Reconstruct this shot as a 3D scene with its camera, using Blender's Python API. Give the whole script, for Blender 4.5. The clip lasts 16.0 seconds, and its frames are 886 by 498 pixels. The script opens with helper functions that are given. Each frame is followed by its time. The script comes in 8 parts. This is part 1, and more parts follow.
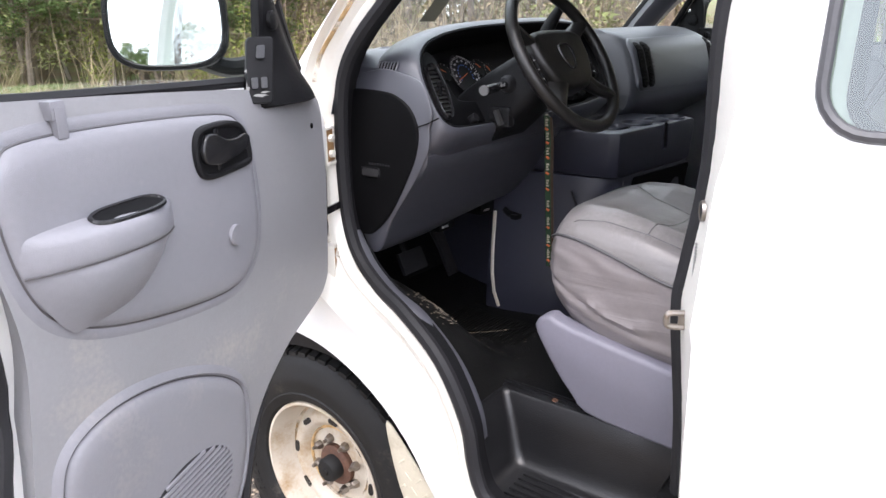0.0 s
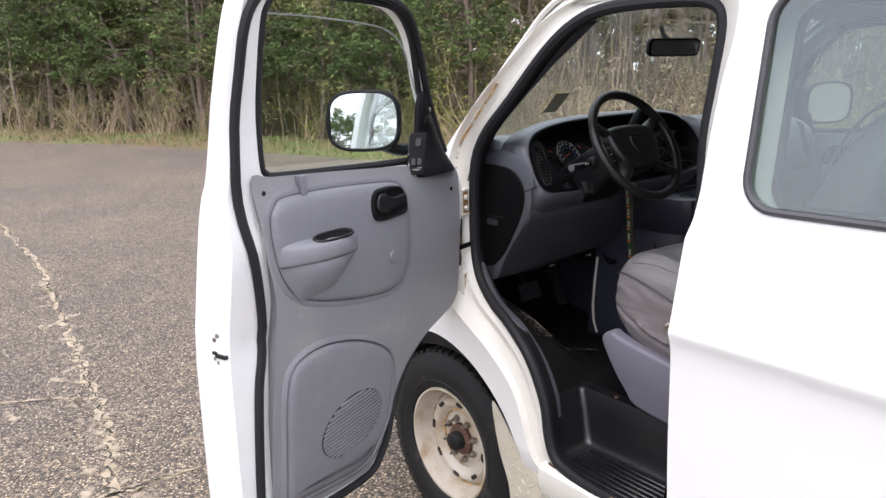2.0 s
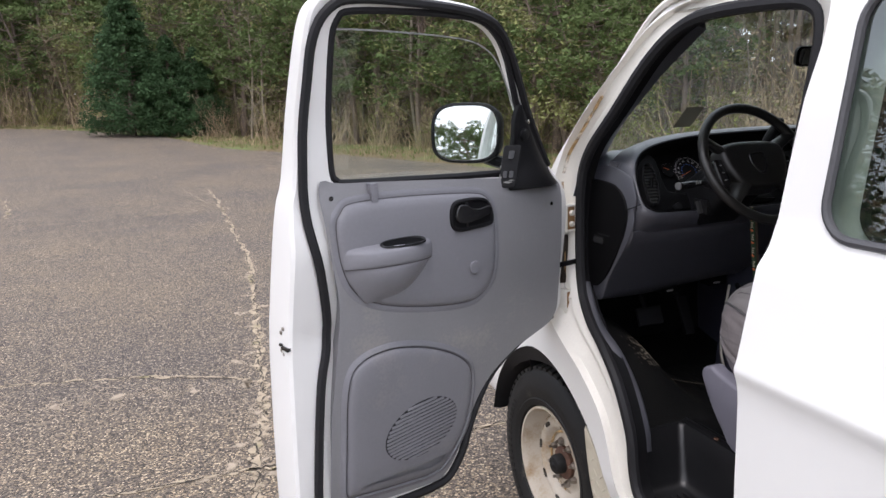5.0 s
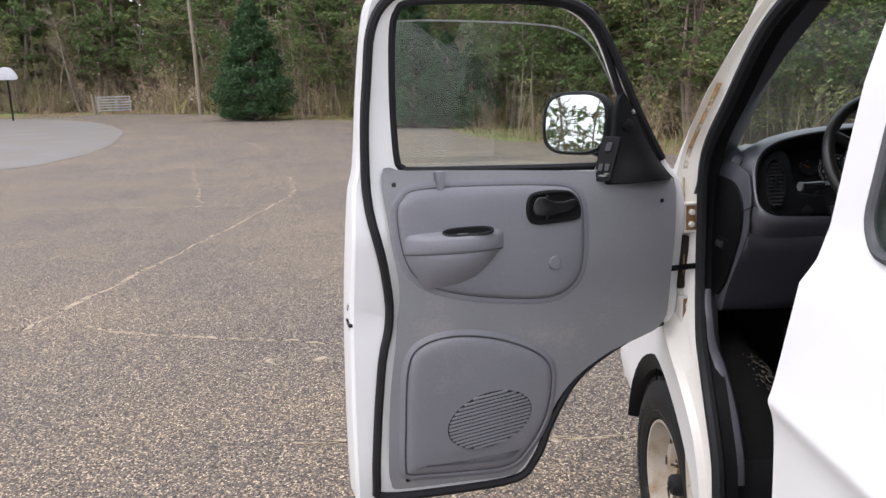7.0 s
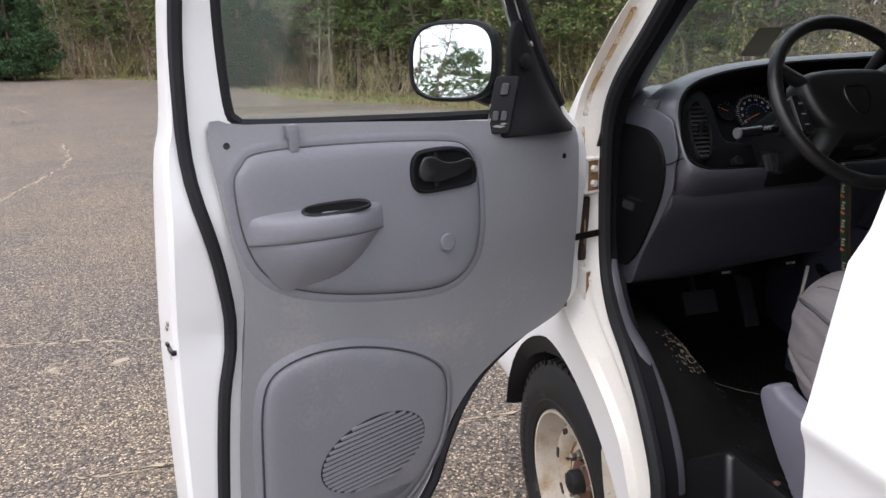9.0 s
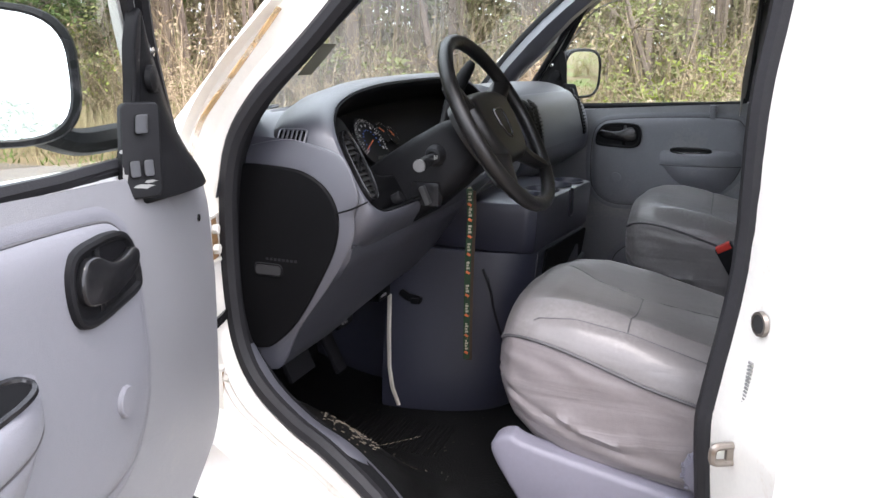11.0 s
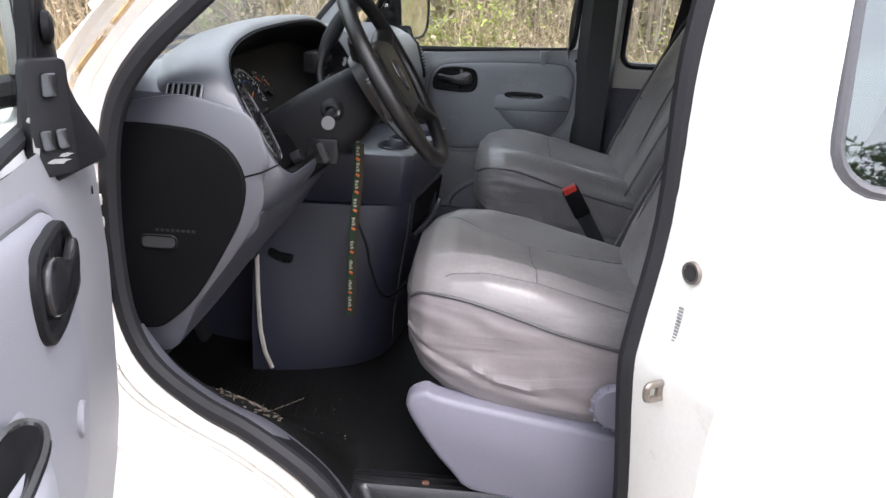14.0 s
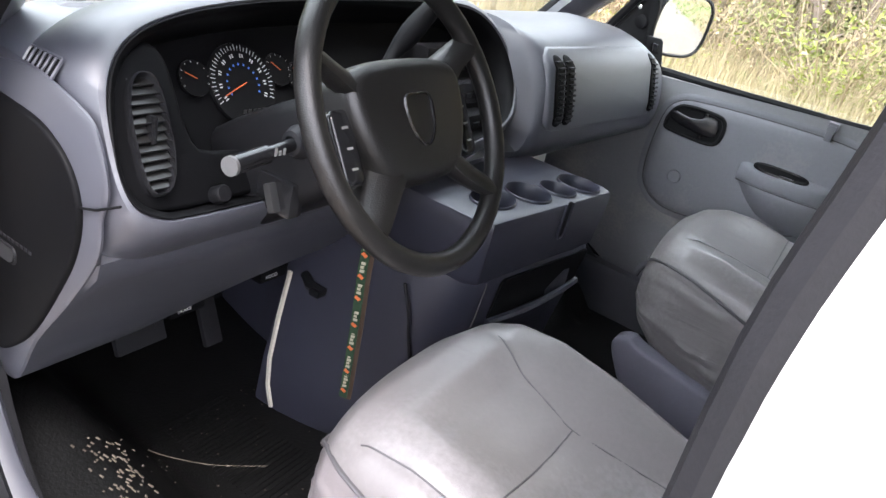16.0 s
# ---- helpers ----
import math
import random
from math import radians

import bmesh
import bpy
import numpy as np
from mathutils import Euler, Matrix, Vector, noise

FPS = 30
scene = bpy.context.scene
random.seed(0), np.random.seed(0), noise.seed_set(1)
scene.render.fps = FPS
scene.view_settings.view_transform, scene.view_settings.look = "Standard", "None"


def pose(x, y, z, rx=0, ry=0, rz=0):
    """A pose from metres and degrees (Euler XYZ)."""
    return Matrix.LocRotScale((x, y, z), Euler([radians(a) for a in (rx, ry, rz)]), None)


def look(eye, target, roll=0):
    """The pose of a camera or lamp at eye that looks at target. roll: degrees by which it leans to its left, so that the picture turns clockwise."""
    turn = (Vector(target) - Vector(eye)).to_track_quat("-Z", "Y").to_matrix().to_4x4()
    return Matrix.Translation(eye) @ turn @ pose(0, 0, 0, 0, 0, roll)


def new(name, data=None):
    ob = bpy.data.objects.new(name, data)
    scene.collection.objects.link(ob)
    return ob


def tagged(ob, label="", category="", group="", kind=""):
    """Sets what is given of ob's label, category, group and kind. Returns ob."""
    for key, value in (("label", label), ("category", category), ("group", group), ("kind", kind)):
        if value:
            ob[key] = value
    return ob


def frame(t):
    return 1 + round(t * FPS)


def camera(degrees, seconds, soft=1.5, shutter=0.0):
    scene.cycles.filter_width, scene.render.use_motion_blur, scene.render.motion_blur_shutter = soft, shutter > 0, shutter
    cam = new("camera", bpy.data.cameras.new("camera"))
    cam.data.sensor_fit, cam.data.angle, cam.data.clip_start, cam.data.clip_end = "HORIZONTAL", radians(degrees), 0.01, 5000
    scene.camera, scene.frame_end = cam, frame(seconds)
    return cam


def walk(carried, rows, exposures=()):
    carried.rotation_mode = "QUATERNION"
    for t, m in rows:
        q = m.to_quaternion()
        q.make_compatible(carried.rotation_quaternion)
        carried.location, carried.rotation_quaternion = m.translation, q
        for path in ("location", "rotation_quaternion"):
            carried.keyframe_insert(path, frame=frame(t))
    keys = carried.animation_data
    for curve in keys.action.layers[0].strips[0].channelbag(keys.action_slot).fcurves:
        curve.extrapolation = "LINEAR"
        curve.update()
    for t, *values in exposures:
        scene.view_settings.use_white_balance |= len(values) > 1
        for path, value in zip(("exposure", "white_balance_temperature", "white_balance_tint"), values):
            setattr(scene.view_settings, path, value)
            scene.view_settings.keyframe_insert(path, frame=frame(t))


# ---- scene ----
cam = camera(62.5, 16.0)
PATH = [
    (0, (-2.148, -1.303, 1.653), (-0.646, -0.13, 1.046), -1.2),
    (0.5, (-2.31, -1.479, 1.71), (-0.896, -0.203, 1.1), -1.7),
    (1, (-2.379, -1.678, 1.743), (-1.095, -0.233, 1.226), 0.4),
    (1.5, (-2.429, -1.853, 1.769), (-1.267, -0.305, 1.264), -1.3),
    (2, (-2.524, -1.957, 1.789), (-1.338, -0.413, 1.33), -1.5),
    (2.5, (-2.614, -2.022, 1.788), (-1.444, -0.463, 1.339), -1.4),
    (3, (-2.64, -2.035, 1.792), (-1.481, -0.465, 1.355), -1.6),
    (5.5, (-2.017, -2.163, 1.759), (-1.579, -0.248, 1.382), -1.1),
    (6, (-1.85, -2.179, 1.748), (-1.69, -0.217, 1.393), -0.6),
    (6.5, (-1.708, -2.226, 1.74), (-1.7, -0.271, 1.315), -1.3),
    (7, (-1.655, -2.242, 1.744), (-1.68, -0.282, 1.343), -2.0),
    (7.5, (-1.635, -2.24, 1.737), (-1.686, -0.279, 1.349), -2.3),
    (8, (-1.637, -2.145, 1.714), (-1.701, -0.196, 1.27), -2.8),
    (8.5, (-1.707, -1.939, 1.705), (-1.496, -0.005, 1.24), -2.6),
    (9, (-1.768, -1.703, 1.681), (-1.277, 0.164, 1.158), -1.9),
    (9.5, (-1.789, -1.422, 1.681), (-0.86, 0.288, 1.222), 0.1),
    (10, (-1.873, -1.21, 1.679), (-0.548, 0.218, 1.225), 0.7),
    (12.5, (-2.041, -0.544, 1.711), (-0.119, -0.592, 1.158), 1.3),
    (13, (-2.062, -0.534, 1.72), (-0.138, -0.601, 1.178), 2.0),
    (13.5, (-2.063, -0.537, 1.717), (-0.138, -0.599, 1.181), 2.2),
    (14, (-1.998, -0.601, 1.713), (-0.112, -0.514, 1.051), 2.9),
    (14.5, (-1.836, -0.729, 1.699), (-0.027, -0.472, 0.887), 7.9),
    (15, (-1.656, -0.788, 1.736), (0.141, -0.382, 0.955), 8.6),
    (15.5, (-1.461, -0.832, 1.768), (0.274, -0.231, 0.975), 9.9),
    (16, (-1.292, -0.895, 1.808), (0.323, -0.076, 0.958), 14.7),
]
walk(cam, [(t, look(eye, target, roll)) for t, eye, target, roll in PATH],
     exposures=[(0.0, 1.57, 6300, 17), (1.0, 1.08, 6300, 17), (1.5, 0.98, 6300, 17), (2.0, 0.75, 6300, 17), (3.0, 0.45, 6300, 17), (5.5, 0.45, 6300, 17), (7.0, 0.5, 6300, 17), (8.5, 0.45, 6300, 17), (9.5, 0.85, 6300, 17), (10.2, 1.3, 6300, 17), (12.3, 2.08, 6300, 17), (13.8, 1.95, 6300, 17), (14.5, 1.35, 6300, 17), (15.2, 2.0, 6300, 17), (16.0, 2.52, 6300, 17)])

# ---- sky and light: an overcast winter noon ----
world = bpy.data.worlds.new("overcast_sky")
scene.world = world
world.use_nodes = True
wn = world.node_tree.nodes
wl = world.node_tree.links
wn.clear()
w_out = wn.new("ShaderNodeOutputWorld")
w_bg = wn.new("ShaderNodeBackground")
w_sky = wn.new("ShaderNodeTexSky")
w_sky.sky_type = "NISHITA"
w_sky.sun_disc = False
w_sky.sun_elevation = radians(63)
w_sky.sun_rotation = radians(235)
w_sky.dust_density = 6.0
w_sky.ozone_density = 0.6
w_mix = wn.new("ShaderNodeMix")
w_mix.data_type = "RGBA"
w_mix.inputs[0].default_value = 0.82
w_cloud = wn.new("ShaderNodeTexNoise")
w_cloud.inputs["Scale"].default_value = 2.2
w_cloud.inputs["Detail"].default_value = 5
w_ramp = wn.new("ShaderNodeValToRGB")
w_ramp.color_ramp.elements[0].position = 0.3
w_ramp.color_ramp.elements[0].color = (8.2, 8.8, 9.6, 1)
w_ramp.color_ramp.elements[1].position = 0.75
w_ramp.color_ramp.elements[1].color = (11.5, 11.7, 12.0, 1)
w_co = wn.new("ShaderNodeTexCoord")
wl.new(w_co.outputs["Generated"], w_cloud.inputs["Vector"])
wl.new(w_cloud.outputs["Fac"], w_ramp.inputs["Fac"])
wl.new(w_sky.outputs[0], w_mix.inputs[6])
wl.new(w_ramp.outputs[0], w_mix.inputs[7])
wl.new(w_mix.outputs[2], w_bg.inputs["Color"])
w_bg.inputs["Strength"].default_value = 0.15
wl.new(w_bg.outputs[0], w_out.inputs["Surface"])

sun = new("sun", bpy.data.lights.new("sun", "SUN"))
sun.data.energy = 0.8
sun.data.angle = radians(28)
sun.data.color = (1.0, 0.96, 0.9)
sun.matrix_world = look((-12, -6, 27), (0, 0, 0))


# ---- materials ----
def material(name, base, rough=0.6, metal=0.0, var=0.12, scale=6.0, fine=120.0, bump=0.0, bump_scale=300.0,
             second=None, second_at=(0.5, 0.65), second_scale=3.0, coat=0.0, coat_rough=0.03, spec=0.5, rough_var=0.08, fold=0.0):
    """A principled surface whose colour drifts at a coarse and a fine scale, with an optional second (worn, dirty) colour in patches and fine relief."""
    m = bpy.data.materials.new(name)
    m.use_nodes = True
    n, l = m.node_tree.nodes, m.node_tree.links
    p = n["Principled BSDF"]
    p.inputs["Metallic"].default_value = metal
    p.inputs["Coat Weight"].default_value = coat
    p.inputs["Coat Roughness"].default_value = coat_rough
    p.inputs["Specular IOR Level"].default_value = spec
    co = n.new("ShaderNodeTexCoord")

    def noise_of(s, detail=4.0):
        t = n.new("ShaderNodeTexNoise")
        t.inputs["Scale"].default_value = s
        t.inputs["Detail"].default_value = detail
        l.new(co.outputs["Object"], t.inputs["Vector"])
        return t.outputs["Fac"]

    def math_of(op, a, b):
        t = n.new("ShaderNodeMath")
        t.operation = op
        for k, v in enumerate((a, b)):
            if isinstance(v, (int, float)):
                t.inputs[k].default_value = v
            else:
                l.new(v, t.inputs[k])
        return t.outputs[0]

    coarse, grain = noise_of(scale), noise_of(fine, 2.0)
    mixed = math_of("ADD", math_of("MULTIPLY", coarse, 0.6), math_of("MULTIPLY", grain, 0.4))
    ramp = n.new("ShaderNodeValToRGB")
    ramp.color_ramp.elements[0].position, ramp.color_ramp.elements[1].position = 0.3, 0.7
    ramp.color_ramp.elements[0].color = (*[c * (1 - var) for c in base], 1)
    ramp.color_ramp.elements[1].color = (*[min(1, c * (1 + var)) for c in base], 1)
    l.new(mixed, ramp.inputs["Fac"])
    colour = ramp.outputs["Color"]
    if second:
        mask = n.new("ShaderNodeValToRGB")
        mask.color_ramp.elements[0].position, mask.color_ramp.elements[1].position = second_at
        l.new(math_of("ADD", math_of("MULTIPLY", noise_of(second_scale, 6.0), 0.8), math_of("MULTIPLY", grain, 0.2)), mask.inputs["Fac"])
        mix = n.new("ShaderNodeMix")
        mix.data_type = "RGBA"
        mix.inputs[7].default_value = (*second, 1)
        l.new(mask.outputs["Color"], mix.inputs[0])
        l.new(colour, mix.inputs[6])
        colour = mix.outputs[2]
    l.new(colour, p.inputs["Base Color"])
    l.new(math_of("ADD", math_of("MULTIPLY", mixed, 2 * rough_var), rough - rough_var), p.inputs["Roughness"])
    if bump:
        b = n.new("ShaderNodeBump")
        b.inputs["Strength"].default_value = bump
        b.inputs["Distance"].default_value = 0.002
        l.new(noise_of(bump_scale, 2.0), b.inputs["Height"])
        if fold:
            long = n.new("ShaderNodeMapping")
            long.inputs["Scale"].default_value = (6, 3, 15)
            l.new(co.outputs["Object"], long.inputs["Vector"])
            crease = n.new("ShaderNodeTexNoise")
            crease.inputs["Scale"].default_value, crease.inputs["Detail"].default_value = 1.0, 3.0
            crease.inputs["Distortion"].default_value = 0.7
            l.new(long.outputs[0], crease.inputs["Vector"])
            c = n.new("ShaderNodeBump")
            c.inputs["Strength"].default_value, c.inputs["Distance"].default_value = fold, 0.02
            l.new(crease.outputs["Fac"], c.inputs["Height"])
            l.new(c.outputs["Normal"], b.inputs["Normal"])
        l.new(b.outputs["Normal"], p.inputs["Normal"])
    return m


WHITE = material("white_van_paint", (0.80, 0.80, 0.78), 0.34, var=0.012, scale=2, fine=15, coat=0.1, rough_var=0.03)
JAMB = material("jamb_paint", (0.74, 0.72, 0.66), 0.4, var=0.05, second=(0.42, 0.29, 0.15), second_at=(0.64, 0.86), second_scale=9)
RUST = material("rusty_stain", (0.30, 0.17, 0.07), 0.8, var=0.3, scale=30)
RUBBER = material("black_rubber", (0.016, 0.016, 0.018), 0.6, var=0.2, bump=0.2, spec=0.25)
GASKET = material("grey_rubber_gasket", (0.055, 0.055, 0.06), 0.45, var=0.2, scale=9, spec=0.6)
TRIM = material("grey_door_plastic", (0.238, 0.238, 0.249), 0.5, var=0.07, bump=0.35, bump_scale=900, second=(0.36, 0.335, 0.30), second_at=(0.55, 0.78), second_scale=5)
PAD = material("grey_pad_vinyl", (0.205, 0.205, 0.225), 0.5, var=0.06, bump=0.35, bump_scale=700, second=(0.29, 0.275, 0.27), second_at=(0.58, 0.85), second_scale=5)
PURPLE = material("slate_dash_plastic", (0.037, 0.0385, 0.051), 0.5, var=0.06, bump=0.18, bump_scale=900, spec=1.0, coat=1.0, coat_rough=0.48)
NAVY = material("navy_cover_plastic", (0.024, 0.025, 0.039), 0.45, var=0.08, scale=6, bump=0.18, bump_scale=900, spec=0.6, coat=0.4, coat_rough=0.4)
# Also stands in for deep shade in the gauge pocket, slots and map pocket.
INK = material("matt_black_plastic_and_shade", (0.0045, 0.0045, 0.005), 0.5, var=0.2, spec=0.08)
PURPLE_LIGHT = material("slate_seat_plastic", (0.165, 0.16, 0.195), 0.45, var=0.06, bump=0.3, bump_scale=800)
BLACK = material("black_plastic", (0.008, 0.008, 0.009), 0.5, var=0.15, bump=0.2, bump_scale=700, spec=0.16)
VINYL = material("worn_wheel_vinyl", (0.010, 0.0095, 0.009), 0.36, var=0.2, scale=14, bump=0.25, bump_scale=500, spec=0.5)
STEP = material("step_plastic", (0.008, 0.008, 0.009), 0.34, var=0.3, scale=10, bump=0.3, bump_scale=300, spec=0.55, second=(0.05, 0.042, 0.034), second_at=(0.62, 0.8), second_scale=14)
GLOSS = material("glossy_black_plastic", (0.012, 0.012, 0.013), 0.2, var=0.1)
MAT = material("black_rubber_mat", (0.006, 0.006, 0.006), 0.48, var=0.3, scale=12, bump=0.5, bump_scale=200, second=(0.05, 0.046, 0.04), second_at=(0.70, 0.9), second_scale=7, spec=0.16)
LEATHER = material("grey_leather", (0.172, 0.160, 0.158), 0.32, var=0.08, scale=9, bump=0.12, bump_scale=420, fold=0.28, second=(0.25, 0.24, 0.24), second_at=(0.55, 0.8), second_scale=4)
LEATHER_SIDE = material("worn_grey_leather", (0.196, 0.176, 0.178), 0.36, var=0.08, scale=9, bump=0.12, bump_scale=420, fold=0.3)
SEAM = material("dark_piping", (0.07, 0.067, 0.07), 0.5)
DARK_BROWN = material("dark_brown_gap", (0.03, 0.021, 0.015), 0.7, var=0.3, scale=40)
TYRE = material("tyre_rubber", (0.010, 0.010, 0.010), 0.62, spec=0.3, var=0.25, scale=20, bump=0.3, second=(0.09, 0.08, 0.065), second_at=(0.6, 0.85), second_scale=8)
STEEL_W = material("painted_steel_wheel", (0.50, 0.45, 0.37), 0.5, var=0.1, second=(0.30, 0.20, 0.10), second_at=(0.48, 0.72), second_scale=9)
METAL = material("bare_steel", (0.30, 0.27, 0.24), 0.4, metal=0.9, var=0.15, second=(0.2, 0.12, 0.06), second_at=(0.6, 0.8), second_scale=20)
HUB = material("rusty_hub", (0.10, 0.048, 0.03), 0.75, var=0.4, scale=30, bump=0.4)
CHROME = material("worn_chrome", (0.6, 0.6, 0.58), 0.22, metal=1.0, var=0.05)
PLATE = material("diamond_plate", (0.52, 0.48, 0.38), 0.5, var=0.1, second=(0.3, 0.25, 0.16), second_at=(0.55, 0.75), second_scale=10)
HEADLINER = material("grey_headliner", (0.16, 0.16, 0.17), 0.9, var=0.08, bump=0.4)
RED = material("red_button", (0.5, 0.03, 0.02), 0.4)
WEB = material("black_webbing", (0.018, 0.018, 0.02), 0.8, bump=0.5)
PRINT = material("white_print", (0.5, 0.5, 0.49), 0.6)
BLUE = material("blue_print", (0.05, 0.14, 0.5), 0.6)
ORANGE = material("orange_print", (0.55, 0.12, 0.03), 0.6)
GREEN = material("green_webbing", (0.016, 0.045, 0.02), 0.8, bump=0.4)
STAIN = material("ochre_stain", (0.50, 0.33, 0.15), 0.7, var=0.25, scale=14, fine=60)
CHARCOAL = material("charcoal_plastic", (0.026, 0.026, 0.028), 0.5, var=0.1, bump=0.25, bump_scale=700)
CREAM = material("cream_thread", (0.34, 0.32, 0.24), 0.8)


def asphalt():
    """Worn asphalt: small stones of grey, brown and tan in a dark binder, with broad pale and dark patches."""
    m = bpy.data.materials.new("weathered_asphalt")
    m.use_nodes = True
    n, l = m.node_tree.nodes, m.node_tree.links
    p = n["Principled BSDF"]
    p.inputs["Roughness"].default_value = 0.82
    co = n.new("ShaderNodeTexCoord")
    vor = n.new("ShaderNodeTexVoronoi")
    vor.inputs["Scale"].default_value = 105
    l.new(co.outputs["Object"], vor.inputs["Vector"])
    sep = n.new("ShaderNodeSeparateColor")
    l.new(vor.outputs["Color"], sep.inputs[0])
    ramp = n.new("ShaderNodeValToRGB")
    ramp.color_ramp.interpolation = "CONSTANT"
    for pos, c in ((0.0, (0.052, 0.046, 0.042)), (0.26, (0.125, 0.108, 0.094)), (0.56, (0.195, 0.165, 0.135)), (0.78, (0.32, 0.265, 0.195)), (0.92, (0.52, 0.45, 0.35))):
        e = ramp.color_ramp.elements.new(pos) if pos else ramp.color_ramp.elements[0]
        e.color = (*c, 1)
    ramp.color_ramp.elements[-1].color = (0.52, 0.45, 0.35, 1)
    l.new(sep.outputs[0], ramp.inputs["Fac"])
    gap = n.new("ShaderNodeMapRange")
    gap.inputs["From Min"].default_value, gap.inputs["From Max"].default_value = 0.35, 0.75
    gap.inputs["To Min"].default_value, gap.inputs["To Max"].default_value = 1.0, 0.45
    l.new(vor.outputs["Distance"], gap.inputs["Value"])
    patch = n.new("ShaderNodeTexNoise")
    patch.inputs["Scale"].default_value, patch.inputs["Detail"].default_value = 0.45, 7
    patch.inputs["Roughness"].default_value = 0.65
    l.new(co.outputs["Object"], patch.inputs["Vector"])
    tone = n.new("ShaderNodeValToRGB")
    tone.color_ramp.elements[0].position, tone.color_ramp.elements[1].position = 0.32, 0.7
    tone.color_ramp.elements[0].color = (0.80, 0.78, 0.80, 1)
    tone.color_ramp.elements[1].color = (1.30, 1.20, 1.02, 1)
    l.new(patch.outputs["Fac"], tone.inputs["Fac"])
    a, b = n.new("ShaderNodeMix"), n.new("ShaderNodeMix")
    for x in (a, b):
        x.data_type, x.blend_type = "RGBA", "MULTIPLY"
        x.inputs[0].default_value = 1.0
    l.new(ramp.outputs[0], a.inputs[6])
    l.new(gap.outputs[0], a.inputs[7])
    l.new(a.outputs[2], b.inputs[6])
    l.new(tone.outputs[0], b.inputs[7])
    l.new(b.outputs[2], p.inputs["Base Color"])
    bump = n.new("ShaderNodeBump")
    bump.inputs["Strength"].default_value, bump.inputs["Distance"].default_value = 0.6, 0.004
    bump.invert = True
    l.new(vor.outputs["Distance"], bump.inputs["Height"])
    l.new(bump.outputs["Normal"], p.inputs["Normal"])
    return m


ASPHALT = asphalt()
CRACK = material("sandy_crack", (0.36, 0.295, 0.21), 0.95, var=0.3, scale=8, fine=90, second=(0.18, 0.17, 0.07), second_at=(0.55, 0.7), second_scale=5)
GAP = material("dark_crack_gap", (0.035, 0.030, 0.024), 0.95)
DAMP = material("damp_grey_asphalt", (0.172, 0.160, 0.148), 0.6, var=0.2, scale=0.8, fine=40, second=(0.165, 0.145, 0.12), second_at=(0.42, 0.62), second_scale=0.45)
SOIL = material("leaf_litter", (0.17, 0.12, 0.06), 0.95, var=0.35, scale=1.5, fine=40, second=(0.14, 0.19, 0.05), second_at=(0.48, 0.6), second_scale=0.35, bump=0.6, bump_scale=30)
BARK = material("pine_bark", (0.20, 0.155, 0.125), 0.9, var=0.35, scale=5, bump=0.8, bump_scale=25)
BARK_PALE = material("pale_bark", (0.27, 0.235, 0.18), 0.9, var=0.25, scale=5)
NEEDLE = material("pine_needles", (0.115, 0.16, 0.058), 0.75, var=0.4, scale=0.9, fine=6, spec=0.15)
CEDAR = material("cedar_foliage", (0.050, 0.095, 0.040), 0.75, var=0.4, scale=1.5, fine=8, spec=0.15)
LEAF = material("olive_leaves", (0.235, 0.25, 0.10), 0.75, var=0.4, scale=1.2, fine=7, spec=0.15)
# The next two are tan and olive with windshield glare mixed into the colour.
LEAF_PALE = material("olive_leaves_with_glare", (0.285, 0.285, 0.15), 0.8, var=0.15, scale=0.7, fine=7, spec=0.12)
THICKET = material("pale_thicket", (0.36, 0.315, 0.20), 0.9, var=0.15, scale=0.6, fine=9, spec=0.1)
LEAF_YELLOW = material("yellow_green_leaves", (0.24, 0.27, 0.06), 0.75, var=0.3, scale=1.5, fine=7, spec=0.15)
BRUSH = material("dry_brush", (0.39, 0.305, 0.20), 0.9, var=0.35, scale=1.2, fine=9, spec=0.12)
STRAW = material("dry_grass", (0.33, 0.27, 0.155), 0.9, var=0.3, scale=1.0, fine=9)
GRASS = material("winter_grass", (0.12, 0.17, 0.04), 0.9, var=0.35, scale=1.0, fine=9)
GALV = material("galvanised_tube", (0.42, 0.43, 0.43), 0.45, metal=0.5)
SAPLING = material("sapling_bark", (0.19, 0.15, 0.105), 0.9, var=0.3, scale=4, spec=0.15)
POLE = material("weathered_pole", (0.26, 0.22, 0.16), 0.9, var=0.2, bump=0.5, bump_scale=40)


def broken_up(m, scale, lo, hi):
    """Lets a thin layer of dirt thin out in specks, so that what it lies on shows through."""
    n, l = m.node_tree.nodes, m.node_tree.links
    co, t, r = n.new("ShaderNodeTexCoord"), n.new("ShaderNodeTexNoise"), n.new("ShaderNodeMapRange")
    t.inputs["Scale"].default_value, t.inputs["Detail"].default_value = scale, 6
    r.inputs["From Min"].default_value, r.inputs["From Max"].default_value = lo, hi
    l.new(co.outputs["Object"], t.inputs["Vector"])
    l.new(t.outputs["Fac"], r.inputs["Value"])
    l.new(r.outputs[0], n["Principled BSDF"].inputs["Alpha"])


broken_up(CRACK, 14, 0.36, 0.50)
broken_up(STAIN, 11, 0.42, 0.62)
SAND = material("sandy_film", (0.34, 0.28, 0.21), 0.95, var=0.25, scale=6, fine=80)
broken_up(SAND, 9, 0.50, 0.66)
FADED = material("faded_print", (0.028, 0.028, 0.028), 0.6)
FADED_LIGHT = material("dull_print", (0.22, 0.22, 0.21), 0.6)
WORN_AND_LIT = material("worn_and_lit_tan", (0.10, 0.085, 0.065), 0.9, var=0.4, scale=40)


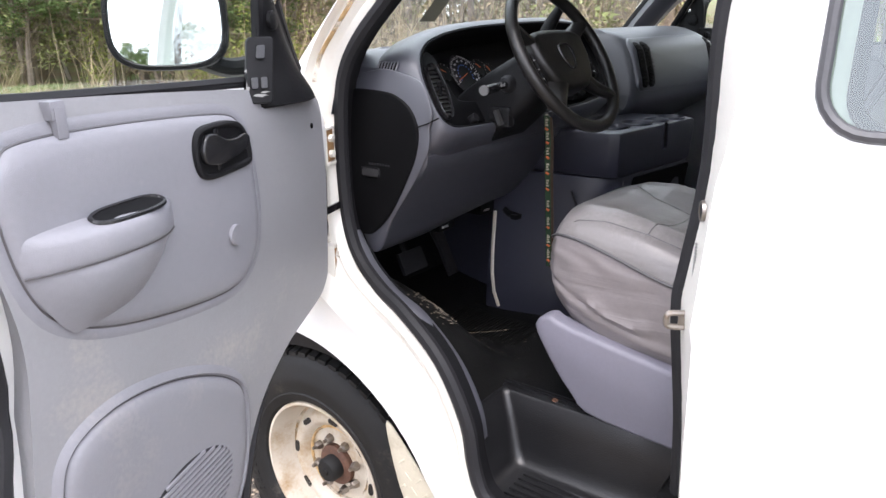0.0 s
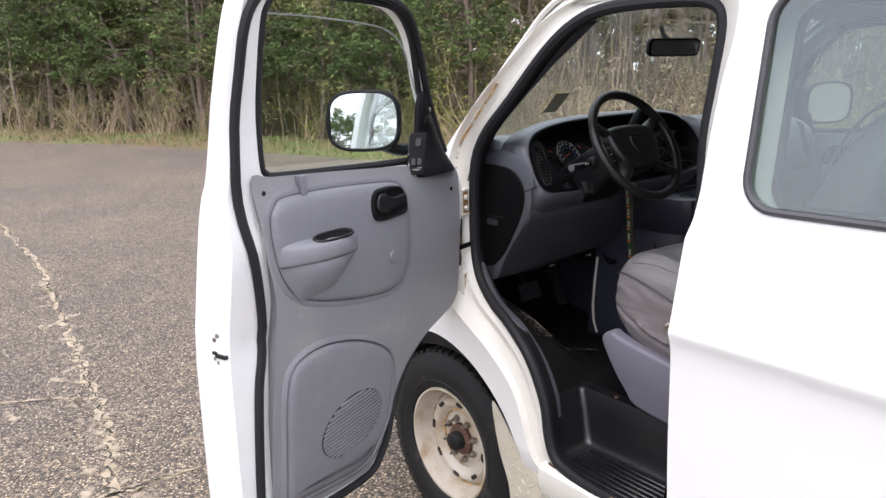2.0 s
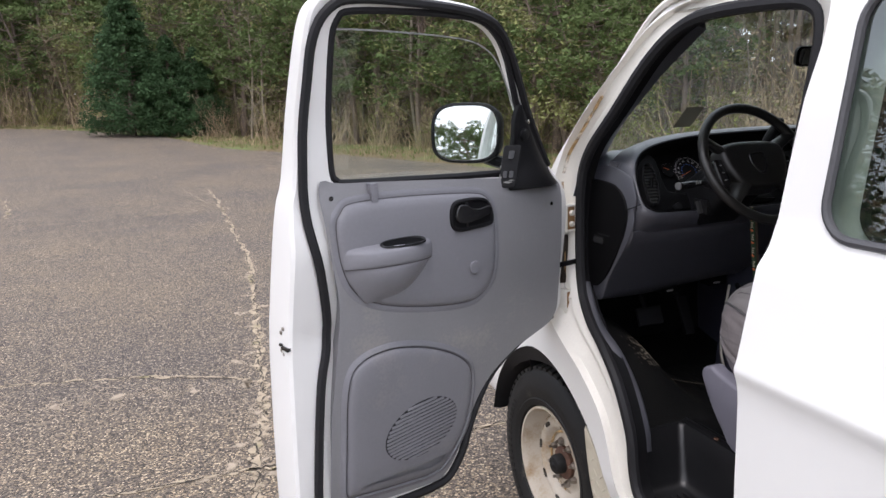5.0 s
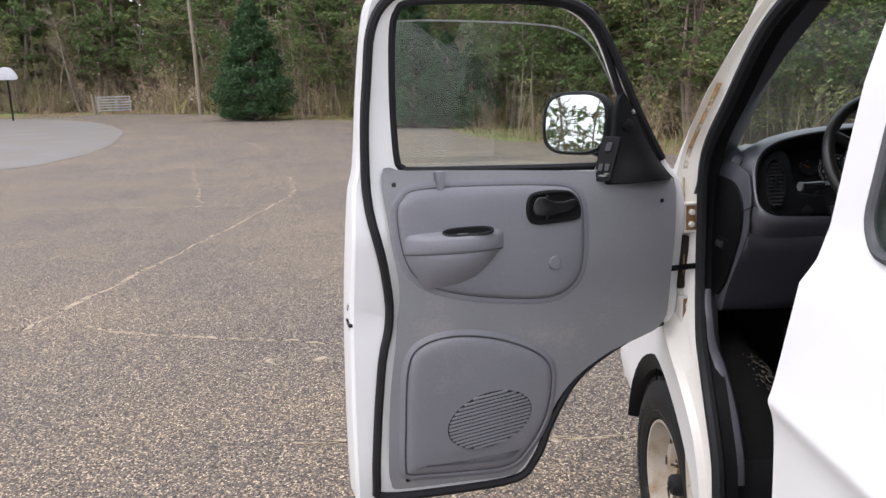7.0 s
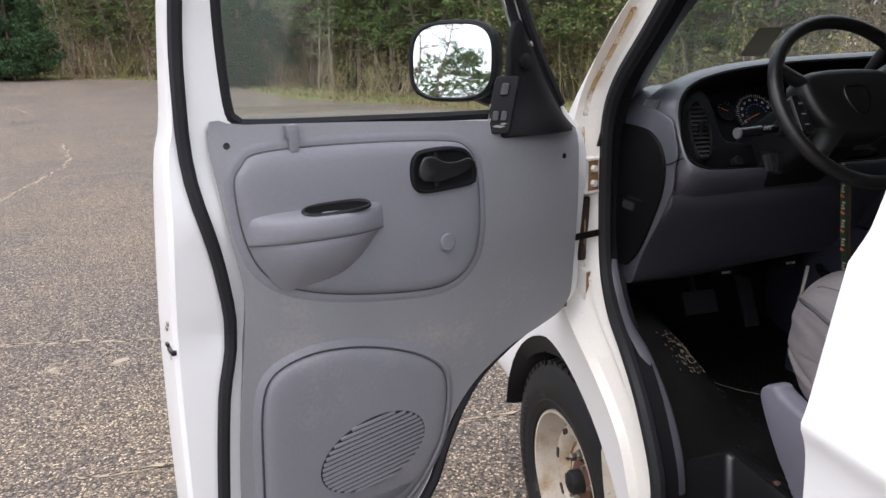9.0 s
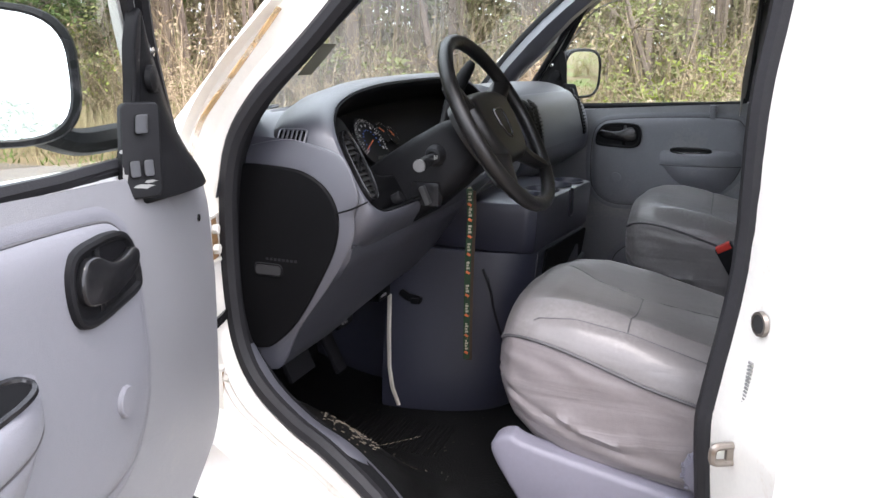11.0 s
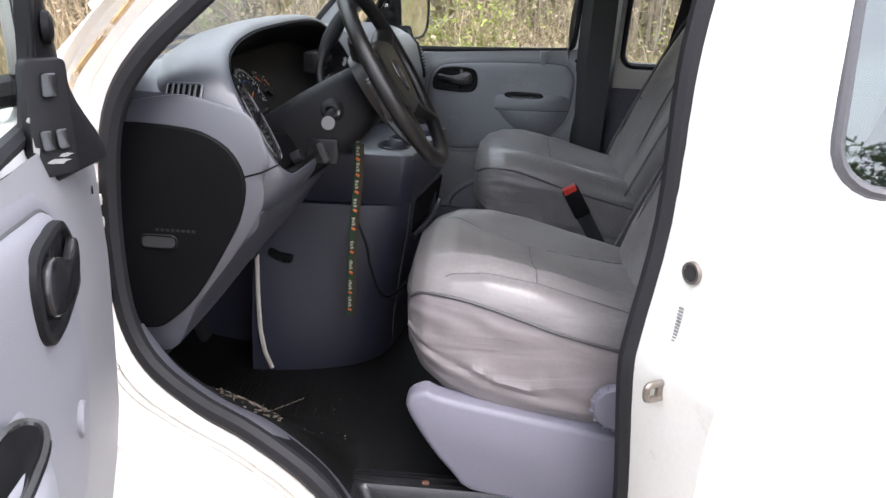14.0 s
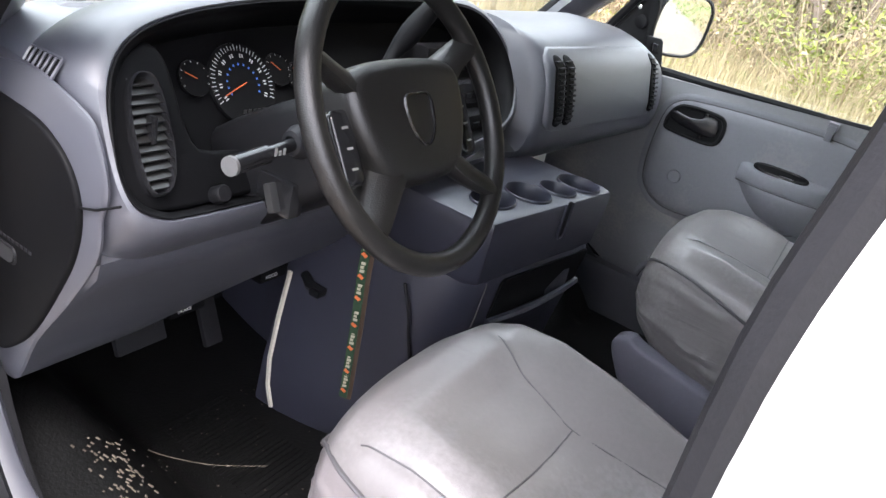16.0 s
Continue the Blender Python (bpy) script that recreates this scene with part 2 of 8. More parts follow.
def glass(name, tint=(0.9, 0.96, 0.93), haze=0.0, shine=0.07, gloss=(1.0, 1.0, 1.0)):
    m = bpy.data.materials.new(name)
    m.use_nodes = True
    n, l = m.node_tree.nodes, m.node_tree.links
    n.clear()
    out, mix, tr, gl, fr, pw, ad = (n.new("ShaderNode" + k) for k in ("OutputMaterial", "MixShader", "BsdfTransparent", "BsdfGlossy", "LayerWeight", "Math", "Math"))
    tr.inputs[0].default_value = (*tint, 1)
    gl.inputs["Roughness"].default_value = haze
    gl.inputs["Color"].default_value = (*gloss, 1)
    fr.inputs["Blend"].default_value = 0.5
    pw.operation, ad.operation = "POWER", "MULTIPLY_ADD"
    pw.inputs[1].default_value = 4.0
    ad.inputs[1].default_value, ad.inputs[2].default_value = 0.9, shine
    l.new(fr.outputs["Facing"], pw.inputs[0])
    l.new(pw.outputs[0], ad.inputs[0])
    l.new(ad.outputs[0], mix.inputs[0])
    l.new(tr.outputs[0], mix.inputs[1])
    l.new(gl.outputs[0], mix.inputs[2])
    l.new(mix.outputs[0], out.inputs[0])
    return m


GLASS = glass("window_glass", (0.88, 0.95, 0.91), shine=0.055)
TINTED = glass("tinted_glass", (0.46, 0.56, 0.53), shine=0.13, gloss=(0.84, 0.90, 0.90))
SCREEN = glass("windshield_glass", (0.88, 0.95, 0.91), shine=0.10)
MIRROR = bpy.data.materials.new("mirror")
MIRROR.use_nodes = True
MIRROR.node_tree.nodes["Principled BSDF"].inputs["Metallic"].default_value = 1
MIRROR.node_tree.nodes["Principled BSDF"].inputs["Roughness"].default_value = 0.02
MIRROR.node_tree.nodes["Principled BSDF"].inputs["Base Color"].default_value = (0.88, 0.9, 0.9, 1)


# ---- building helpers ----
def empty(name, m=None):
    ob = new(name)
    ob.empty_display_size = 0.1
    if m is not None:
        ob.matrix_world = m
    return ob


def part(name, bm, mat, parent, label="", flip=False, sharp=40):
    while parent and parent.parent and parent.parent.parent:
        parent = parent.parent
    me = bpy.data.meshes.new(name)
    bmesh.ops.recalc_face_normals(bm, faces=bm.faces)
    bm.to_mesh(me)
    bm.free()
    me.materials.append(mat)
    me.shade_smooth()
    me.set_sharp_from_angle(angle=radians(sharp))
    ob = new(name, me)
    ob.parent = parent
    return tagged(ob, label)


def curve_pts(pts, n, closed=True):
    """Catmull-Rom through the points, n pieces to each span."""
    out, k = [], len(pts)
    vs = [Vector(p) for p in pts]
    spans = k if closed else k - 1
    for i in range(spans):
        if closed:
            a, b, c, d = (vs[(i + j) % k] for j in (-1, 0, 1, 2))
        else:
            a, b, c, d = (vs[min(max(i + j, 0), k - 1)] for j in (-1, 0, 1, 2))
        for s in range(n):
            t = s / n
            out.append(0.5 * ((2 * b) + (c - a) * t + (2 * a - 5 * b + 4 * c - d) * t * t + (3 * b - a - 3 * c + d) * t ** 3))
    if not closed:
        out.append(vs[-1])
    return out


def resample(pts, n):
    """n + 1 points evenly along an open line."""
    vs = [Vector(p) for p in pts]
    run = [0.0]
    for a, b in zip(vs, vs[1:]):
        run.append(run[-1] + (b - a).length)
    out, j = [], 0
    for i in range(n + 1):
        s = run[-1] * i / n
        while j < len(run) - 2 and run[j + 1] < s:
            j += 1
        f = (s - run[j]) / max(run[j + 1] - run[j], 1e-9)
        out.append(vs[j].lerp(vs[j + 1], min(max(f, 0), 1)))
    return out


def interp(table, v):
    xs, ys = zip(*table)
    return float(np.interp(v, xs, ys))


def loft(bm, loops, closed=True, cap_first=False, cap_last=False):
    """Quads between rows of 3D points of one count."""
    rows = [[bm.verts.new(p) for p in loop] for loop in loops]
    n = len(rows[0])
    for a, b in zip(rows, rows[1:]):
        for i in range(n if closed else n - 1):
            j = (i + 1) % n
            try:
                bm.faces.new((a[i], a[j], b[j], b[i]))
            except ValueError:
                pass
    if cap_first:
        bm.faces.new(rows[0][::-1])
    if cap_last:
        bm.faces.new(rows[-1])
    return rows


def tube(bm, path, r, sides=8, closed=False, flat=1.0, up=(0, 0, 1)):
    """A round (or flattened) bar along a line of points; r a number or one a point. The frame is carried along without twist."""
    vs = [Vector(p) for p in path]
    k = len(vs)
    ways = []
    for i, v in enumerate(vs):
        a = vs[(i - 1) % k] if closed or i else v
        b = vs[(i + 1) % k] if closed or i < k - 1 else v
        ways.append((b - a).normalized() if (b - a).length > 1e-9 else Vector((0, 0, 1)))
    u = Vector(up)
    if abs(ways[0].dot(u)) > 0.95:
        u = Vector((1, 0, 0))
    s = ways[0].cross(u).normalized()
    sides_of = [s]
    for a, b in zip(ways, ways[1:]):
        s = (a.rotation_difference(b) @ s)
        s = (s - b * s.dot(b)).normalized()
        sides_of.append(s)
    twist = 0.0
    if closed:
        last = ways[-1].rotation_difference(ways[0]) @ sides_of[-1]
        first = sides_of[0]
        twist = math.atan2(last.cross(first).dot(ways[0]), last.dot(first))
    loops = []
    for i, v in enumerate(vs):
        s = Matrix.Rotation(twist * i / k, 3, ways[i]) @ sides_of[i]
        w = s.cross(ways[i])
        rr = r[i] if isinstance(r, (list, tuple)) else r
        loops.append([v + s * math.cos(2 * math.pi * q / sides) * rr + w * math.sin(2 * math.pi * q / sides) * rr * flat for q in range(sides)])
    if closed:
        loops.append(loops[0])
    loft(bm, loops, True, not closed, not closed)
    if closed:
        bmesh.ops.remove_doubles(bm, verts=bm.verts, dist=1e-6)


def box(bm, lo, hi, bevel=0.0, m=None, seg=2):
    made = bmesh.ops.create_cube(bm, size=1.0)["verts"]
    lo, hi = Vector(lo), Vector(hi)
    for v in made:
        v.co = Vector(((lo[i] + hi[i]) / 2 + v.co[i] * (hi[i] - lo[i]) for i in range(3)))
    if bevel:
        edges = {e for v in made for e in v.link_edges}
        made = bmesh.ops.bevel(bm, geom=list(edges), offset=bevel, segments=seg, profile=0.7, affect="EDGES")["verts"]
    if m is not None:
        bmesh.ops.transform(bm, matrix=m, verts=list({v for v in made if v.is_valid}))
    return bm


def slab(bm, outline, place, t, bevel=0.0, steps=3):
    """A plate: a closed outline of (a, b), put into space by place(a, b, height), t thick, its top edge rounded by bevel, top filled."""
    vs = [Vector((p[0], p[1])) for p in outline]
    c = sum(vs, Vector((0, 0))) / len(vs)
    n = len(vs)
    inward = []
    for i in range(n):
        d = (vs[(i + 1) % n] - vs[i - 1]).normalized()
        q = Vector((-d.y, d.x))
        inward.append(q)
    area = sum(vs[i].x * vs[(i + 1) % n].y - vs[(i + 1) % n].x * vs[i].y for i in range(n))
    if area < 0:
        inward = [-q for q in inward]
    loops = [[place(v.x, v.y, 0.0) for v in vs]]
    if bevel:
        for s in range(steps + 1):
            a = math.pi / 2 * s / steps
            off, h = bevel * (1 - math.cos(a)), t - bevel + bevel * math.sin(a)
            loops.append([place(*(v + q * off), h) for v, q in zip(vs, inward)])
    else:
        loops.append([place(v.x, v.y, t) for v in vs])
    rows = loft(bm, loops)
    bm.faces.new(rows[-1])
    return rows


def lathe(bm, profile, m, sides=32, cap=False):
    """Rings of (radius, height) about the local z of m."""
    loops = [[m @ Vector((r * math.cos(2 * math.pi * q / sides), r * math.sin(2 * math.pi * q / sides), h)) for q in range(sides)] for r, h in profile]
    loft(bm, loops, True, cap, cap)


def blank():
    return bmesh.new()


# ---- ground ----
def ground_z(x, y):
    s = -0.5 * x + 0.85 * y
    return 0.00048 * max(0.0, s - 4.0) ** 2 if s < 80 else 0.00048 * 76.0 ** 2


def sheet(name, xs, ys, mat, lift=0.0, keep=None):
    bm = blank()
    vs = {}
    for i, x in enumerate(xs):
        for j, y in enumerate(ys):
            vs[i, j] = bm.verts.new((x, y, ground_z(x, y) + lift))
    for i in range(len(xs) - 1):
        for j in range(len(ys) - 1):
            if keep is None or keep((xs[i] + xs[i + 1]) / 2, (ys[j] + ys[j + 1]) / 2):
                bm.faces.new((vs[i, j], vs[i + 1, j], vs[i + 1, j + 1], vs[i, j + 1]))
    return bm


def spread(far, near, n):
    side = [near * (far / near) ** (k / n) for k in range(n + 1)]
    return [-v for v in side[::-1]] + [0.0] + side


tagged(part("ground", sheet("ground", spread(900, 2, 26), spread(900, 2, 26), SOIL, -0.05), SOIL, None), "brown leaf litter and thin winter grass round the lot", "ground", kind="structure")

# The lot's edge, walked round from the far gate past the front of the van and down its right side.
EDGE = [(-34, 50), (-27.5, 54.5), (-20, 53), (-14, 46.5), (-8, 44), (-2.5, 36), (0, 26.5), (3, 21.5), (5, 16.5), (6.2, 12), (6.6, 6), (6.5, 0), (6.2, -12), (5.5, -30), (-15, -60), (-70, -60), (-80, 20)]


def inside(x, y, poly):
    hit, n = False, len(poly)
    for i in range(n):
        (x1, y1), (x2, y2) = poly[i], poly[(i + 1) % n]
        if (y1 > y) != (y2 > y) and x < (x2 - x1) * (y - y1) / (y2 - y1) + x1:
            hit = not hit
    return hit


def fill_poly(bm, pts, z=0.0):
    vs = [bm.verts.new((p[0], p[1], z)) for p in pts]
    es = [bm.edges.new((vs[i], vs[(i + 1) % len(vs)])) for i in range(len(vs))]
    bmesh.ops.triangle_fill(bm, edges=es, use_beauty=True)


lot_edge = [tuple(p) for p in curve_pts(EDGE, 6)]
bm = blank()
fill_poly(bm, lot_edge)
for _ in range(7):
    long = [e for e in bm.edges if e.calc_length() > 6.0]
    if not long:
        break
    bmesh.ops.subdivide_edges(bm, edges=long, cuts=1)
bmesh.ops.triangulate(bm, faces=bm.faces)
for v in bm.verts:
    v.co.z = ground_z(v.co.x, v.co.y)
lot = tagged(part("parking_lot", bm, ASPHALT, None), "weathered brown-grey asphalt lot with pale exposed gravel", "parking lot", kind="structure")


def crack(pts, width, seed, lift=0.004):
    rnd = random.Random(seed)
    line = curve_pts([(x, y, 0) for x, y in pts], 14, closed=False)
    bm = blank()
    rows = []
    for i, p in enumerate(line):
        a, b = line[max(i - 1, 0)], line[min(i + 1, len(line) - 1)]
        d = (b - a).normalized()
        s = Vector((-d.y, d.x, 0))
        wob = s * rnd.gauss(0, width * 0.5)
        w = width * rnd.uniform(0.35, 1.0)
        q = p + wob
        row = []
        for k in (-1, -0.3, 0.3, 1):
            e = q + s * w * k
            row.append(bm.verts.new((e.x, e.y, ground_z(e.x, e.y) + lift)))
        rows.append(row)
    for r, t in zip(rows, rows[1:]):
        for k in range(3):
            bm.faces.new((r[k], r[k + 1], t[k + 1], t[k]))
    return part("crack", bm, CRACK, lot)


def crack_core(pts, width, seed):
    """The dark open gap along the middle of a crack, in broken stretches."""
    rnd = random.Random(seed)
    line = curve_pts([(x, y, 0) for x, y in pts], 30, closed=False)
    bm = blank()
    last = None
    for i, p in enumerate(line):
        a, b = line[max(i - 1, 0)], line[min(i + 1, len(line) - 1)]
        d = (b - a).normalized()
        s = Vector((-d.y, d.x, 0))
        q = p + s * rnd.gauss(0, width * 0.35)
        w = rnd.uniform(0.002, 0.0065)
        row = [bm.verts.new((e.x, e.y, ground_z(e.x, e.y) + 0.0055)) for e in (q - s * w, q + s * w)]
        if last and rnd.random() < 0.8:
            bm.faces.new((last[0], last[1], row[1], row[0]))
        last = row
    return part("crack_gap", bm, GAP, lot)


# A smoother grey patch of newer surfacing at the far side.
patch_edge = [tuple(p) for p in curve_pts([(-36, 47), (-31, 49.5), (-25, 46), (-20, 39), (-17.2, 32.5), (-15.2, 26.5), (-14.4, 22), (-15.2, 18.5), (-24, 15), (-44, 14), (-52, 30)], 5)]
bm = blank()
fill_poly(bm, patch_edge)
for _ in range(5):
    long = [e for e in bm.edges if e.calc_length() > 4.0]
    if not long:
        break
    bmesh.ops.subdivide_edges(bm, edges=long, cuts=1)
    bmesh.ops.triangulate(bm, faces=bm.faces)
for v in bm.verts:
    v.co.z = ground_z(v.co.x, v.co.y) + 0.012
part("surface_patch", bm, DAMP, lot, "smooth damp grey patch of asphalt")

for n_, (pts, w) in enumerate([
    ([(-1.35, 14.0), (-1.35, 9.77), (-1.41, 6.15), (-1.61, 3.71), (-1.74, 2.4), (-1.80, 1.9), (-1.92, 1.3), (-1.95, 0.2), (-2.0, -1.5)], 0.035),
    ([(-5.24, 3.22), (-5.10, 3.82), (-4.35, 3.35), (-3.42, 3.12), (-2.51, 2.90), (-1.80, 2.55)], 0.026),
    ([(-2.6, 1.32), (-1.92, 1.30), (-1.41, 1.29), (-0.67, 1.27), (0.6, 1.3)], 0.018),
    ([(-1.41, 6.0), (0.31, 5.57), (2.4, 5.2)], 0.015),
    ([(-5.3, 2.4), (-5.0, 6.45), (-4.78, 10.5), (-4.86, 12.6), (-6.31, 18.1), (-9, 26), (-14, 36)], 0.038),
    ([(-9.5, 10.9), (-6.4, 10.6), (-4.74, 10.55), (-3.62, 10.5), (-1.4, 10.9)], 0.034),
    ([(-8.6, 17.5), (-6.8, 12.6), (-6.3, 11.2), (-5.3, 10.6)], 0.032),
    ([(-1.87, 14.0), (-1.45, 11.3)], 0.03),
]):
    crack(pts, w, n_)
    crack_core(pts, w, 20 + n_)
for n_, (pts, w) in enumerate([([(-1.45, 6.0), (-1.62, 3.7), (-1.75, 2.3), (-1.92, 1.2), (-1.9, 0.2)], 0.14), ([(-3.4, 2.6), (-2.4, 2.55), (-1.8, 2.45)], 0.10), ([(-2.2, 1.30), (-1.2, 1.28), (-0.5, 1.28)], 0.07)]):
    o = crack(pts, w, 50 + n_, 0.0025)
    o.name, o.data.materials[0] = "sand_drift", SAND

# ---- the van: front towards +y, its left side towards -x ----
van = tagged(empty("van"), "white full-size passenger van with its driver door open", "van")

SIDE = [(0.40, 0.90), (0.50, 0.965), (0.58, 0.982), (0.70, 0.986), (0.95, 0.994), (1.10, 0.999), (1.165, 1.006), (1.19, 0.998), (1.45, 0.965), (1.75, 0.915), (1.95, 0.868), (2.02, 0.84), (2.1, 0.80)]


SIDE_R = [(0.40, 0.95), (0.47, 1.02), (0.55, 1.05), (0.75, 1.052), (1.00, 1.055), (1.10, 1.058), (1.135, 1.062), (1.15, 1.067), (1.165, 1.073), (1.175, 1.0735), (1.185, 1.070), (1.21, 1.064), (1.34, 1.042), (1.40, 1.032), (1.44, 1.005), (1.50, 0.987), (1.75, 0.956), (1.95, 0.912), (2.02, 0.872), (2.1, 0.83)]


def side_x(y, z):
    """Half the width of the body at a height; wider behind the door, a little narrower towards the nose."""
    f = min(max((-0.55 - y) / 0.33, 0.0), 1.0)
    f = f * f * (3 - 2 * f)
    return interp(SIDE, z) * (1 - f) + interp(SIDE_R, z) * f - 0.045 * min(max((y + 0.25) / 0.5, 0.0), 1.0) ** 2 - 0.10 * max(0.0, y - 0.35) ** 2


# The inner lip of the door opening, where the seal runs: up the rear pillar, over, down the front pillar and along the step.
LIP = [(-0.890, -0.907, 0.600), (-0.885, -0.902, 0.720), (-0.880, -0.894, 0.900), (-0.880, -0.872, 1.120), (-0.875, -0.877, 1.200), (-0.868, -0.900, 1.390), (-0.865, -0.899, 1.620), (-0.858, -0.912, 1.750), (-0.850, -0.922, 1.890), (-0.848, -0.892, 1.945),
       (-0.858, -0.800, 1.962), (-0.860, -0.580, 1.963), (-0.865, -0.455, 1.931), (-0.874, -0.342, 1.853), (-0.880, -0.196, 1.712), (-0.884, -0.080, 1.603), (-0.882, -0.022, 1.509), (-0.874, 0.002, 1.370), (-0.872, 0.003, 1.214), (-0.877, -0.018, 1.120),
       (-0.890, -0.065, 1.060), (-0.915, -0.150, 1.015), (-0.938, -0.245, 0.980), (-0.960, -0.365, 0.900), (-0.960, -0.435, 0.768), (-0.960, -0.455, 0.660), (-0.960, -0.490, 0.585), (-0.965, -0.600, 0.560), (-0.960, -0.750, 0.555), (-0.925, -0.872, 0.565)]
# The outer edge of the frame that the shut door fills, point for point.
RIM = [(-0.965, 0.545), (-0.962, 0.72), (-0.957, 0.90), (-0.957, 1.12), (-0.957, 1.20), (-0.962, 1.39), (-0.974, 1.62), (-0.985, 1.75), (-0.998, 1.90), (-0.965, 1.985),
       (-0.800, 2.012), (-0.560, 2.012), (-0.400, 1.985), (-0.270, 1.900), (-0.125, 1.760), (0.000, 1.630), (0.060, 1.510), (0.065, 1.370), (0.065, 1.214), (0.055, 1.100),
       (0.030, 1.010), (-0.070, 0.950), (-0.190, 0.885), (-0.300, 0.790), (-0.350, 0.690), (-0.375, 0.610), (-0.430, 0.525), (-0.600, 0.500), (-0.750, 0.498), (-0.870, 0.505)]
HUB_Y, HUB_Z = 0.10, 0.385
WHEEL_Y = 0.118


def sheet_fill(outline, holes, place, longest=0.09, rounds=8):
    """Fills a flat outline with holes, cuts it fine and lays it into space by place(a, b)."""
    bm = blank()
    edges = []
    for loop in (outline, *holes):
        vs = [bm.verts.new((p[0], p[1], 0)) for p in loop]
        edges += [bm.edges.new((vs[i], vs[(i + 1) % len(vs)])) for i in range(len(vs))]
    bmesh.ops.triangle_fill(bm, edges=edges, use_beauty=True, normal=(0, 0, 1))
    for _ in range(rounds):
        long = [e for e in bm.edges if e.calc_length() > longest]
        if not long:
            break
        bmesh.ops.subdivide_edges(bm, edges=long, cuts=1)
        bmesh.ops.triangulate(bm, faces=bm.faces)
    for v in bm.verts:
        v.co = place(v.co.x, v.co.y)
    return bm


def round_rect(a0, b0, a1, b1, r, n=6):
    out = []
    for ca, cb, s in ((a1 - r, b1 - r, 0), (a0 + r, b1 - r, 90), (a0 + r, b0 + r, 180), (a1 - r, b0 + r, 270)):
        for k in range(n + 1):
            q = radians(s + 90 * k / n)
            out.append((ca + r * math.cos(q), cb + r * math.sin(q)))
    return out


ARCH = [(HUB_Y + 0.465 * math.cos(radians(a)), HUB_Z + 0.465 * math.sin(radians(a))) for a in range(166, 9, -6)]
REAR_ARCH = [(-3.14 + 0.465 * math.cos(radians(a)), HUB_Z + 0.465 * math.sin(radians(a))) for a in range(166, 9, -6)]
FLANK = ([(0.60, 0.46), (0.90, 0.50), (0.93, 0.80), (0.90, 1.10), (0.72, 1.30), (0.40, 1.42), (0.125, 1.50), (0.07, 1.565), (-0.089, 1.73), (-0.319, 1.942), (-0.40, 2.005), (-0.50, 2.035)]
         + [(-4.20, 2.035), (-4.32, 1.6), (-4.34, 0.9), (-4.30, 0.48)] + [(p[0], p[1]) for p in REAR_ARCH[::-1]] + [(-2.4, 0.47), (-1.2, 0.47), (-0.43, 0.47), (-0.37, 0.47)] + ARCH)
# The flank's window behind the driver, and the gasket round it.
PANE = round_rect(-2.02, 1.482, -1.082, 1.955, 0.07)
PANE_BEHIND = round_rect(-3.10, 1.482, -2.14, 1.955, 0.07)
rim_yz = [tuple(p) for p in curve_pts(RIM, 4)]


def flank(sgn):
    """One side of the body, with the door opening, the window and the wheel arches cut through; cut along its creases and at even steps."""
    bm = sheet_fill(FLANK, [rim_yz, PANE] + ([PANE_BEHIND] if sgn > 0 else []), lambda y, z: Vector((0, y, z)), 9.0, 1)
    cuts = [((0, 0, z), (0, 0, 1)) for z in (0.47, 0.50, 0.55, 0.58, 0.70, 0.85, 1.00, 1.10, 1.135, 1.15, 1.165, 1.175, 1.185, 1.21, 1.27, 1.34, 1.37, 1.40, 1.42, 1.44, 1.47, 1.50, 1.60, 1.70, 1.75, 1.85, 1.95, 1.98, 2.02)]
    cuts += [((0, y, 0), (0, 1, 0)) for y in [0.85, 0.7, 0.5, 0.35, 0.25, 0.15, 0.05, -0.05, -0.15, -0.25, -0.4] + [-0.55 - 0.03 * k for k in range(12)] + [-1.0, -1.1, -1.3, -1.6, -2.0, -2.4, -3.0, -3.6]]
    for co, no in cuts:
        bmesh.ops.bisect_plane(bm, geom=bm.verts[:] + bm.edges[:] + bm.faces[:], plane_co=co, plane_no=no, dist=1e-5)
    bmesh.ops.remove_doubles(bm, verts=bm.verts, dist=1e-4)
    for v in bm.verts:
        v.co.x = sgn * side_x(v.co.y, v.co.z)
    return bm


body = part("body_side", flank(-1), WHITE, van, "glossy white painted flank")
part("body_side", flank(1), WHITE, van)

# Frames of the two front door openings: outer edge, recessed jamb and lip.
lip = curve_pts(LIP, 4)


def jamb(sgn):
    bm = blank()
    loops = []
    outer = [Vector((sgn * side_x(y, z), y, z)) for y, z in rim_yz]
    inner = [Vector((sgn * -p.x, p.y, p.z)) for p in lip]
    for f, sink in ((0.0, 0.0), (0.06, 0.022), (0.45, 0.034), (0.50, 0.020), (0.62, 0.020), (0.66, 0.0), (1.0, 0.0)):
        loops.append([o.lerp(i, f) - Vector((sgn * (sink if o.y > -0.7 else 0.0) * (1 - f * 0.5), 0, 0)) for o, i in zip(outer, inner)])
    loft(bm, loops)
    return bm


part("door_jamb", jamb(-1), JAMB, van, "cream-white door jamb with rust stains")
part("door_jamb", jamb(1), JAMB, van)


def offset_x(points, dx):
    return [Vector((p.x + dx, p.y, p.z)) for p in points]


bm = blank()
tube(bm, offset_x(lip, -0.002), 0.0175, 8, closed=True)
part("door_seal", bm, RUBBER, van, "thick black rubber door seal")
bm = blank()
loft(bm, [lip, offset_x(lip, 0.05)])
part("opening_trim", bm, BLACK, van)

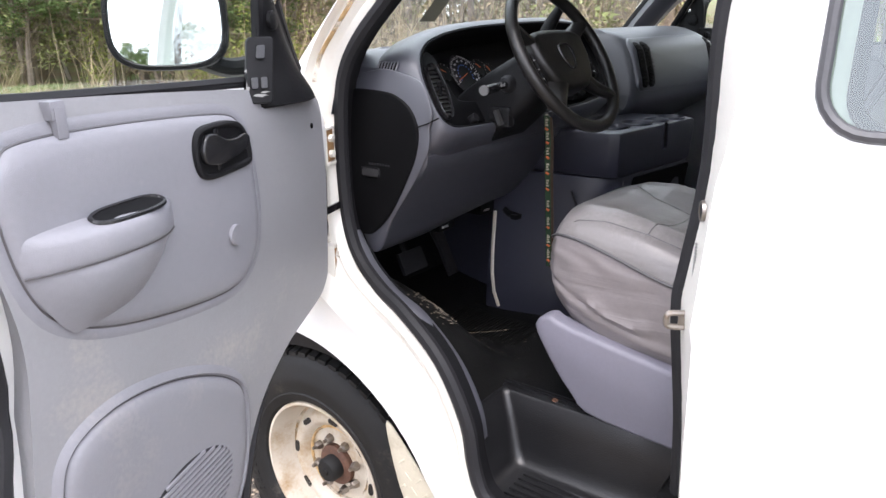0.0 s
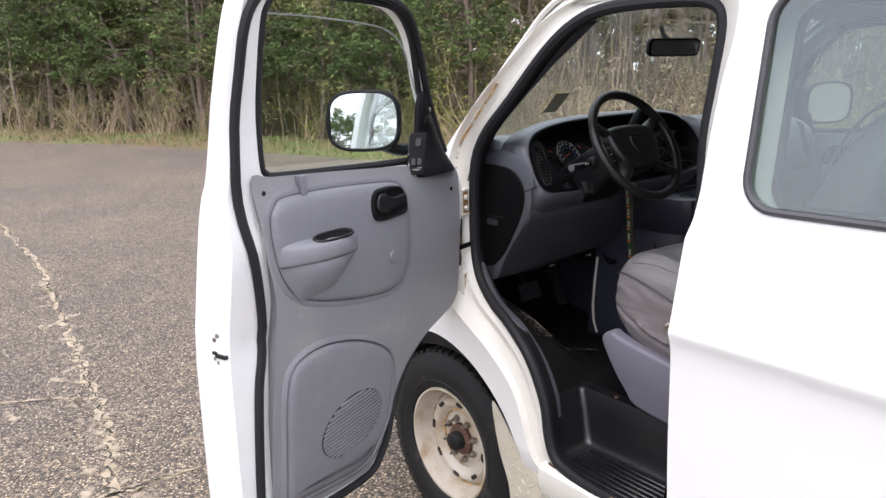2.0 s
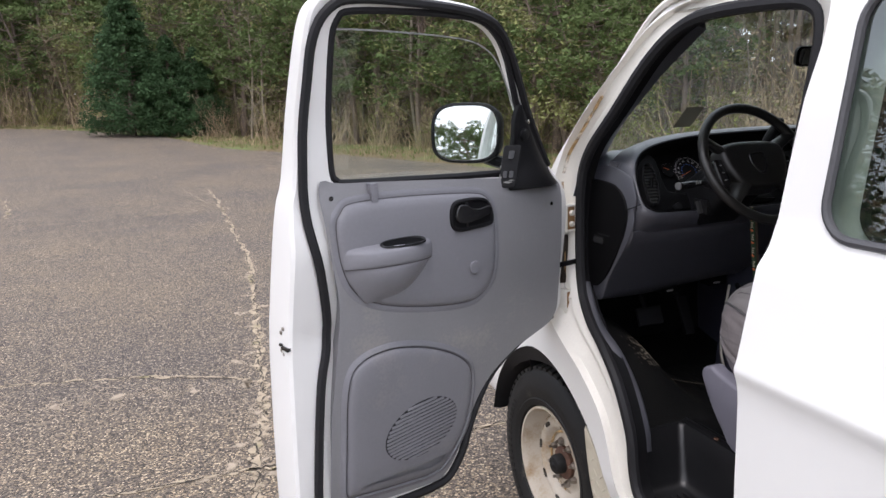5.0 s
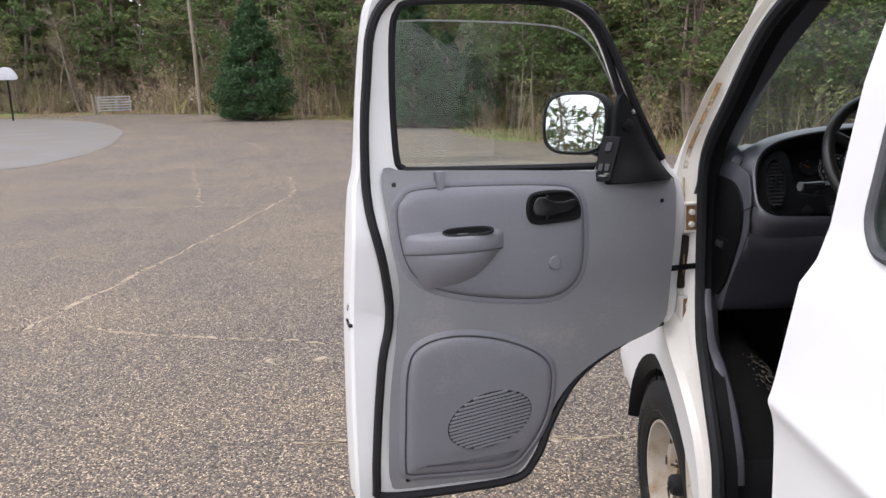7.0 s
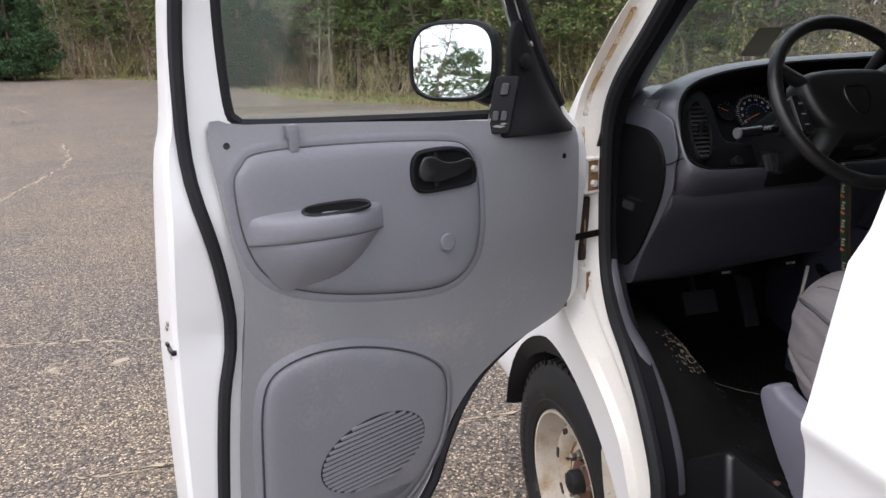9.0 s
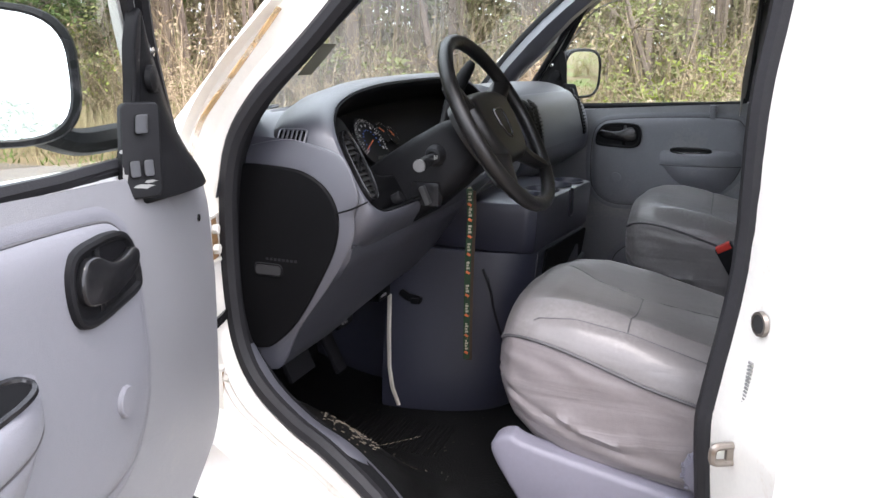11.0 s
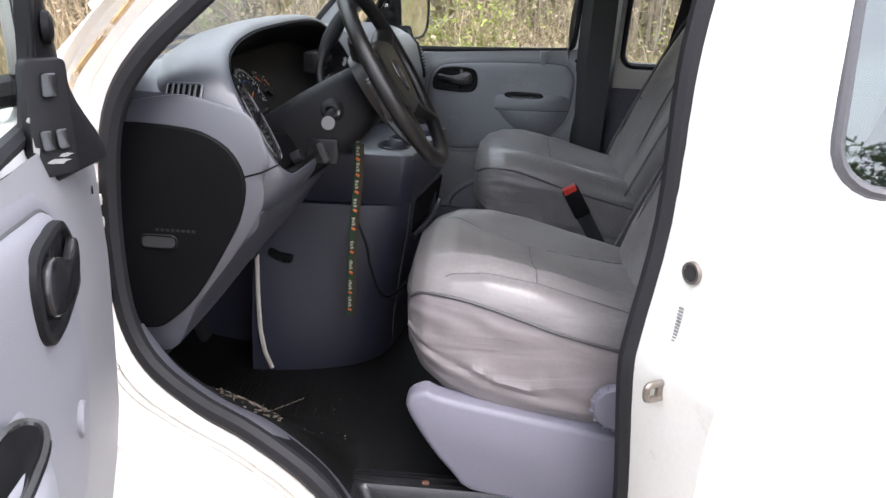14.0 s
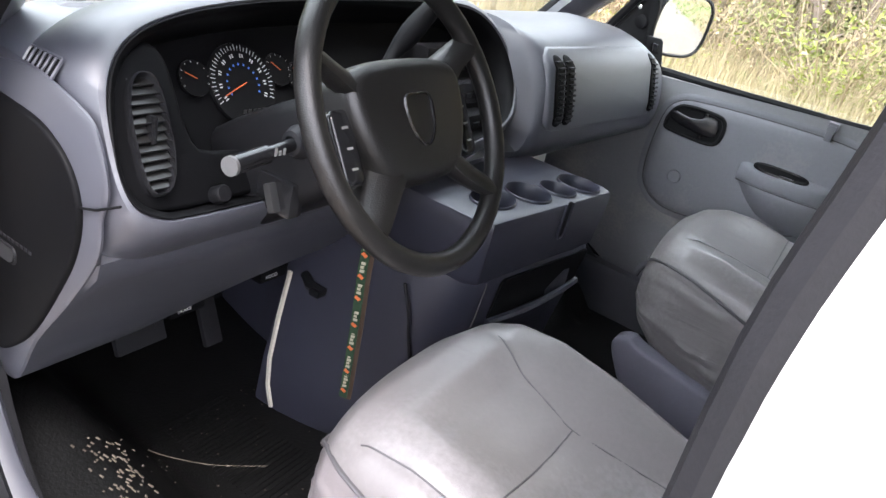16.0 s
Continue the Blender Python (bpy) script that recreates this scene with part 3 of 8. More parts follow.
# Window behind the driver on both sides.
for sgn, inner in ((-1, PANE), (1, PANE), (1, PANE_BEHIND)):
    bm = blank()
    tube(bm, [Vector((sgn * (side_x(y, z) + 0.002), y, z)) for y, z in inner], 0.0095, 8, closed=True)
    w = part("side_window", bm, GASKET, van, "tinted fixed side window in a grey rubber gasket")
    part("pane", sheet_fill(inner, [], lambda y, z: Vector((sgn * (0.983 - 0.155 * (z - 1.5)), y, z)), 9.0, 1), TINTED if sgn < 0 else GLASS, w).visible_shadow = False

# Roof, with its drip rail.
bm = blank()
loops = []
for y, rise in ((-0.30, 0.0), (-0.36, 0.03), (-0.50, 0.05), (-1.0, 0.07), (-2.5, 0.075), (-4.0, 0.06), (-4.25, 0.03), (-4.30, 0.0)):
    row = []
    for k in range(-12, 13):
        f = k / 12
        e = 1 - abs(f) ** 4
        w = 0.84 * f
        row.append(Vector((w, y - 0.10 * (f * f) * (1 if y > -0.45 else 0), 2.03 + rise * e + 0.01 * e)))
    loops.append(row)
loft(bm, loops, closed=False)
part("roof", bm, WHITE, van, "white roof panel")
for sgn in (-1, 1):
    bm = blank()
    tube(bm, curve_pts([(sgn * 0.865, 0.0, 1.665), (sgn * 0.857, -0.22, 1.88), (sgn * 0.852, -0.36, 1.995), (sgn * 0.85, -0.52, 2.03), (sgn * 0.85, -0.9, 2.036), (sgn * 0.85, -2.0, 2.036), (sgn * 0.85, -4.2, 2.034)], 5, closed=False), 0.011, 6)
    part("drip_rail", bm, JAMB, van)

# Nose, hood and rear close the body.
bm = blank()
loops = []
for f in np.linspace(-1, 1, 17):
    s = 1 - 0.10 * abs(f) ** 3
    w = lambda y, z: side_x(y, z) * f
    loops.append([Vector((w(0.1, 1.5), 0.125 + 0.20 * (1 - f * f), 1.50 - 0.015 * (1 - f * f))), Vector((w(0.4, 1.42), 0.42 + 0.10 * (1 - f * f), 1.425)), Vector((w(0.7, 1.3), 0.74 + 0.08 * (1 - f * f), 1.31)),
                  Vector((w(0.9, 1.1), 0.90 + 0.08 * (1 - f * f), 1.10)), Vector((w(0.93, 0.8), 0.93 + 0.08 * (1 - f * f), 0.80)), Vector((w(0.9, 0.5), 0.90 + 0.06 * (1 - f * f), 0.48))])
loft(bm, loops, closed=False)
part("hood", bm, WHITE, van, "short sloping white hood and nose")
bm = blank()
loops = []
for f in np.linspace(-1, 1, 9):
    loops.append([Vector((side_x(-4, z) * f, y, z)) for y, z in ((-4.20, 2.035), (-4.32, 1.6), (-4.34, 0.9), (-4.30, 0.48))])
loft(bm, loops, closed=False)
part("rear_panel", bm, WHITE, van)

# Windshield.
def shield(f, h):
    """f -1..1 across, h 0..1 upward."""
    bow = 1 - f * f
    lo = Vector((0.865 * f, 0.125 + 0.20 * bow, 1.495 - 0.015 * bow))
    hi = Vector((0.825 * f, -0.385 + 0.10 * bow, 2.005 + 0.03 * bow))
    return lo.lerp(hi, h) + Vector((0, 0.02, 0.02)) * math.sin(math.pi * h)


bm = blank()
loft(bm, [[shield(f, h) for f in np.linspace(-1, 1, 25)] for h in np.linspace(0, 1, 9)], closed=False)
w = screen_ob = part("windshield", bm, SCREEN, van, "green-tinted curved windshield")
w.visible_shadow = False
bm = blank()
ring = [shield(f, 0.0) for f in np.linspace(-1, 1, 25)] + [shield(1, h) for h in np.linspace(0, 1, 9)][1:] + [shield(f, 1.0) for f in np.linspace(1, -1, 25)][1:] + [shield(-1, h) for h in np.linspace(1, 0, 9)][1:-1]
tube(bm, ring, 0.014, 6, closed=True)
part("windshield_gasket", bm, RUBBER, w)

# Inner front pillars: dark plastic from the lip to the glass.
for sgn in (-1, 1):
    bm = blank()
    loops = []
    for h in np.linspace(0, 1, 9):
        g = shield(sgn * 0.995, h) + Vector((0, -0.004, -0.012))
        z = g.z
        ly = interp(sorted([(p[2], p[1]) for p in LIP[12:18]]), z - 0.05) + 0.012
        lx = sgn * (interp(SIDE, z) - 0.055)
        loops.append([g + Vector((sgn * -0.01, 0, 0)), g + Vector((sgn * -0.075, -0.035, -0.02)), Vector((lx - sgn * 0.05, ly + 0.01, z - 0.055)), Vector((lx, ly, z - 0.05))])
    loft(bm, loops, closed=False)
    part("pillar_trim", bm, PURPLE, van)

# Headliner, floor, firewall, inner walls and rear bulkhead.
bm = blank()
loft(bm, [[Vector((0.84 * f, y, 1.985 + 0.035 * (1 - f ** 4))) for f in np.linspace(-1, 1, 13)] for y in (-0.33, -0.6, -1.5, -3.0, -4.2)], closed=False)
part("headliner", bm, HEADLINER, van, "dark grey fabric headliner")
for sgn in (-1, 1):
    holes = [round_rect(-1.98, 1.48, -1.115, 1.92, 0.05)] + ([round_rect(-3.06, 1.48, -2.18, 1.92, 0.05)] if sgn > 0 else [])
    part("inner_wall", sheet_fill([(-0.98, 1.395), (-0.98, 2.0), (-4.2, 2.0), (-4.2, 1.395)], holes, lambda y, z: Vector((sgn * (side_x(y, z) - 0.07), y, z)), 0.25), JAMB, van, "bare painted wall round the side windows")
    part("inner_wall", sheet_fill([(-0.98, 0.6), (-0.98, 1.393), (-4.2, 1.393), (-4.2, 0.6)], [], lambda y, z: Vector((sgn * (side_x(y, z) - 0.078), y, z)), 0.25), PURPLE_LIGHT, van, "slate-grey lower wall panel")
    for hole in holes:
        bm = blank()
        tube(bm, [Vector((sgn * (side_x(y, z) - 0.068), y, z)) for y, z in hole], 0.011, 6, closed=True)
        part("inner_gasket", bm, RUBBER, van, "black rubber gasket inside the window")
    back = 0.022 if sgn > 0 else 0.0
    bm = blank()
    loops = []
    for z in (0.75, 1.0, 1.2, 1.4, 1.45, 1.7, 1.9, 1.98):
        x = interp([(0.7, 0.935), (1.2, 0.93), (1.45, 0.915), (1.98, 0.89)], z)
        loops.append([Vector((sgn * (x - 0.05), -0.915 - back, z)), Vector((sgn * (x - 0.10), -0.955 - 0.6 * back, z)), Vector((sgn * (x - 0.105), -1.07 + 0.6 * back, z)), Vector((sgn * (x - 0.07), -1.09 + 0.6 * back, z))])
    loft(bm, loops, closed=False)
    part("pillar_cover", bm, CHARCOAL, van, "charcoal plastic pillar cover")
# White rear edge of the shut door's frame.
bm = blank()
loft(bm, [[Vector((x, y, z)), Vector((x - 0.006, y - 0.004, z)), Vector((x - 0.006, -0.966, z)), Vector((x, -0.970, z))] for x, y, z in ((0.905, -0.935, 1.00), (0.905, -0.930, 1.40), (0.902, -0.916, 1.50), (0.898, -0.914, 1.56), (0.892, -0.922, 1.70), (0.884, -0.934, 1.85), (0.876, -0.942, 1.95))], True, True, True)
part("door_frame_edge", bm, JAMB, van, "white rear edge of the door frame")

FLOOR = 0.738


def floor_z(x, y):
    """The cabin floor: flat, rising over the wheel houses at the front corners and up the toe board."""
    arch = HUB_Z + math.sqrt(max(0.0, 0.36 - min(y - 0.10, 0.0) ** 2))
    f = min(max((abs(x) - 0.54) / 0.22, 0.0), 1.0)
    f = f * f * (3 - 2 * f) * min(1.0, max(0.0, (y + 0.45) / 0.06))
    return FLOOR + max(0.0, arch - FLOOR) * f + 0.45 * max(0, y - 0.06) ** 1.5 * (1 - f)


bm = sheet_fill([(0.93, 0.28), (-0.945, 0.28), (-0.945, -0.385), (-0.735, -0.385), (-0.735, -0.87), (-0.93, -0.87), (-0.93, -4.2), (0.93, -4.2)], [], lambda x, y: Vector((x, y, floor_z(x, y))), 0.05)
part("floor_mat", bm, MAT, van, "dirty ribbed black rubber floor mat")
bm = blank()
loft(bm, [[Vector((0.93 * f, y, z)) for f in np.linspace(-1, 1, 9)] for y, z in ((0.265, 0.70), (0.30, 1.0), (0.30, 1.2), (0.22, 1.47))], closed=False)
part("firewall", bm, BLACK, van)
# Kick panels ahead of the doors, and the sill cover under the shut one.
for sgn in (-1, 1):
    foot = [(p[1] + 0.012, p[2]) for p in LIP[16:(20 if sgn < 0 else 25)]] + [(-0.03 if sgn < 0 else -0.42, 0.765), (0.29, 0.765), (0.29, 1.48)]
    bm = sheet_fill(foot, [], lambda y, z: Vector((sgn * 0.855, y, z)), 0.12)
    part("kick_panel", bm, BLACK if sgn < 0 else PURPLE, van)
bm = blank()
box(bm, (0.83, -0.95, 0.60), (0.905, -0.28, 0.90), 0.02)
part("sill_cover", bm, PURPLE, van)
# Step well at the driver's door: a moulded tray with rounded inner corners.
def well_ring(z, yf, xi, r):
    """One level of the tray's wall: from the sill along the front wall, round the corner and back along the inner wall."""
    pts = [(-0.955, yf - 0.012), (-0.90, yf - 0.004), (xi - r - 0.03, yf)]
    pts += [(xi - r + r * math.sin(radians(a)), yf - r + r * math.cos(radians(a))) for a in range(0, 91, 15)]
    pts += [(xi, -0.60), (xi, -0.74), (xi, -0.845), (xi - 0.012, -0.868), (-0.90, -0.872), (-0.95, -0.872)]
    return [Vector((x, y, z if x > -0.89 else min(z, 0.574 if x < -0.94 and y < -0.5 else z))) for x, y in pts]


bm = blank()
loops = [well_ring(z, yf, xi, r) for z, yf, xi, r in ((0.739, -0.378, -0.722, 0.012), (0.745, -0.382, -0.728, 0.014), (0.744, -0.390, -0.737, 0.018), (0.735, -0.396, -0.744, 0.020), (0.68, -0.416, -0.752, 0.024), (0.61, -0.438, -0.762, 0.026), (0.585, -0.446, -0.767, 0.028), (0.572, -0.454, -0.775, 0.028), (0.567, -0.468, -0.790, 0.026))]
rows = loft(bm, loops, closed=False)
bm.faces.new(rows[-1])
well = part("step_well", bm, STEP, van, "black plastic step well with a ribbed tread")
for k in range(7):
    bm = blank()
    box(bm, (-0.945 + 0.022 * k, -0.845 + 0.006 * (k % 2), 0.566), (-0.934 + 0.022 * k, -0.495, 0.573), 0.003, seg=1)
    part("rib", bm, STEP, well)
bm = blank()
box(bm, (-0.728, -0.868, 0.738), (-0.690, -0.335, 0.746), 0.004)
part("edge_trim", bm, STEP, well)
bm = blank()
box(bm, (-0.712, -0.868, 0.745), (-0.704, -0.345, 0.751), 0.003)
part("edge_bead", bm, BLACK, well)
for y in (-0.345, -0.53, -0.64, -0.78):
    bm = blank()
    lathe(bm, [(0.0085, 0), (0.0075, 0.003), (0, 0.004)], Matrix.Translation((-0.722, y, 0.7455)), 10)
    part("screw", bm, HUB, well)
# Wiper arms parked at the foot of the windshield.
for f0, f1 in ((-0.62, -0.02), (0.05, 0.62)):
    bm = blank()
    n_out = Vector((0, 0.016, 0.016))
    tube(bm, [shield(f0 + (f1 - f0) * k / 10, 0.045 + 0.05 * k / 10) + n_out for k in range(11)], 0.006, 6)
    wiper = part("wiper", bm, RUBBER, van, "black wiper parked at the windshield's foot")
    bm = blank()
    tube(bm, [shield(f0 - 0.04, 0.0) + n_out * 1.4, shield(f0 + 0.3 * (f1 - f0), 0.055) + n_out * 2.2, shield(f0 + 0.55 * (f1 - f0), 0.075) + n_out * 1.6], 0.006, 6)
    part("wiper_arm", bm, BLACK, wiper)


# ---- wheels ----
def wheel(m, outside):
    """A steel wheel with its tyre. Local z points away from the van."""
    hub_ob = empty("wheel", m)
    hub_ob.parent = van
    R = HUB_Z
    bm = blank()
    prof = [(0.222, -0.085), (0.235, -0.112), (0.29, -0.122), (0.345, -0.115), (0.368, -0.098), (0.372, -0.085), (0.376, -0.03), (0.376, 0.03), (0.372, 0.085), (0.368, 0.098), (0.345, 0.115), (0.318, 0.119), (0.312, 0.122), (0.29, 0.122), (0.262, 0.117), (0.258, 0.120), (0.235, 0.112), (0.222, 0.09)]
    lathe(bm, prof, Matrix(), 72)
    tyre_bm = bm
    for ring_, (lo_, hi_) in enumerate(((-0.10, -0.052), (-0.046, -0.003), (0.003, 0.046), (0.052, 0.10))):
        n = 58
        bm = blank()
        for k in range(n):
            a = 2 * math.pi * (k + 0.5 * (ring_ % 2)) / n
            skew = 0.10 * (1 if ring_ < 2 else -1)
            vs = []
            for dz, r in ((lo_, 0.366), (hi_, 0.366), (hi_, R - (0.006 if hi_ > 0.09 else 0)), (lo_, R - (0.006 if lo_ < -0.09 else 0))):
                for da in (-0.038, 0.038):
                    q = a + da + skew * (dz - (lo_ + hi_) / 2) * 6
                    vs.append(bm.verts.new((r * math.cos(q), r * math.sin(q), dz)))
            for f in ((0, 1, 3, 2), (2, 3, 5, 4), (4, 5, 7, 6), (6, 7, 1, 0), (0, 2, 4, 6), (1, 7, 5, 3)):
                bm.faces.new([vs[i] for i in f])
        tagged(part("tread_ring", bm, TYRE, hub_ob), kind="stuff")
    bm = tyre_bm
    # raised bars where the sidewall's lettering stands
    for k in range(26):
        a = radians(40 + k * 5.2 + (8 if k > 12 else 0))
        mm = Matrix.Rotation(a, 4, "Z") @ Matrix.Translation((0.300, 0, 0.1225))
        box(bm, (-0.012, -0.008, -0.001), (0.012, 0.006 if k % 3 else 0.002, 0.0015), 0, mm)
    part("tyre", bm, TYRE, hub_ob, "black all-terrain tyre with a blocky tread")
    bm = blank()
    prof = [(0.228, 0.100), (0.226, 0.108), (0.218, 0.108), (0.214, 0.098), (0.207, 0.078), (0.201, 0.048), (0.194, 0.030), (0.185, 0.025), (0.177, 0.033), (0.167, 0.050), (0.158, 0.055), (0.144, 0.054), (0.133, 0.046), (0.124, 0.032), (0.113, 0.024), (0.098, 0.024), (0.090, 0.030), (0.066, 0.032), (0.064, 0.015)]
    lathe(bm, prof, Matrix(), 64)
    rim = part("rim", bm, STEEL_W, hub_ob, "cream-painted steel wheel stained with rust")
    bm = blank()
    for r_, z_ in ((0.190, 0.0285), (0.117, 0.0285)):
        tube(bm, [(r_ * math.cos(q), r_ * math.sin(q), z_) for q in np.linspace(0, 2 * math.pi, 60, endpoint=False)], 0.0045, 6, closed=True)
    part("rust_ring", bm, STAIN, rim)
    for k in range(8):
        a = radians(22.5 + 45 * k)
        bm = blank()
        mm = Matrix.Rotation(a, 4, "Z") @ Matrix.Translation((0.154, 0, 0.0535)) @ Matrix.Rotation(radians(3), 4, "Y")
        slab(bm, round_rect(-0.0085, -0.019, 0.0085, 0.019, 0.008, 4), lambda p, q, h: mm @ Vector((p, q, h + 0.001)), 0.0035)
        part("vent_slot", bm, GLOSS, rim)
    for k in range(8):
        a = 2 * math.pi * k / 8
        bm = blank()
        lathe(bm, [(0.0145, 0.0), (0.014, 0.012), (0.010, 0.019), (0.006, 0.020), (0.0055, 0.032), (0.0, 0.033)], Matrix.Rotation(a, 4, "Z") @ Matrix.Translation((0.0825, 0, 0.033)), 6)
        part("lug_nut", bm, METAL, rim)
    bm = blank()
    lathe(bm, [(0.063, 0.02), (0.063, 0.044), (0.058, 0.048), (0.036, 0.049)], Matrix(), 28)
    part("hub", bm, HUB, hub_ob, "rusty brown hub")
    bm = blank()
    lathe(bm, [(0.038, 0.046), (0.037, 0.078), (0.031, 0.086), (0.014, 0.088), (0.012, 0.094), (0.0, 0.095)], Matrix(), 24)
    part("hub_cap", bm, TYRE, hub_ob, "greasy black hub cap")
    return hub_ob


for x, y, turn in ((-0.826, WHEEL_Y, -90), (0.826, WHEEL_Y, 90), (-0.826, -3.14, -90), (0.826, -3.14, 90)):
    wheel(Matrix.Translation((x, y, HUB_Z)) @ Matrix.Rotation(radians(turn), 4, "Y") @ Matrix.Rotation(radians(17), 4, "Z"), turn < 0)

# Wheel well liners.
for sgn in (-1, 1):
    bm = blank()
    loft(bm, [[Vector((sgn * x, HUB_Y + 0.468 * math.cos(radians(a)), HUB_Z + high * math.sin(radians(a)))) for a in range(176, 3, -8)] for x, high in ((0.955, 0.468), (0.925, 0.402), (0.62, 0.40))], closed=False)
    part("wheel_well", bm, RUBBER, van)


# Diamond-plate guard behind the front wheel and the rusty sill below the step.
for sgn in (-1,):
    guard = empty("mud_guard")
    guard.parent = van
    bm = blank()
    sheet = [(-0.185, 0.675), (-0.215, 0.668), (-0.29, 0.585), (-0.345, 0.535), (-0.43, 0.485), (-0.46, 0.44), (-0.44, 0.30), (-0.30, 0.27), (-0.27, 0.40), (-0.22, 0.52)]
    slab(bm, [tuple(p) for p in curve_pts(sheet, 3)], lambda y, z, h: Vector((sgn * (0.962 + h), y, z)), 0.005, 0.002)
    part("plate", bm, PLATE, guard, "cream-painted diamond plate")
    for a in range(6):
        for b in range(9):
            y, z = -0.235 - 0.036 * a - 0.018 * (b % 2), 0.30 + 0.036 * b
            if not inside(y - 0.012, z, sheet) or not inside(y + 0.012, z, sheet):
                continue
            bm = blank()
            q = radians(45 if (a + b) % 2 else -45)
            mm = Matrix.Translation((sgn * 0.967, y, z)) @ Matrix.Rotation(q, 4, "X")
            box(bm, (-0.0022, -0.012, -0.003), (0.0012, 0.012, 0.003), 0.001, mm, 1)
            part("lug", bm, PLATE, guard)
bm = blank()
loft(bm, [[Vector((-x, y, z)) for x, z in ((0.90, 0.565), (0.975, 0.562), (0.992, 0.548), (0.995, 0.505), (0.98, 0.455), (0.90, 0.44))] for y in (-0.44, -0.50, -0.7, -0.9, -0.965)], closed=False)
part("rocker_sill", bm, JAMB, van, "cream-white sill with rust and chipped paint")
bm = blank()
tube(bm, [Vector((-0.968, y, 0.566)) for y in np.linspace(-0.90, -0.47, 24)], 0.010, 6, flat=0.35)
part("rust_streak", bm, STAIN, van)
rs = random.Random(3)
for k in range(26):
    bm = blank()
    y, z, r = rs.uniform(-0.88, -0.46), rs.uniform(0.552, 0.566), rs.uniform(0.006, 0.02)
    blob = [(y + r * rs.uniform(0.6, 1.5) * math.cos(q), -0.965 + r * 0.5 * rs.uniform(0.6, 1.2) * math.sin(q)) for q in np.linspace(0, 6.28, 9)[:-1]]
    slab(bm, blob, lambda a, b, h: Vector((b, a, 0.5635 + h)), 0.0012)
    part("rust_spot", bm, RUST, van)
# Chipped paint at the foot of the rear pillar.
bm = blank()
chip = [(-0.968, 0.70), (-0.975, 0.685), (-0.985, 0.692), (-1.00, 0.68), (-1.015, 0.688), (-1.03, 0.668), (-1.06, 0.672), (-1.10, 0.65), (-1.10, 0.56), (-1.02, 0.55), (-0.968, 0.56)]
bm = sheet_fill(chip, [], lambda y, z: Vector((-(side_x(y, z) + 0.003), y, z)), 0.03)
part("bare_patch", bm, BLACK, van, "dark patch where white paint has flaked off")
# Grey scuff trim inside the seal, along the step.
bm = blank()
trimline = curve_pts([(-0.895, -0.015, 1.13), (-0.905, -0.075, 1.055), (-0.925, -0.165, 1.005), (-0.932, -0.26, 0.965), (-0.935, -0.36, 0.88), (-0.935, -0.42, 0.78), (-0.935, -0.437, 0.70)], 5, closed=False)
tube(bm, [p + Vector((0.03, 0.0, 0.0)) for p in trimline], 0.019, 8, flat=0.55)
part("sill_trim", bm, PURPLE, van, "slate plastic scuff trim")

# ---- doors ----
# Door space: u from the hinge to the free edge, d from the hinge plane into the cabin, z up.
HINGE = Vector((-0.93, 0.03, 0.0))
OPEN = radians(72)
DOOR_AT = Matrix((( -math.sin(OPEN), math.cos(OPEN), 0, HINGE.x), (-math.cos(OPEN), -math.sin(OPEN), 0, HINGE.y), (0, 0, 1, 0), (0, 0, 0, 1)))
SHUT_RIGHT = Matrix(((0, -1, 0, 0.93), (-1, 0, 0, 0.0), (0, 0, 1, -0.033), (0, 0, 0, 1)))

DOOR = [(1.070, 0.608), (1.083, 0.66), (1.078, 0.934), (1.062, 1.278), (1.046, 1.50), (1.030, 1.58), (1.016, 1.79), (1.003, 1.93), (0.985, 1.995), (0.930, 2.024), (0.80, 2.030), (0.62, 2.022), (0.50, 2.010), (0.415, 1.985), (0.345, 1.935), (0.28, 1.865),
        (0.205, 1.755), (0.120, 1.625), (0.045, 1.510), (0.018, 1.455), (0.012, 1.30), (0.014, 1.10), (0.035, 1.035), (0.090, 1.012), (0.180, 0.995), (0.280, 0.958), (0.372, 0.900), (0.435, 0.828), (0.485, 0.735), (0.530, 0.640), (0.560, 0.600), (0.60, 0.588), (0.80, 0.588), (1.0, 0.594)]
LIGHT = [(0.925, 1.60), (0.932, 1.744), (0.934, 1.90), (0.922, 1.962), (0.880, 1.984), (0.671, 1.990), (0.50, 1.984), (0.425, 1.968), (0.368, 1.935), (0.318, 1.878), (0.250, 1.760), (0.185, 1.655), (0.120, 1.555), (0.125, 1.535), (0.160, 1.528), (0.321, 1.534), (0.60, 1.549), (0.87, 1.560), (0.91, 1.570)]
PANEL = [(0.959, 1.553), (0.948, 1.388), (0.930, 1.245), (0.946, 1.103), (0.969, 0.94), (0.981, 0.737), (0.975, 0.672), (0.955, 0.655), (0.80, 0.642), (0.627, 0.628), (0.590, 0.640), (0.555, 0.685), (0.504, 0.793), (0.455, 0.870), (0.390, 0.928), (0.300, 0.975), (0.246, 0.992), (0.150, 1.018), (0.117, 1.030), (0.094, 1.055), (0.085, 1.096), (0.072, 1.309), (0.068, 1.470),
         (0.100, 1.478), (0.264, 1.488), (0.300, 1.503), (0.335, 1.515), (0.611, 1.536), (0.90, 1.552)]
UPPER = [(0.937, 1.450), (0.919, 1.490), (0.875, 1.511), (0.698, 1.511), (0.478, 1.497), (0.410, 1.476), (0.384, 1.422), (0.383, 1.289), (0.406, 1.215), (0.479, 1.174), (0.621, 1.183), (0.790, 1.219), (0.885, 1.267), (0.926, 1.341)]
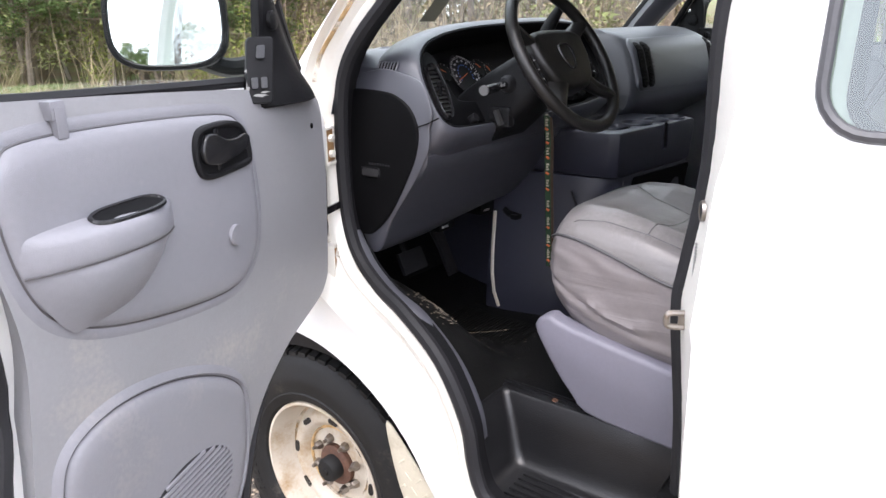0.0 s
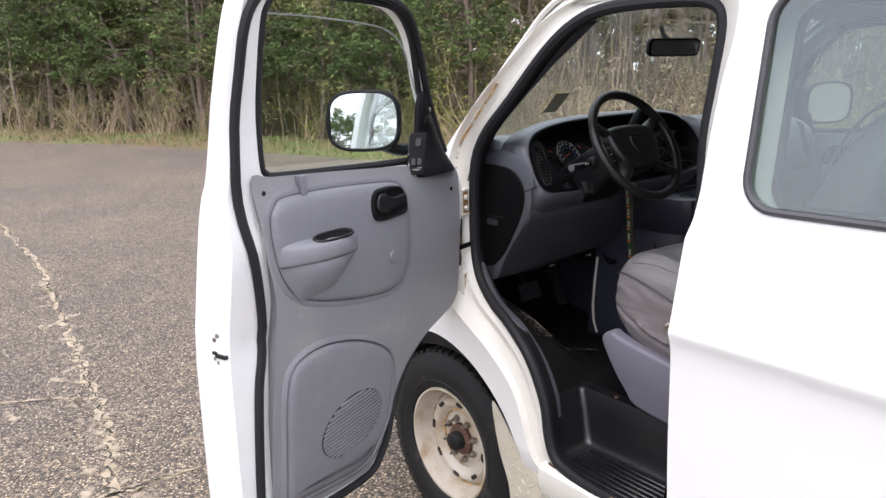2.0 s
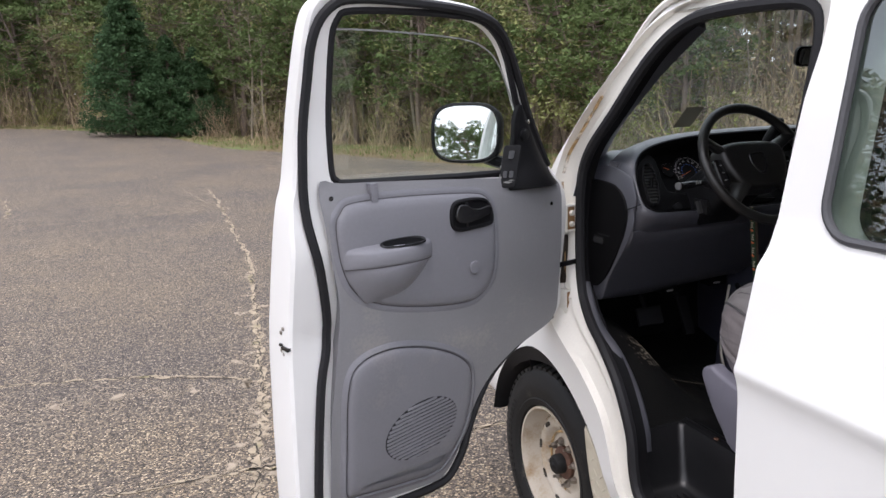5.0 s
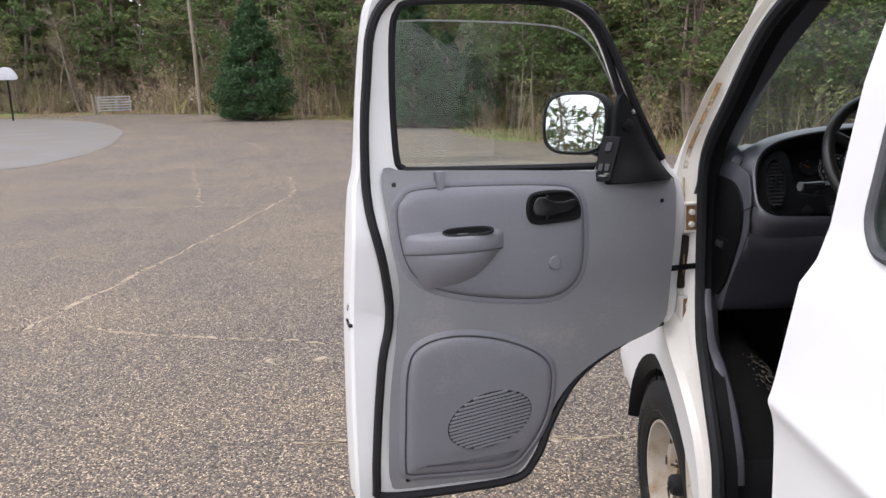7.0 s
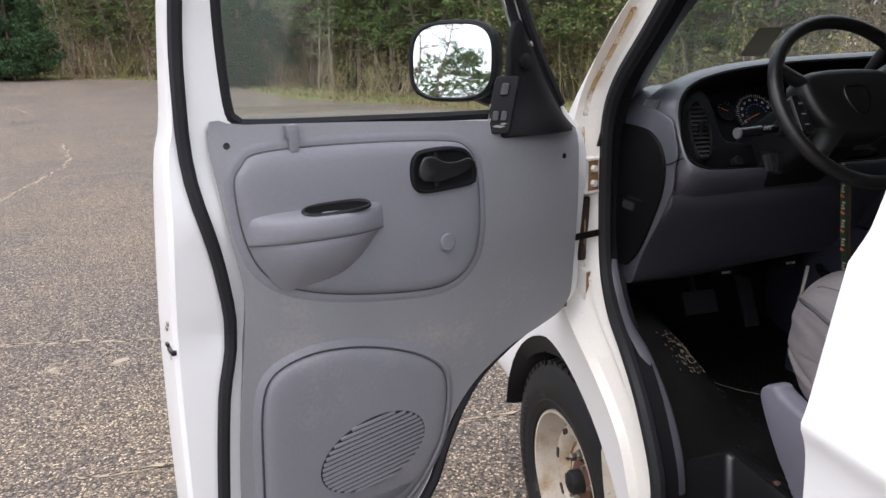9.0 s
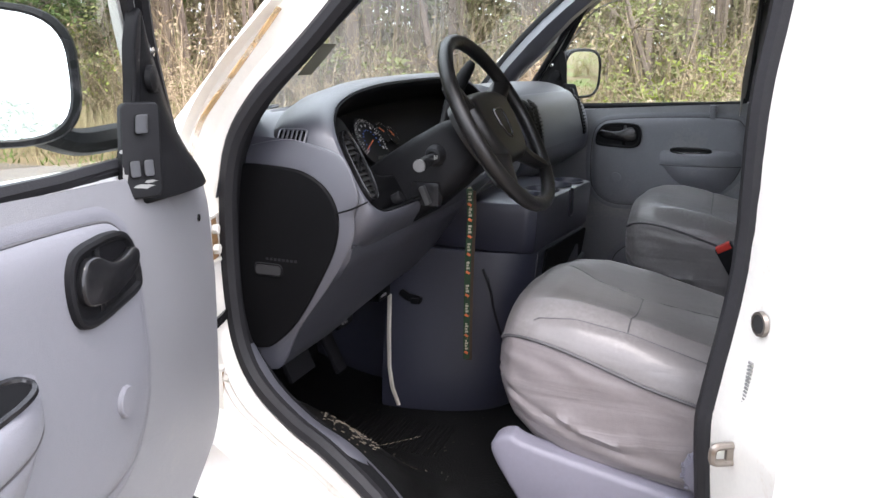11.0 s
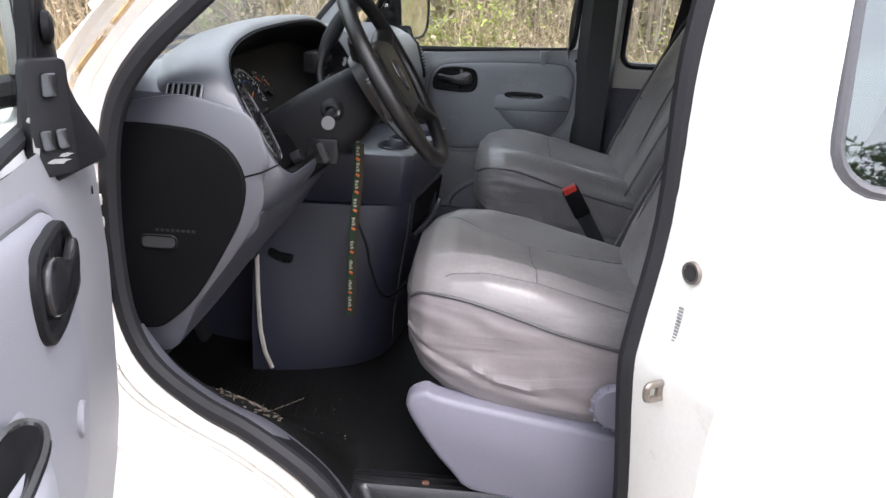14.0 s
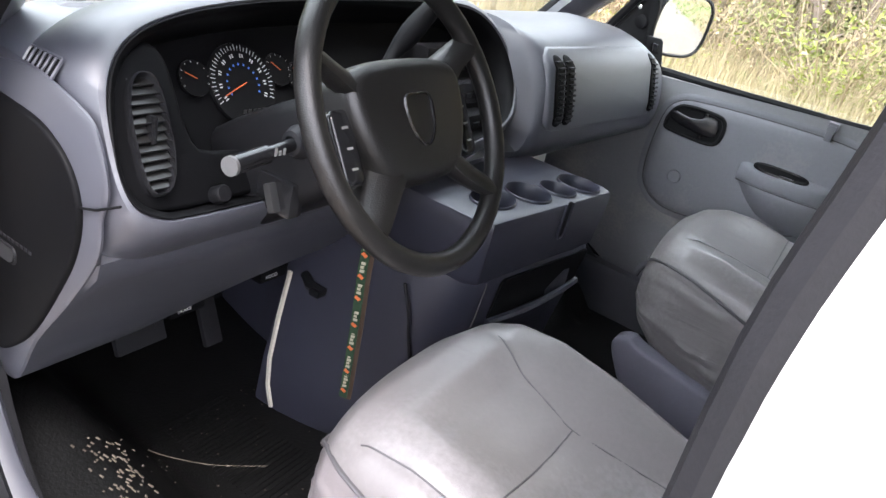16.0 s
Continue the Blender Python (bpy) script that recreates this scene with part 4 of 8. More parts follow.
LOWER = [(0.943, 0.715), (0.938, 0.85), (0.927, 1.005), (0.893, 1.072), (0.794, 1.093), (0.658, 1.067), (0.535, 1.007), (0.487, 0.935), (0.505, 0.800), (0.570, 0.690), (0.631, 0.655), (0.760, 0.664), (0.890, 0.680), (0.930, 0.688)]
WEATHER = [(0.950, 1.985), (0.989, 1.916), (1.000, 1.80), (1.010, 1.645), (1.008, 1.465), (0.976, 1.307), (0.963, 1.161), (0.992, 1.034), (1.017, 0.834), (1.028, 0.678), (1.004, 0.629), (0.797, 0.606), (0.597, 0.602), (0.535, 0.656), (0.478, 0.780), (0.372, 0.913), (0.175, 1.004), (0.077, 1.028), (0.046, 1.09), (0.040, 1.30), (0.046, 1.47), (0.08, 1.545), (0.150, 1.65), (0.235, 1.78), (0.315, 1.893), (0.385, 1.960), (0.50, 1.994), (0.70, 2.008), (0.88, 2.008)]


def d_out(z):
    return 0.915 - interp(SIDE, z)


def d_in(z):
    return d_out(z) + interp([(0.58, 0.10), (0.7, 0.123), (1.40, 0.120), (1.53, 0.081), (1.70, 0.063), (2.03, 0.057)], z)


def panel_d(z):
    return interp([(0.60, 0.045), (0.75, 0.062), (1.0, 0.072), (1.3, 0.078), (1.48, 0.070), (1.56, 0.052)], z)


def front_door(at, mirrored, name, label):
    def add(pname, bm, mat, parent, plabel=""):
        for v in bm.verts:
            if v.co.y > d_out(v.co.z) + 0.03:
                f = min(max((0.50 - v.co.x) / 0.40, 0.0), 1.0)
                v.co.y -= f * (0.026 + 0.022 * min(max((v.co.z - 1.46) / 0.09, 0.0), 1.0))
        if mirrored:
            bmesh.ops.transform(bm, matrix=at, verts=bm.verts)
        return part(pname, bm, mat, parent, plabel)

    outline = [tuple(p) for p in curve_pts(DOOR, 4)]
    light = [tuple(p) for p in curve_pts(LIGHT, 4)]
    n = len(outline)

    def inset(loop, by):
        vs = [Vector(p) for p in loop]
        out = []
        for i, v in enumerate(vs):
            d = (vs[(i + 1) % len(vs)] - vs[i - 1]).normalized()
            out.append(v + Vector((-d.y, d.x)) * by)
        return out

    # outer skin, inner sheet, edge and window reveal in one shell
    bm = sheet_fill(outline, [light], lambda u, z: Vector((u, d_out(z), z)))
    bm2 = sheet_fill([tuple(p) for p in inset(outline, 0.006)], [light], lambda u, z: Vector((u, d_in(z), z)))
    tmp = bpy.data.meshes.new("tmp")
    bm2.to_mesh(tmp)
    bm2.free()
    bm.from_mesh(tmp)
    bpy.data.meshes.remove(tmp)
    rimmed = inset(outline, 0.006)
    soft = inset(outline, -0.002)
    loft(bm, [[Vector((u, d_out(z), z)) for u, z in outline], [Vector((p.x, d_out(z) + 0.006, p.y)) for p, (u, z) in zip(soft, outline)], [Vector((p.x, d_in(z) - 0.008, p.y)) for p, (u, z) in zip(soft, outline)], [Vector((p.x, d_in(p.y), p.y)) for p in rimmed]])
    loft(bm, [[Vector((u, d_out(z), z)) for u, z in light], [Vector((u, d_in(z), z)) for u, z in light]])
    shell = add(name, bm, WHITE, van, label)
    if not mirrored:
        shell.matrix_local = at

    bm = blank()
    k0 = next(k for k, q in enumerate(WEATHER) if q == (0.040, 1.30))
    tube(bm, [Vector((p.x, d_in(p.y) + 0.006, p.y)) for p in curve_pts([Vector(q) for q in WEATHER[k0 + 2:] + WEATHER[:k0 - 1]], 4, closed=False)], 0.0125, 7)
    add("weatherstrip", bm, RUBBER, shell, "black rubber weatherstrip")
    bm = blank()
    tube(bm, [Vector((p[0], d_in(p[1]) - 0.006, p[1])) for p in light], 0.011, 6, closed=True)
    add("glass_run", bm, RUBBER, shell)

    # trim panel and its two pads
    body_line = curve_pts(PANEL, 4)
    bm = blank()
    loops = []
    for by, h in ((0.0, -0.045), (0.0, -0.006), (0.003, -0.001), (0.010, 0.0)):
        loops.append([Vector((p.x, panel_d(p.y) + h, p.y)) for p in inset(body_line, by)])
    loft(bm, loops)
    top = [(p.x, p.y) for p in inset(body_line, 0.010)]
    fill = sheet_fill(top, [], lambda u, z: Vector((u, panel_d(z), z)), 0.06)
    tmp = bpy.data.meshes.new("tmp")
    fill.to_mesh(tmp)
    fill.free()
    bm.from_mesh(tmp)
    bpy.data.meshes.remove(tmp)
    bmesh.ops.remove_doubles(bm, verts=bm.verts, dist=1e-4)
    panel = add("trim_panel", bm, TRIM, shell, "moulded grey plastic trim panel, dusty along its edge")
    for pname, line, plabel in (("upper_pad", UPPER, "grey vinyl pad"), ("lower_pad", LOWER, "grey plastic map pocket")):
        pts = curve_pts(line, 6)
        bead = 0.0025 if pname == "upper_pad" else 0.007
        bm = blank()
        loops = []
        for by, h in ((-0.020, -0.001), (-0.012, bead * 0.6), (-0.004, bead), (0.0, 0.001), (0.002, 0.001), (0.005, 0.006), (0.014, 0.010), (0.03, 0.012)):
            loops.append([Vector((p.x, panel_d(p.y) + h, p.y)) for p in inset(pts, by)])
        loft(bm, loops)
        fill = sheet_fill([(p.x, p.y) for p in inset(pts, 0.03)], [], lambda u, z: Vector((u, panel_d(z) + 0.012, z)), 0.06)
        tmp = bpy.data.meshes.new("tmp")
        fill.to_mesh(tmp)
        fill.free()
        bm.from_mesh(tmp)
        bpy.data.meshes.remove(tmp)
        bmesh.ops.remove_doubles(bm, verts=bm.verts, dist=1e-4)
        pad = add(pname, bm, PAD, shell, plabel)
        bm = blank()
        tube(bm, [Vector((p.x, panel_d(p.y) + 0.0008, p.y)) for p in inset(pts, 0.0015)], 0.0022, 5, closed=True)
        add("groove", bm, SEAM, pad)

    # armrest: a shelf above a scooped pocket
    def arm(u, f):
        """Bulge across the armrest at f 0..1 along it."""
        return 0.050 * (1 - abs(2 * f - 1) ** 2.4)
    bm = blank()
    loops = []
    for z, k, shr in ((1.3980, 0.10, 0.000), (1.3940, 0.45, 0.000), (1.3860, 0.88, 0.000), (1.3780, 0.98, 0.000), (1.3640, 1.00, 0.000), (1.3500, 0.99, 0.000), (1.3450, 0.95, 0.003), (1.3425, 0.88, 0.004), (1.3390, 0.92, 0.008), (1.3240, 0.90, 0.018), (1.3040, 0.81, 0.034), (1.2820, 0.62, 0.055), (1.2600, 0.36, 0.082), (1.2420, 0.06, 0.115)):
        row = []
        for i in range(25):
            f = i / 24
            u = 0.632 + shr + (0.925 - shr * 0.55 - 0.632 - shr) * f
            zz = z + 0.012 * (f - 0.5) * -0.4 - (0.0 if z < 1.335 else 0.010 * (1 - f) ** 2)
            row.append(Vector((u, panel_d(zz) + 0.006 + arm(u, f) * k, zz)))
        loops.append(row)
    loft(bm, loops, closed=False)
    armrest = add("armrest", bm, PAD, shell, "grey armrest with a pull pocket")
    bm = blank()
    tube(bm, [Vector((p.x, p.y + 0.0008, p.z)) for p in loops[7]], 0.0020, 5)
    add("groove", bm, SEAM, armrest)
    def slot(q, k):
        c_, s_ = math.cos(q), math.sin(q)
        return Vector((0.748 + 0.070 * k * math.copysign(abs(c_) ** 0.6, c_), panel_d(1.4) + 0.030 + 0.0150 * k * math.copysign(abs(s_) ** 0.8, s_), 1.3925 - 0.007 * s_))
    turn_ = np.linspace(0, 2 * math.pi, 32, endpoint=False)
    bm = blank()
    tube(bm, [slot(q, 1.0) for q in turn_], 0.0042, 6, closed=True)
    pull = add("pull_slot", bm, GLOSS, armrest, "pull slot with a raised rim, its shaded depth a black plate")
    # A matt black plate just off the armrest paints the slot's shaded depth.
    bm = blank()
    rows = loft(bm, [[slot(q, 0.98) + Vector((0, 0, 0.0012)) for q in turn_], [slot(q, 0.5) + Vector((0, 0, 0.0008)) for q in turn_]])
    bm.faces.new(rows[-1])
    add("slot_floor", bm, INK, pull)

    # handle, plug, lock hook, screws, speaker
    bm = blank()
    bez = [(0.570, 1.437), (0.564, 1.466), (0.545, 1.481), (0.50, 1.485), (0.46, 1.483), (0.424, 1.474), (0.402, 1.444), (0.398, 1.410), (0.412, 1.395), (0.48, 1.391), (0.54, 1.391), (0.564, 1.406)]
    pts = curve_pts(bez, 4)
    loops = [[Vector((p.x, panel_d(p.y) + h, p.y)) for p in inset(pts, by)] for by, h in ((0.0, 0.010), (0.001, 0.018), (0.005, 0.020), (0.009, 0.019), (0.012, 0.0145), (0.02, 0.0135))]
    rows = loft(bm, loops)
    bm.faces.new(rows[-1])
    handle = add("door_handle", bm, BLACK, shell, "recessed black door handle")
    bm = blank()
    horn = [(0.552, 1.440), (0.540, 1.466), (0.515, 1.468), (0.492, 1.456), (0.46, 1.452), (0.425, 1.456), (0.408, 1.448), (0.412, 1.434), (0.44, 1.424), (0.48, 1.418), (0.515, 1.414), (0.545, 1.420)]
    slab(bm, [tuple(p) for p in curve_pts(horn, 3)], lambda u, z, h: Vector((u, panel_d(z) + 0.0135 + h + 0.005 * math.sin(math.pi * min(1, max(0, (u - 0.40) / 0.15))), z)), 0.010, 0.004)
    box(bm, (0.500, panel_d(1.44) + 0.010, 1.400), (0.512, panel_d(1.44) + 0.017, 1.476), 0.003)
    add("lever", bm, GLOSS, handle)
    bm = blank()
    lathe(bm, [(0.0195, 0.0), (0.0195, 0.004), (0.0175, 0.006), (0.0, 0.0065)], Matrix.Translation((0.484, panel_d(1.277) + 0.0115, 1.277)) @ Matrix.Rotation(radians(-90), 4, "X"), 24)
    add("plug", bm, PAD, shell)
    bm = blank()
    box(bm, (0.800, 0.03, 1.530), (0.826, 0.072, 1.556), 0.004)
    box(bm, (0.803, 0.060, 1.505), (0.822, 0.074, 1.548), 0.004)
    add("lock_clip", bm, PAD, shell, "grey plastic lock pull clip")
    for u, z in ((0.938, 1.527), (0.107, 1.423), (0.937, 0.672)):
        bm = blank()
        lathe(bm, [(0.0065, 0.0), (0.006, 0.0015), (0.0, 0.002)], Matrix.Translation((u, panel_d(z) + 0.001, z)) @ Matrix.Rotation(radians(-90), 4, "X"), 12)
        add("screw", bm, GLOSS, shell)
    bm = blank()
    for k in range(-7, 8):
        z = 0.826 + 0.0111 * k
        half = 0.128 * math.sqrt(max(0.0, 1 - (k / 7.7) ** 2))
        if half < 0.01:
            continue
        lean = 0.0
        box(bm, (0.687 - half, panel_d(z) + 0.012, z - 0.0038 + lean), (0.687 + half, panel_d(z) + 0.0165, z + 0.0038 + lean), 0.0012, seg=1)
    for v in bm.verts:
        v.co.z += -0.10 * (v.co.x - 0.687)
    grille = add("speaker_grille", bm, PAD, shell, "oval louvred speaker grille")
    bm = blank()
    oval = [Vector((0.687 + 0.131 * math.cos(q), 0, 0.826 + 0.0865 * math.sin(q) - 0.10 * 0.131 * math.cos(q))) for q in np.linspace(0, 2 * math.pi, 40, endpoint=False)]
    rows = loft(bm, [[Vector((p.x, panel_d(p.z) + 0.0120, p.z)) for p in oval], [Vector((0.687 + (p.x - 0.687) * 0.985, panel_d(p.z) + 0.0135, 0.826 + (p.z - 0.826) * 0.985)) for p in oval]])
    bm.faces.new(rows[-1])
    add("backing", bm, RUBBER, grille)

    # window pane, wound down a little
    pane = [(0.945, 1.53), (0.945, 1.90), (0.925, 1.936), (0.88, 1.944), (0.70, 1.942), (0.50, 1.932), (0.41, 1.912), (0.345, 1.872), (0.29, 1.80), (0.20, 1.665), (0.11, 1.53)]
    pl = curve_pts(pane, 3)
    bm = sheet_fill([tuple(p) for p in pl], [], lambda u, z: Vector((u, d_out(z) + 0.020, z)), 0.15)
    g = add("door_glass", bm, GLASS, shell, "clear smudged window, lowered a hand's width")
    g.visible_shadow = False
    bm = blank()
    tube(bm, [Vector((p.x, d_out(p.y) + 0.020, p.y)) for p in pl[3:-3]], 0.0025, 5)
    add("glass_edge", bm, GALV, g)
    bm = blank()
    tube(bm, [Vector((u, d_in(1.55) - 0.004, 1.532 + 0.03 * (u - 0.12) / 0.8)) for u in np.linspace(0.14, 0.92, 12)], 0.010, 6)
    add("belt_strip", bm, RUBBER, shell)

    # mirror sail with switches
    sail = [(0.243, 1.748), (0.200, 1.700), (0.135, 1.603), (0.075, 1.512), (0.056, 1.478), (0.16, 1.482), (0.262, 1.489), (0.318, 1.515), (0.318, 1.528), (0.285, 1.575), (0.266, 1.625), (0.262, 1.70)]
    bm = blank()
    slab(bm, [tuple(p) for p in curve_pts(sail, 3)], lambda u, z, h: Vector((u, d_in(z) - 0.004 + h, z)), 0.018, 0.006)
    sail_ob = add("mirror_sail", bm, BLACK, shell, "black plastic switch triangle with scuffed paint")
    POD = ((1.484, 0.058, 0.326, 0.040), (1.488, 0.060, 0.326, 0.052), (1.510, 0.072, 0.318, 0.056), (1.540, 0.092, 0.300, 0.048), (1.575, 0.115, 0.282, 0.034), (1.610, 0.140, 0.270, 0.024), (1.655, 0.168, 0.263, 0.017), (1.700, 0.200, 0.258, 0.012), (1.744, 0.236, 0.247, 0.006))

    def pod_at(u, z):
        lo_, hi_, sw = (interp([(r[0], r[k]) for r in POD], z) for k in (1, 2, 3))
        f = min(1.0, max(0.0, (hi_ - u) / (hi_ - lo_)))
        return d_in(z) + 0.008 + sw * (math.sin(math.pi * min(1.0, f ** 1.35)) ** 0.75)
    bm = blank()
    loops = []
    for z in [1.484, 1.488] + list(np.linspace(1.50, 1.744, 14)):
        lo_, hi_ = (interp([(r[0], r[k]) for r in POD], z) for k in (1, 2))
        loops.append([Vector((lo_ + (hi_ - lo_) * k / 12, pod_at(lo_ + (hi_ - lo_) * k / 12, z), z)) for k in range(13)])
    rows = loft(bm, loops, closed=False)
    lower = [v.co.copy() for v in rows[0]]
    under = [bm.verts.new((c.x, d_in(1.484) - 0.002, c.z)) for c in lower]
    for k in range(12):
        bm.faces.new((rows[0][k], rows[0][k + 1], under[k + 1], under[k]))
    add("switch_pod", bm, BLACK, sail_ob)
    def plate(a, z, h):
        """A point on the switch plate, which slopes from the window's edge up to the crest of the pod; a across it, h off it."""
        lean = 0.32 * (z - 1.56)
        return Vector((0.322 - 0.70 * a - lean + 0.71 * h, d_in(1.55) + 0.010 + 0.71 * a + 0.70 * h, z))
    bm = blank()
    slab(bm, round_rect(0.0, 1.496, 0.058, 1.622, 0.010), lambda a, z, h: plate(a, z, h - 0.012), 0.012, 0.003)
    add("switch_plate", bm, BLACK, sail_ob)
    for a0, z0, w0, h0 in ((0.019, 1.536, 0.008, 0.011), (0.039, 1.536, 0.008, 0.011), (0.029, 1.594, 0.010, 0.013)):
        bm = blank()
        slab(bm, round_rect(a0 - w0, z0 - h0, a0 + w0, z0 + h0, 0.004), lambda a, z, h: plate(a, z, h * (0.7 + 40 * abs(z - z0))), 0.006, 0.002)
        add("switch", bm, GLOSS, sail_ob)
    rs_ = random.Random(5)
    for a0, z0, w0, h0 in ((0.012, 1.558, 0.012, 0.006), (0.030, 1.562, 0.010, 0.005), (0.046, 1.556, 0.006, 0.006), (0.006, 1.535, 0.005, 0.014), (0.030, 1.512, 0.016, 0.003), (0.040, 1.518, 0.010, 0.002), (0.029, 1.574, 0.009, 0.003)):
        bm = blank()
        blot = [(a0 + w0 * rs_.uniform(0.6, 1.2) * math.cos(q), z0 + h0 * rs_.uniform(0.6, 1.2) * math.sin(q)) for q in np.linspace(0, 2 * math.pi, 11)[:-1]]
        slab(bm, blot, lambda a, z, h: plate(a, z, h), 0.0010)
        add("scuff", bm, FADED_LIGHT, sail_ob)
    bm = blank()
    lathe(bm, [(0.020, 0.0), (0.019, 0.008), (0.012, 0.011), (0.0, 0.0115)], Matrix.Translation((0.225, pod_at(0.225, 1.652) - 0.002, 1.652)) @ Matrix.Rotation(radians(-90), 4, "X"), 20)
    add("tweeter_cap", bm, BLACK, sail_ob)
    bm = blank()
    lathe(bm, [(0.008, 0.0), (0.007, 0.004), (0.0, 0.006)], Matrix.Translation((0.207, pod_at(0.207, 1.69), 1.69)) @ Matrix.Rotation(radians(-90), 4, "X"), 12)
    add("screw_head", bm, CHROME, sail_ob)

    # outside mirror: housing with an angled glass
    bm = blank()
    c = Vector((0.285, -0.170, 1.656))
    face = [c + Vector((0.122 * math.copysign(abs(math.cos(q)) ** 0.62, math.cos(q)), 0.0, 0.098 * math.copysign(abs(math.sin(q)) ** 0.62, math.sin(q)))) for q in np.linspace(0, 2 * math.pi, 36, endpoint=False)]
    turn = Matrix.Translation(c) @ Matrix.Rotation(radians(MIRROR_TURN), 4, "Z") @ Matrix.Rotation(radians(MIRROR_TIP if not mirrored else -2), 4, "X") @ Matrix.Translation(-c)
    loops = []
    for s, back in ((0.90, 0.004), (0.93, 0.010), (1.0, 0.006), (1.02, -0.004), (0.98, -0.04), (0.80, -0.085), (0.45, -0.105), (0.1, -0.108)):
        loops.append([turn @ (c + (p - c) * s + Vector((0, back, 0))) for p in face])
    loft(bm, loops, True, False, True)
    tube(bm, curve_pts([(0.235, -0.13, 1.575), (0.19, -0.10, 1.556), (0.15, -0.06, 1.56), (0.13, -0.01, 1.57)], 4, closed=False), [0.03] * 13, 8, flat=0.7)
    mir = add("side_mirror", bm, BLACK, shell, "black side mirror with a rounded glass")
    bm = blank()
    rows = loft(bm, [[turn @ (c + (p - c) * 0.90 + Vector((0, 0.0045, 0))) for p in face], [turn @ (c + (p - c) * 0.5 + Vector((0, 0.0050, 0))) for p in face]])
    bm.faces.new(rows[-1])
    mg = add("mirror_glass", bm, MIRROR, mir)
    return shell


MIRROR_TURN, MIRROR_TIP = -62.0, 5.0
driver_door = front_door(DOOR_AT, False, "driver_door", "white driver door swung wide open, grey trimmed inside")
front_door(SHUT_RIGHT, True, "passenger_door", "shut passenger door, grey trimmed inside")

# Latch slot, hinges and check strap of the open door.
bm = blank()
box(bm, (1.050, -0.004, 1.142), (1.076, 0.034, 1.152), 0.002)
box(bm, (1.066, -0.014, 1.149), (1.0765, 0.0, 1.156), 0.002)
o = part("latch", bm, GLOSS, driver_door, "dark latch slot")
for z, d in ((1.185, -0.008), (1.197, 0.004), (1.136, -0.010), (1.128, 0.002)):
    bm = blank()
    lathe(bm, [(0.006, 0), (0.005, 0.003), (0, 0.004)], Matrix.Translation((1.069, d, z)) @ Matrix.Rotation(radians(90), 4, "Y"), 10)
    part("latch_screw", bm, METAL, driver_door)
bm = blank()
lathe(bm, [(0.014, 0), (0.016, 0.008), (0.010, 0.018), (0.0, 0.019)], Matrix.Translation((0.985, 0.045, 1.385)) @ Matrix.Rotation(radians(90), 4, "Y"), 12)
part("bumper_stop", bm, RUBBER, driver_door)
for z in (1.357, 1.059):
    bm = blank()
    for q in (-0.046, 0.040):
        box(bm, (-0.036, -0.010, z + q), (0.010, 0.052, z + q + 0.007), 0.002)
    box(bm, (-0.042, -0.010, z - 0.046), (-0.036, 0.053, z + 0.047), 0.002)
    box(bm, (0.006, -0.010, z - 0.046), (0.011, 0.050, z + 0.047), 0.002)
    hinge = part("hinge", bm, JAMB, driver_door, "cream-painted steel hinge with rust stains")
    hinge.location.y = -0.020
    for q in (-0.02, 0.018):
        bm = blank()
        lathe(bm, [(0.010, 0.0), (0.0095, 0.010), (0.005, 0.011), (0.0, 0.011)], Matrix.Translation((-0.014, 0.026, z + q)) @ Matrix.Rotation(radians(-90), 4, "X"), 6)
        part("hinge_bolt", bm, JAMB, hinge)
    bm = blank()
    box(bm, (-0.036, 0.020, z - 0.040), (0.006, 0.026, z + 0.040), 0)
    part("hinge_leaf", bm, RUST, hinge, "rusty inner leaf")
# Dark brown block in the gap between the hinges, and stains running down the front pillar.
bm = blank()
box(bm, (-0.030, -0.030, 1.125), (0.004, 0.004, 1.295), 0.004)
part("hinge_grime", bm, DARK_BROWN, driver_door, "dark brown gap between the hinges")
for pts, w in (([(-0.893, -0.145, 1.762), (-0.902, -0.085, 1.690), (-0.911, -0.03, 1.625), (-0.918, 0.012, 1.570), (-0.922, 0.035, 1.51)], 0.008),
               ([(-0.925, 0.040, 1.48), (-0.923, 0.035, 1.40), (-0.92, 0.032, 1.30), (-0.92, 0.030, 1.18), (-0.922, 0.022, 1.08)], 0.006)):
    bm = blank()
    tube(bm, curve_pts(pts, 6, closed=False), w, 6, flat=0.5)
    part("rust_streak", bm, STAIN, van, "ochre rust streak down the front pillar")
bm = blank()
box(bm, (-0.05, 0.030, 1.195), (0.075, 0.036, 1.213), 0.002)
box(bm, (-0.066, 0.018, 1.186), (-0.04, 0.048, 1.222), 0.008)
part("check_strap", bm, GLOSS, driver_door)
# Striker and plugs on the rear pillar, square to its sloping face.
FACE_AT = Matrix.Translation((-0.9585, -0.9157, 1.138)) @ Matrix.Rotation(radians(119), 4, "Z")
bm = blank()
box(bm, (-0.004, -0.012, -0.036), (0.004, 0.012, 0.034), 0.003, FACE_AT)
box(bm, (0.003, -0.0035, -0.017), (0.018, 0.0035, 0.016), 0.002, FACE_AT)
tube(bm, [FACE_AT @ p for p in curve_pts([(0.003, 0.0, 0.013), (0.026, 0.0, 0.013), (0.036, 0.0, 0.010), (0.038, 0.0, 0.0), (0.036, 0.0, -0.010), (0.026, 0.0, -0.013), (0.003, 0.0, -0.013)], 4, closed=False)], 0.0058, 8)
part("striker", bm, METAL, van, "bare steel door striker")
bm = blank()
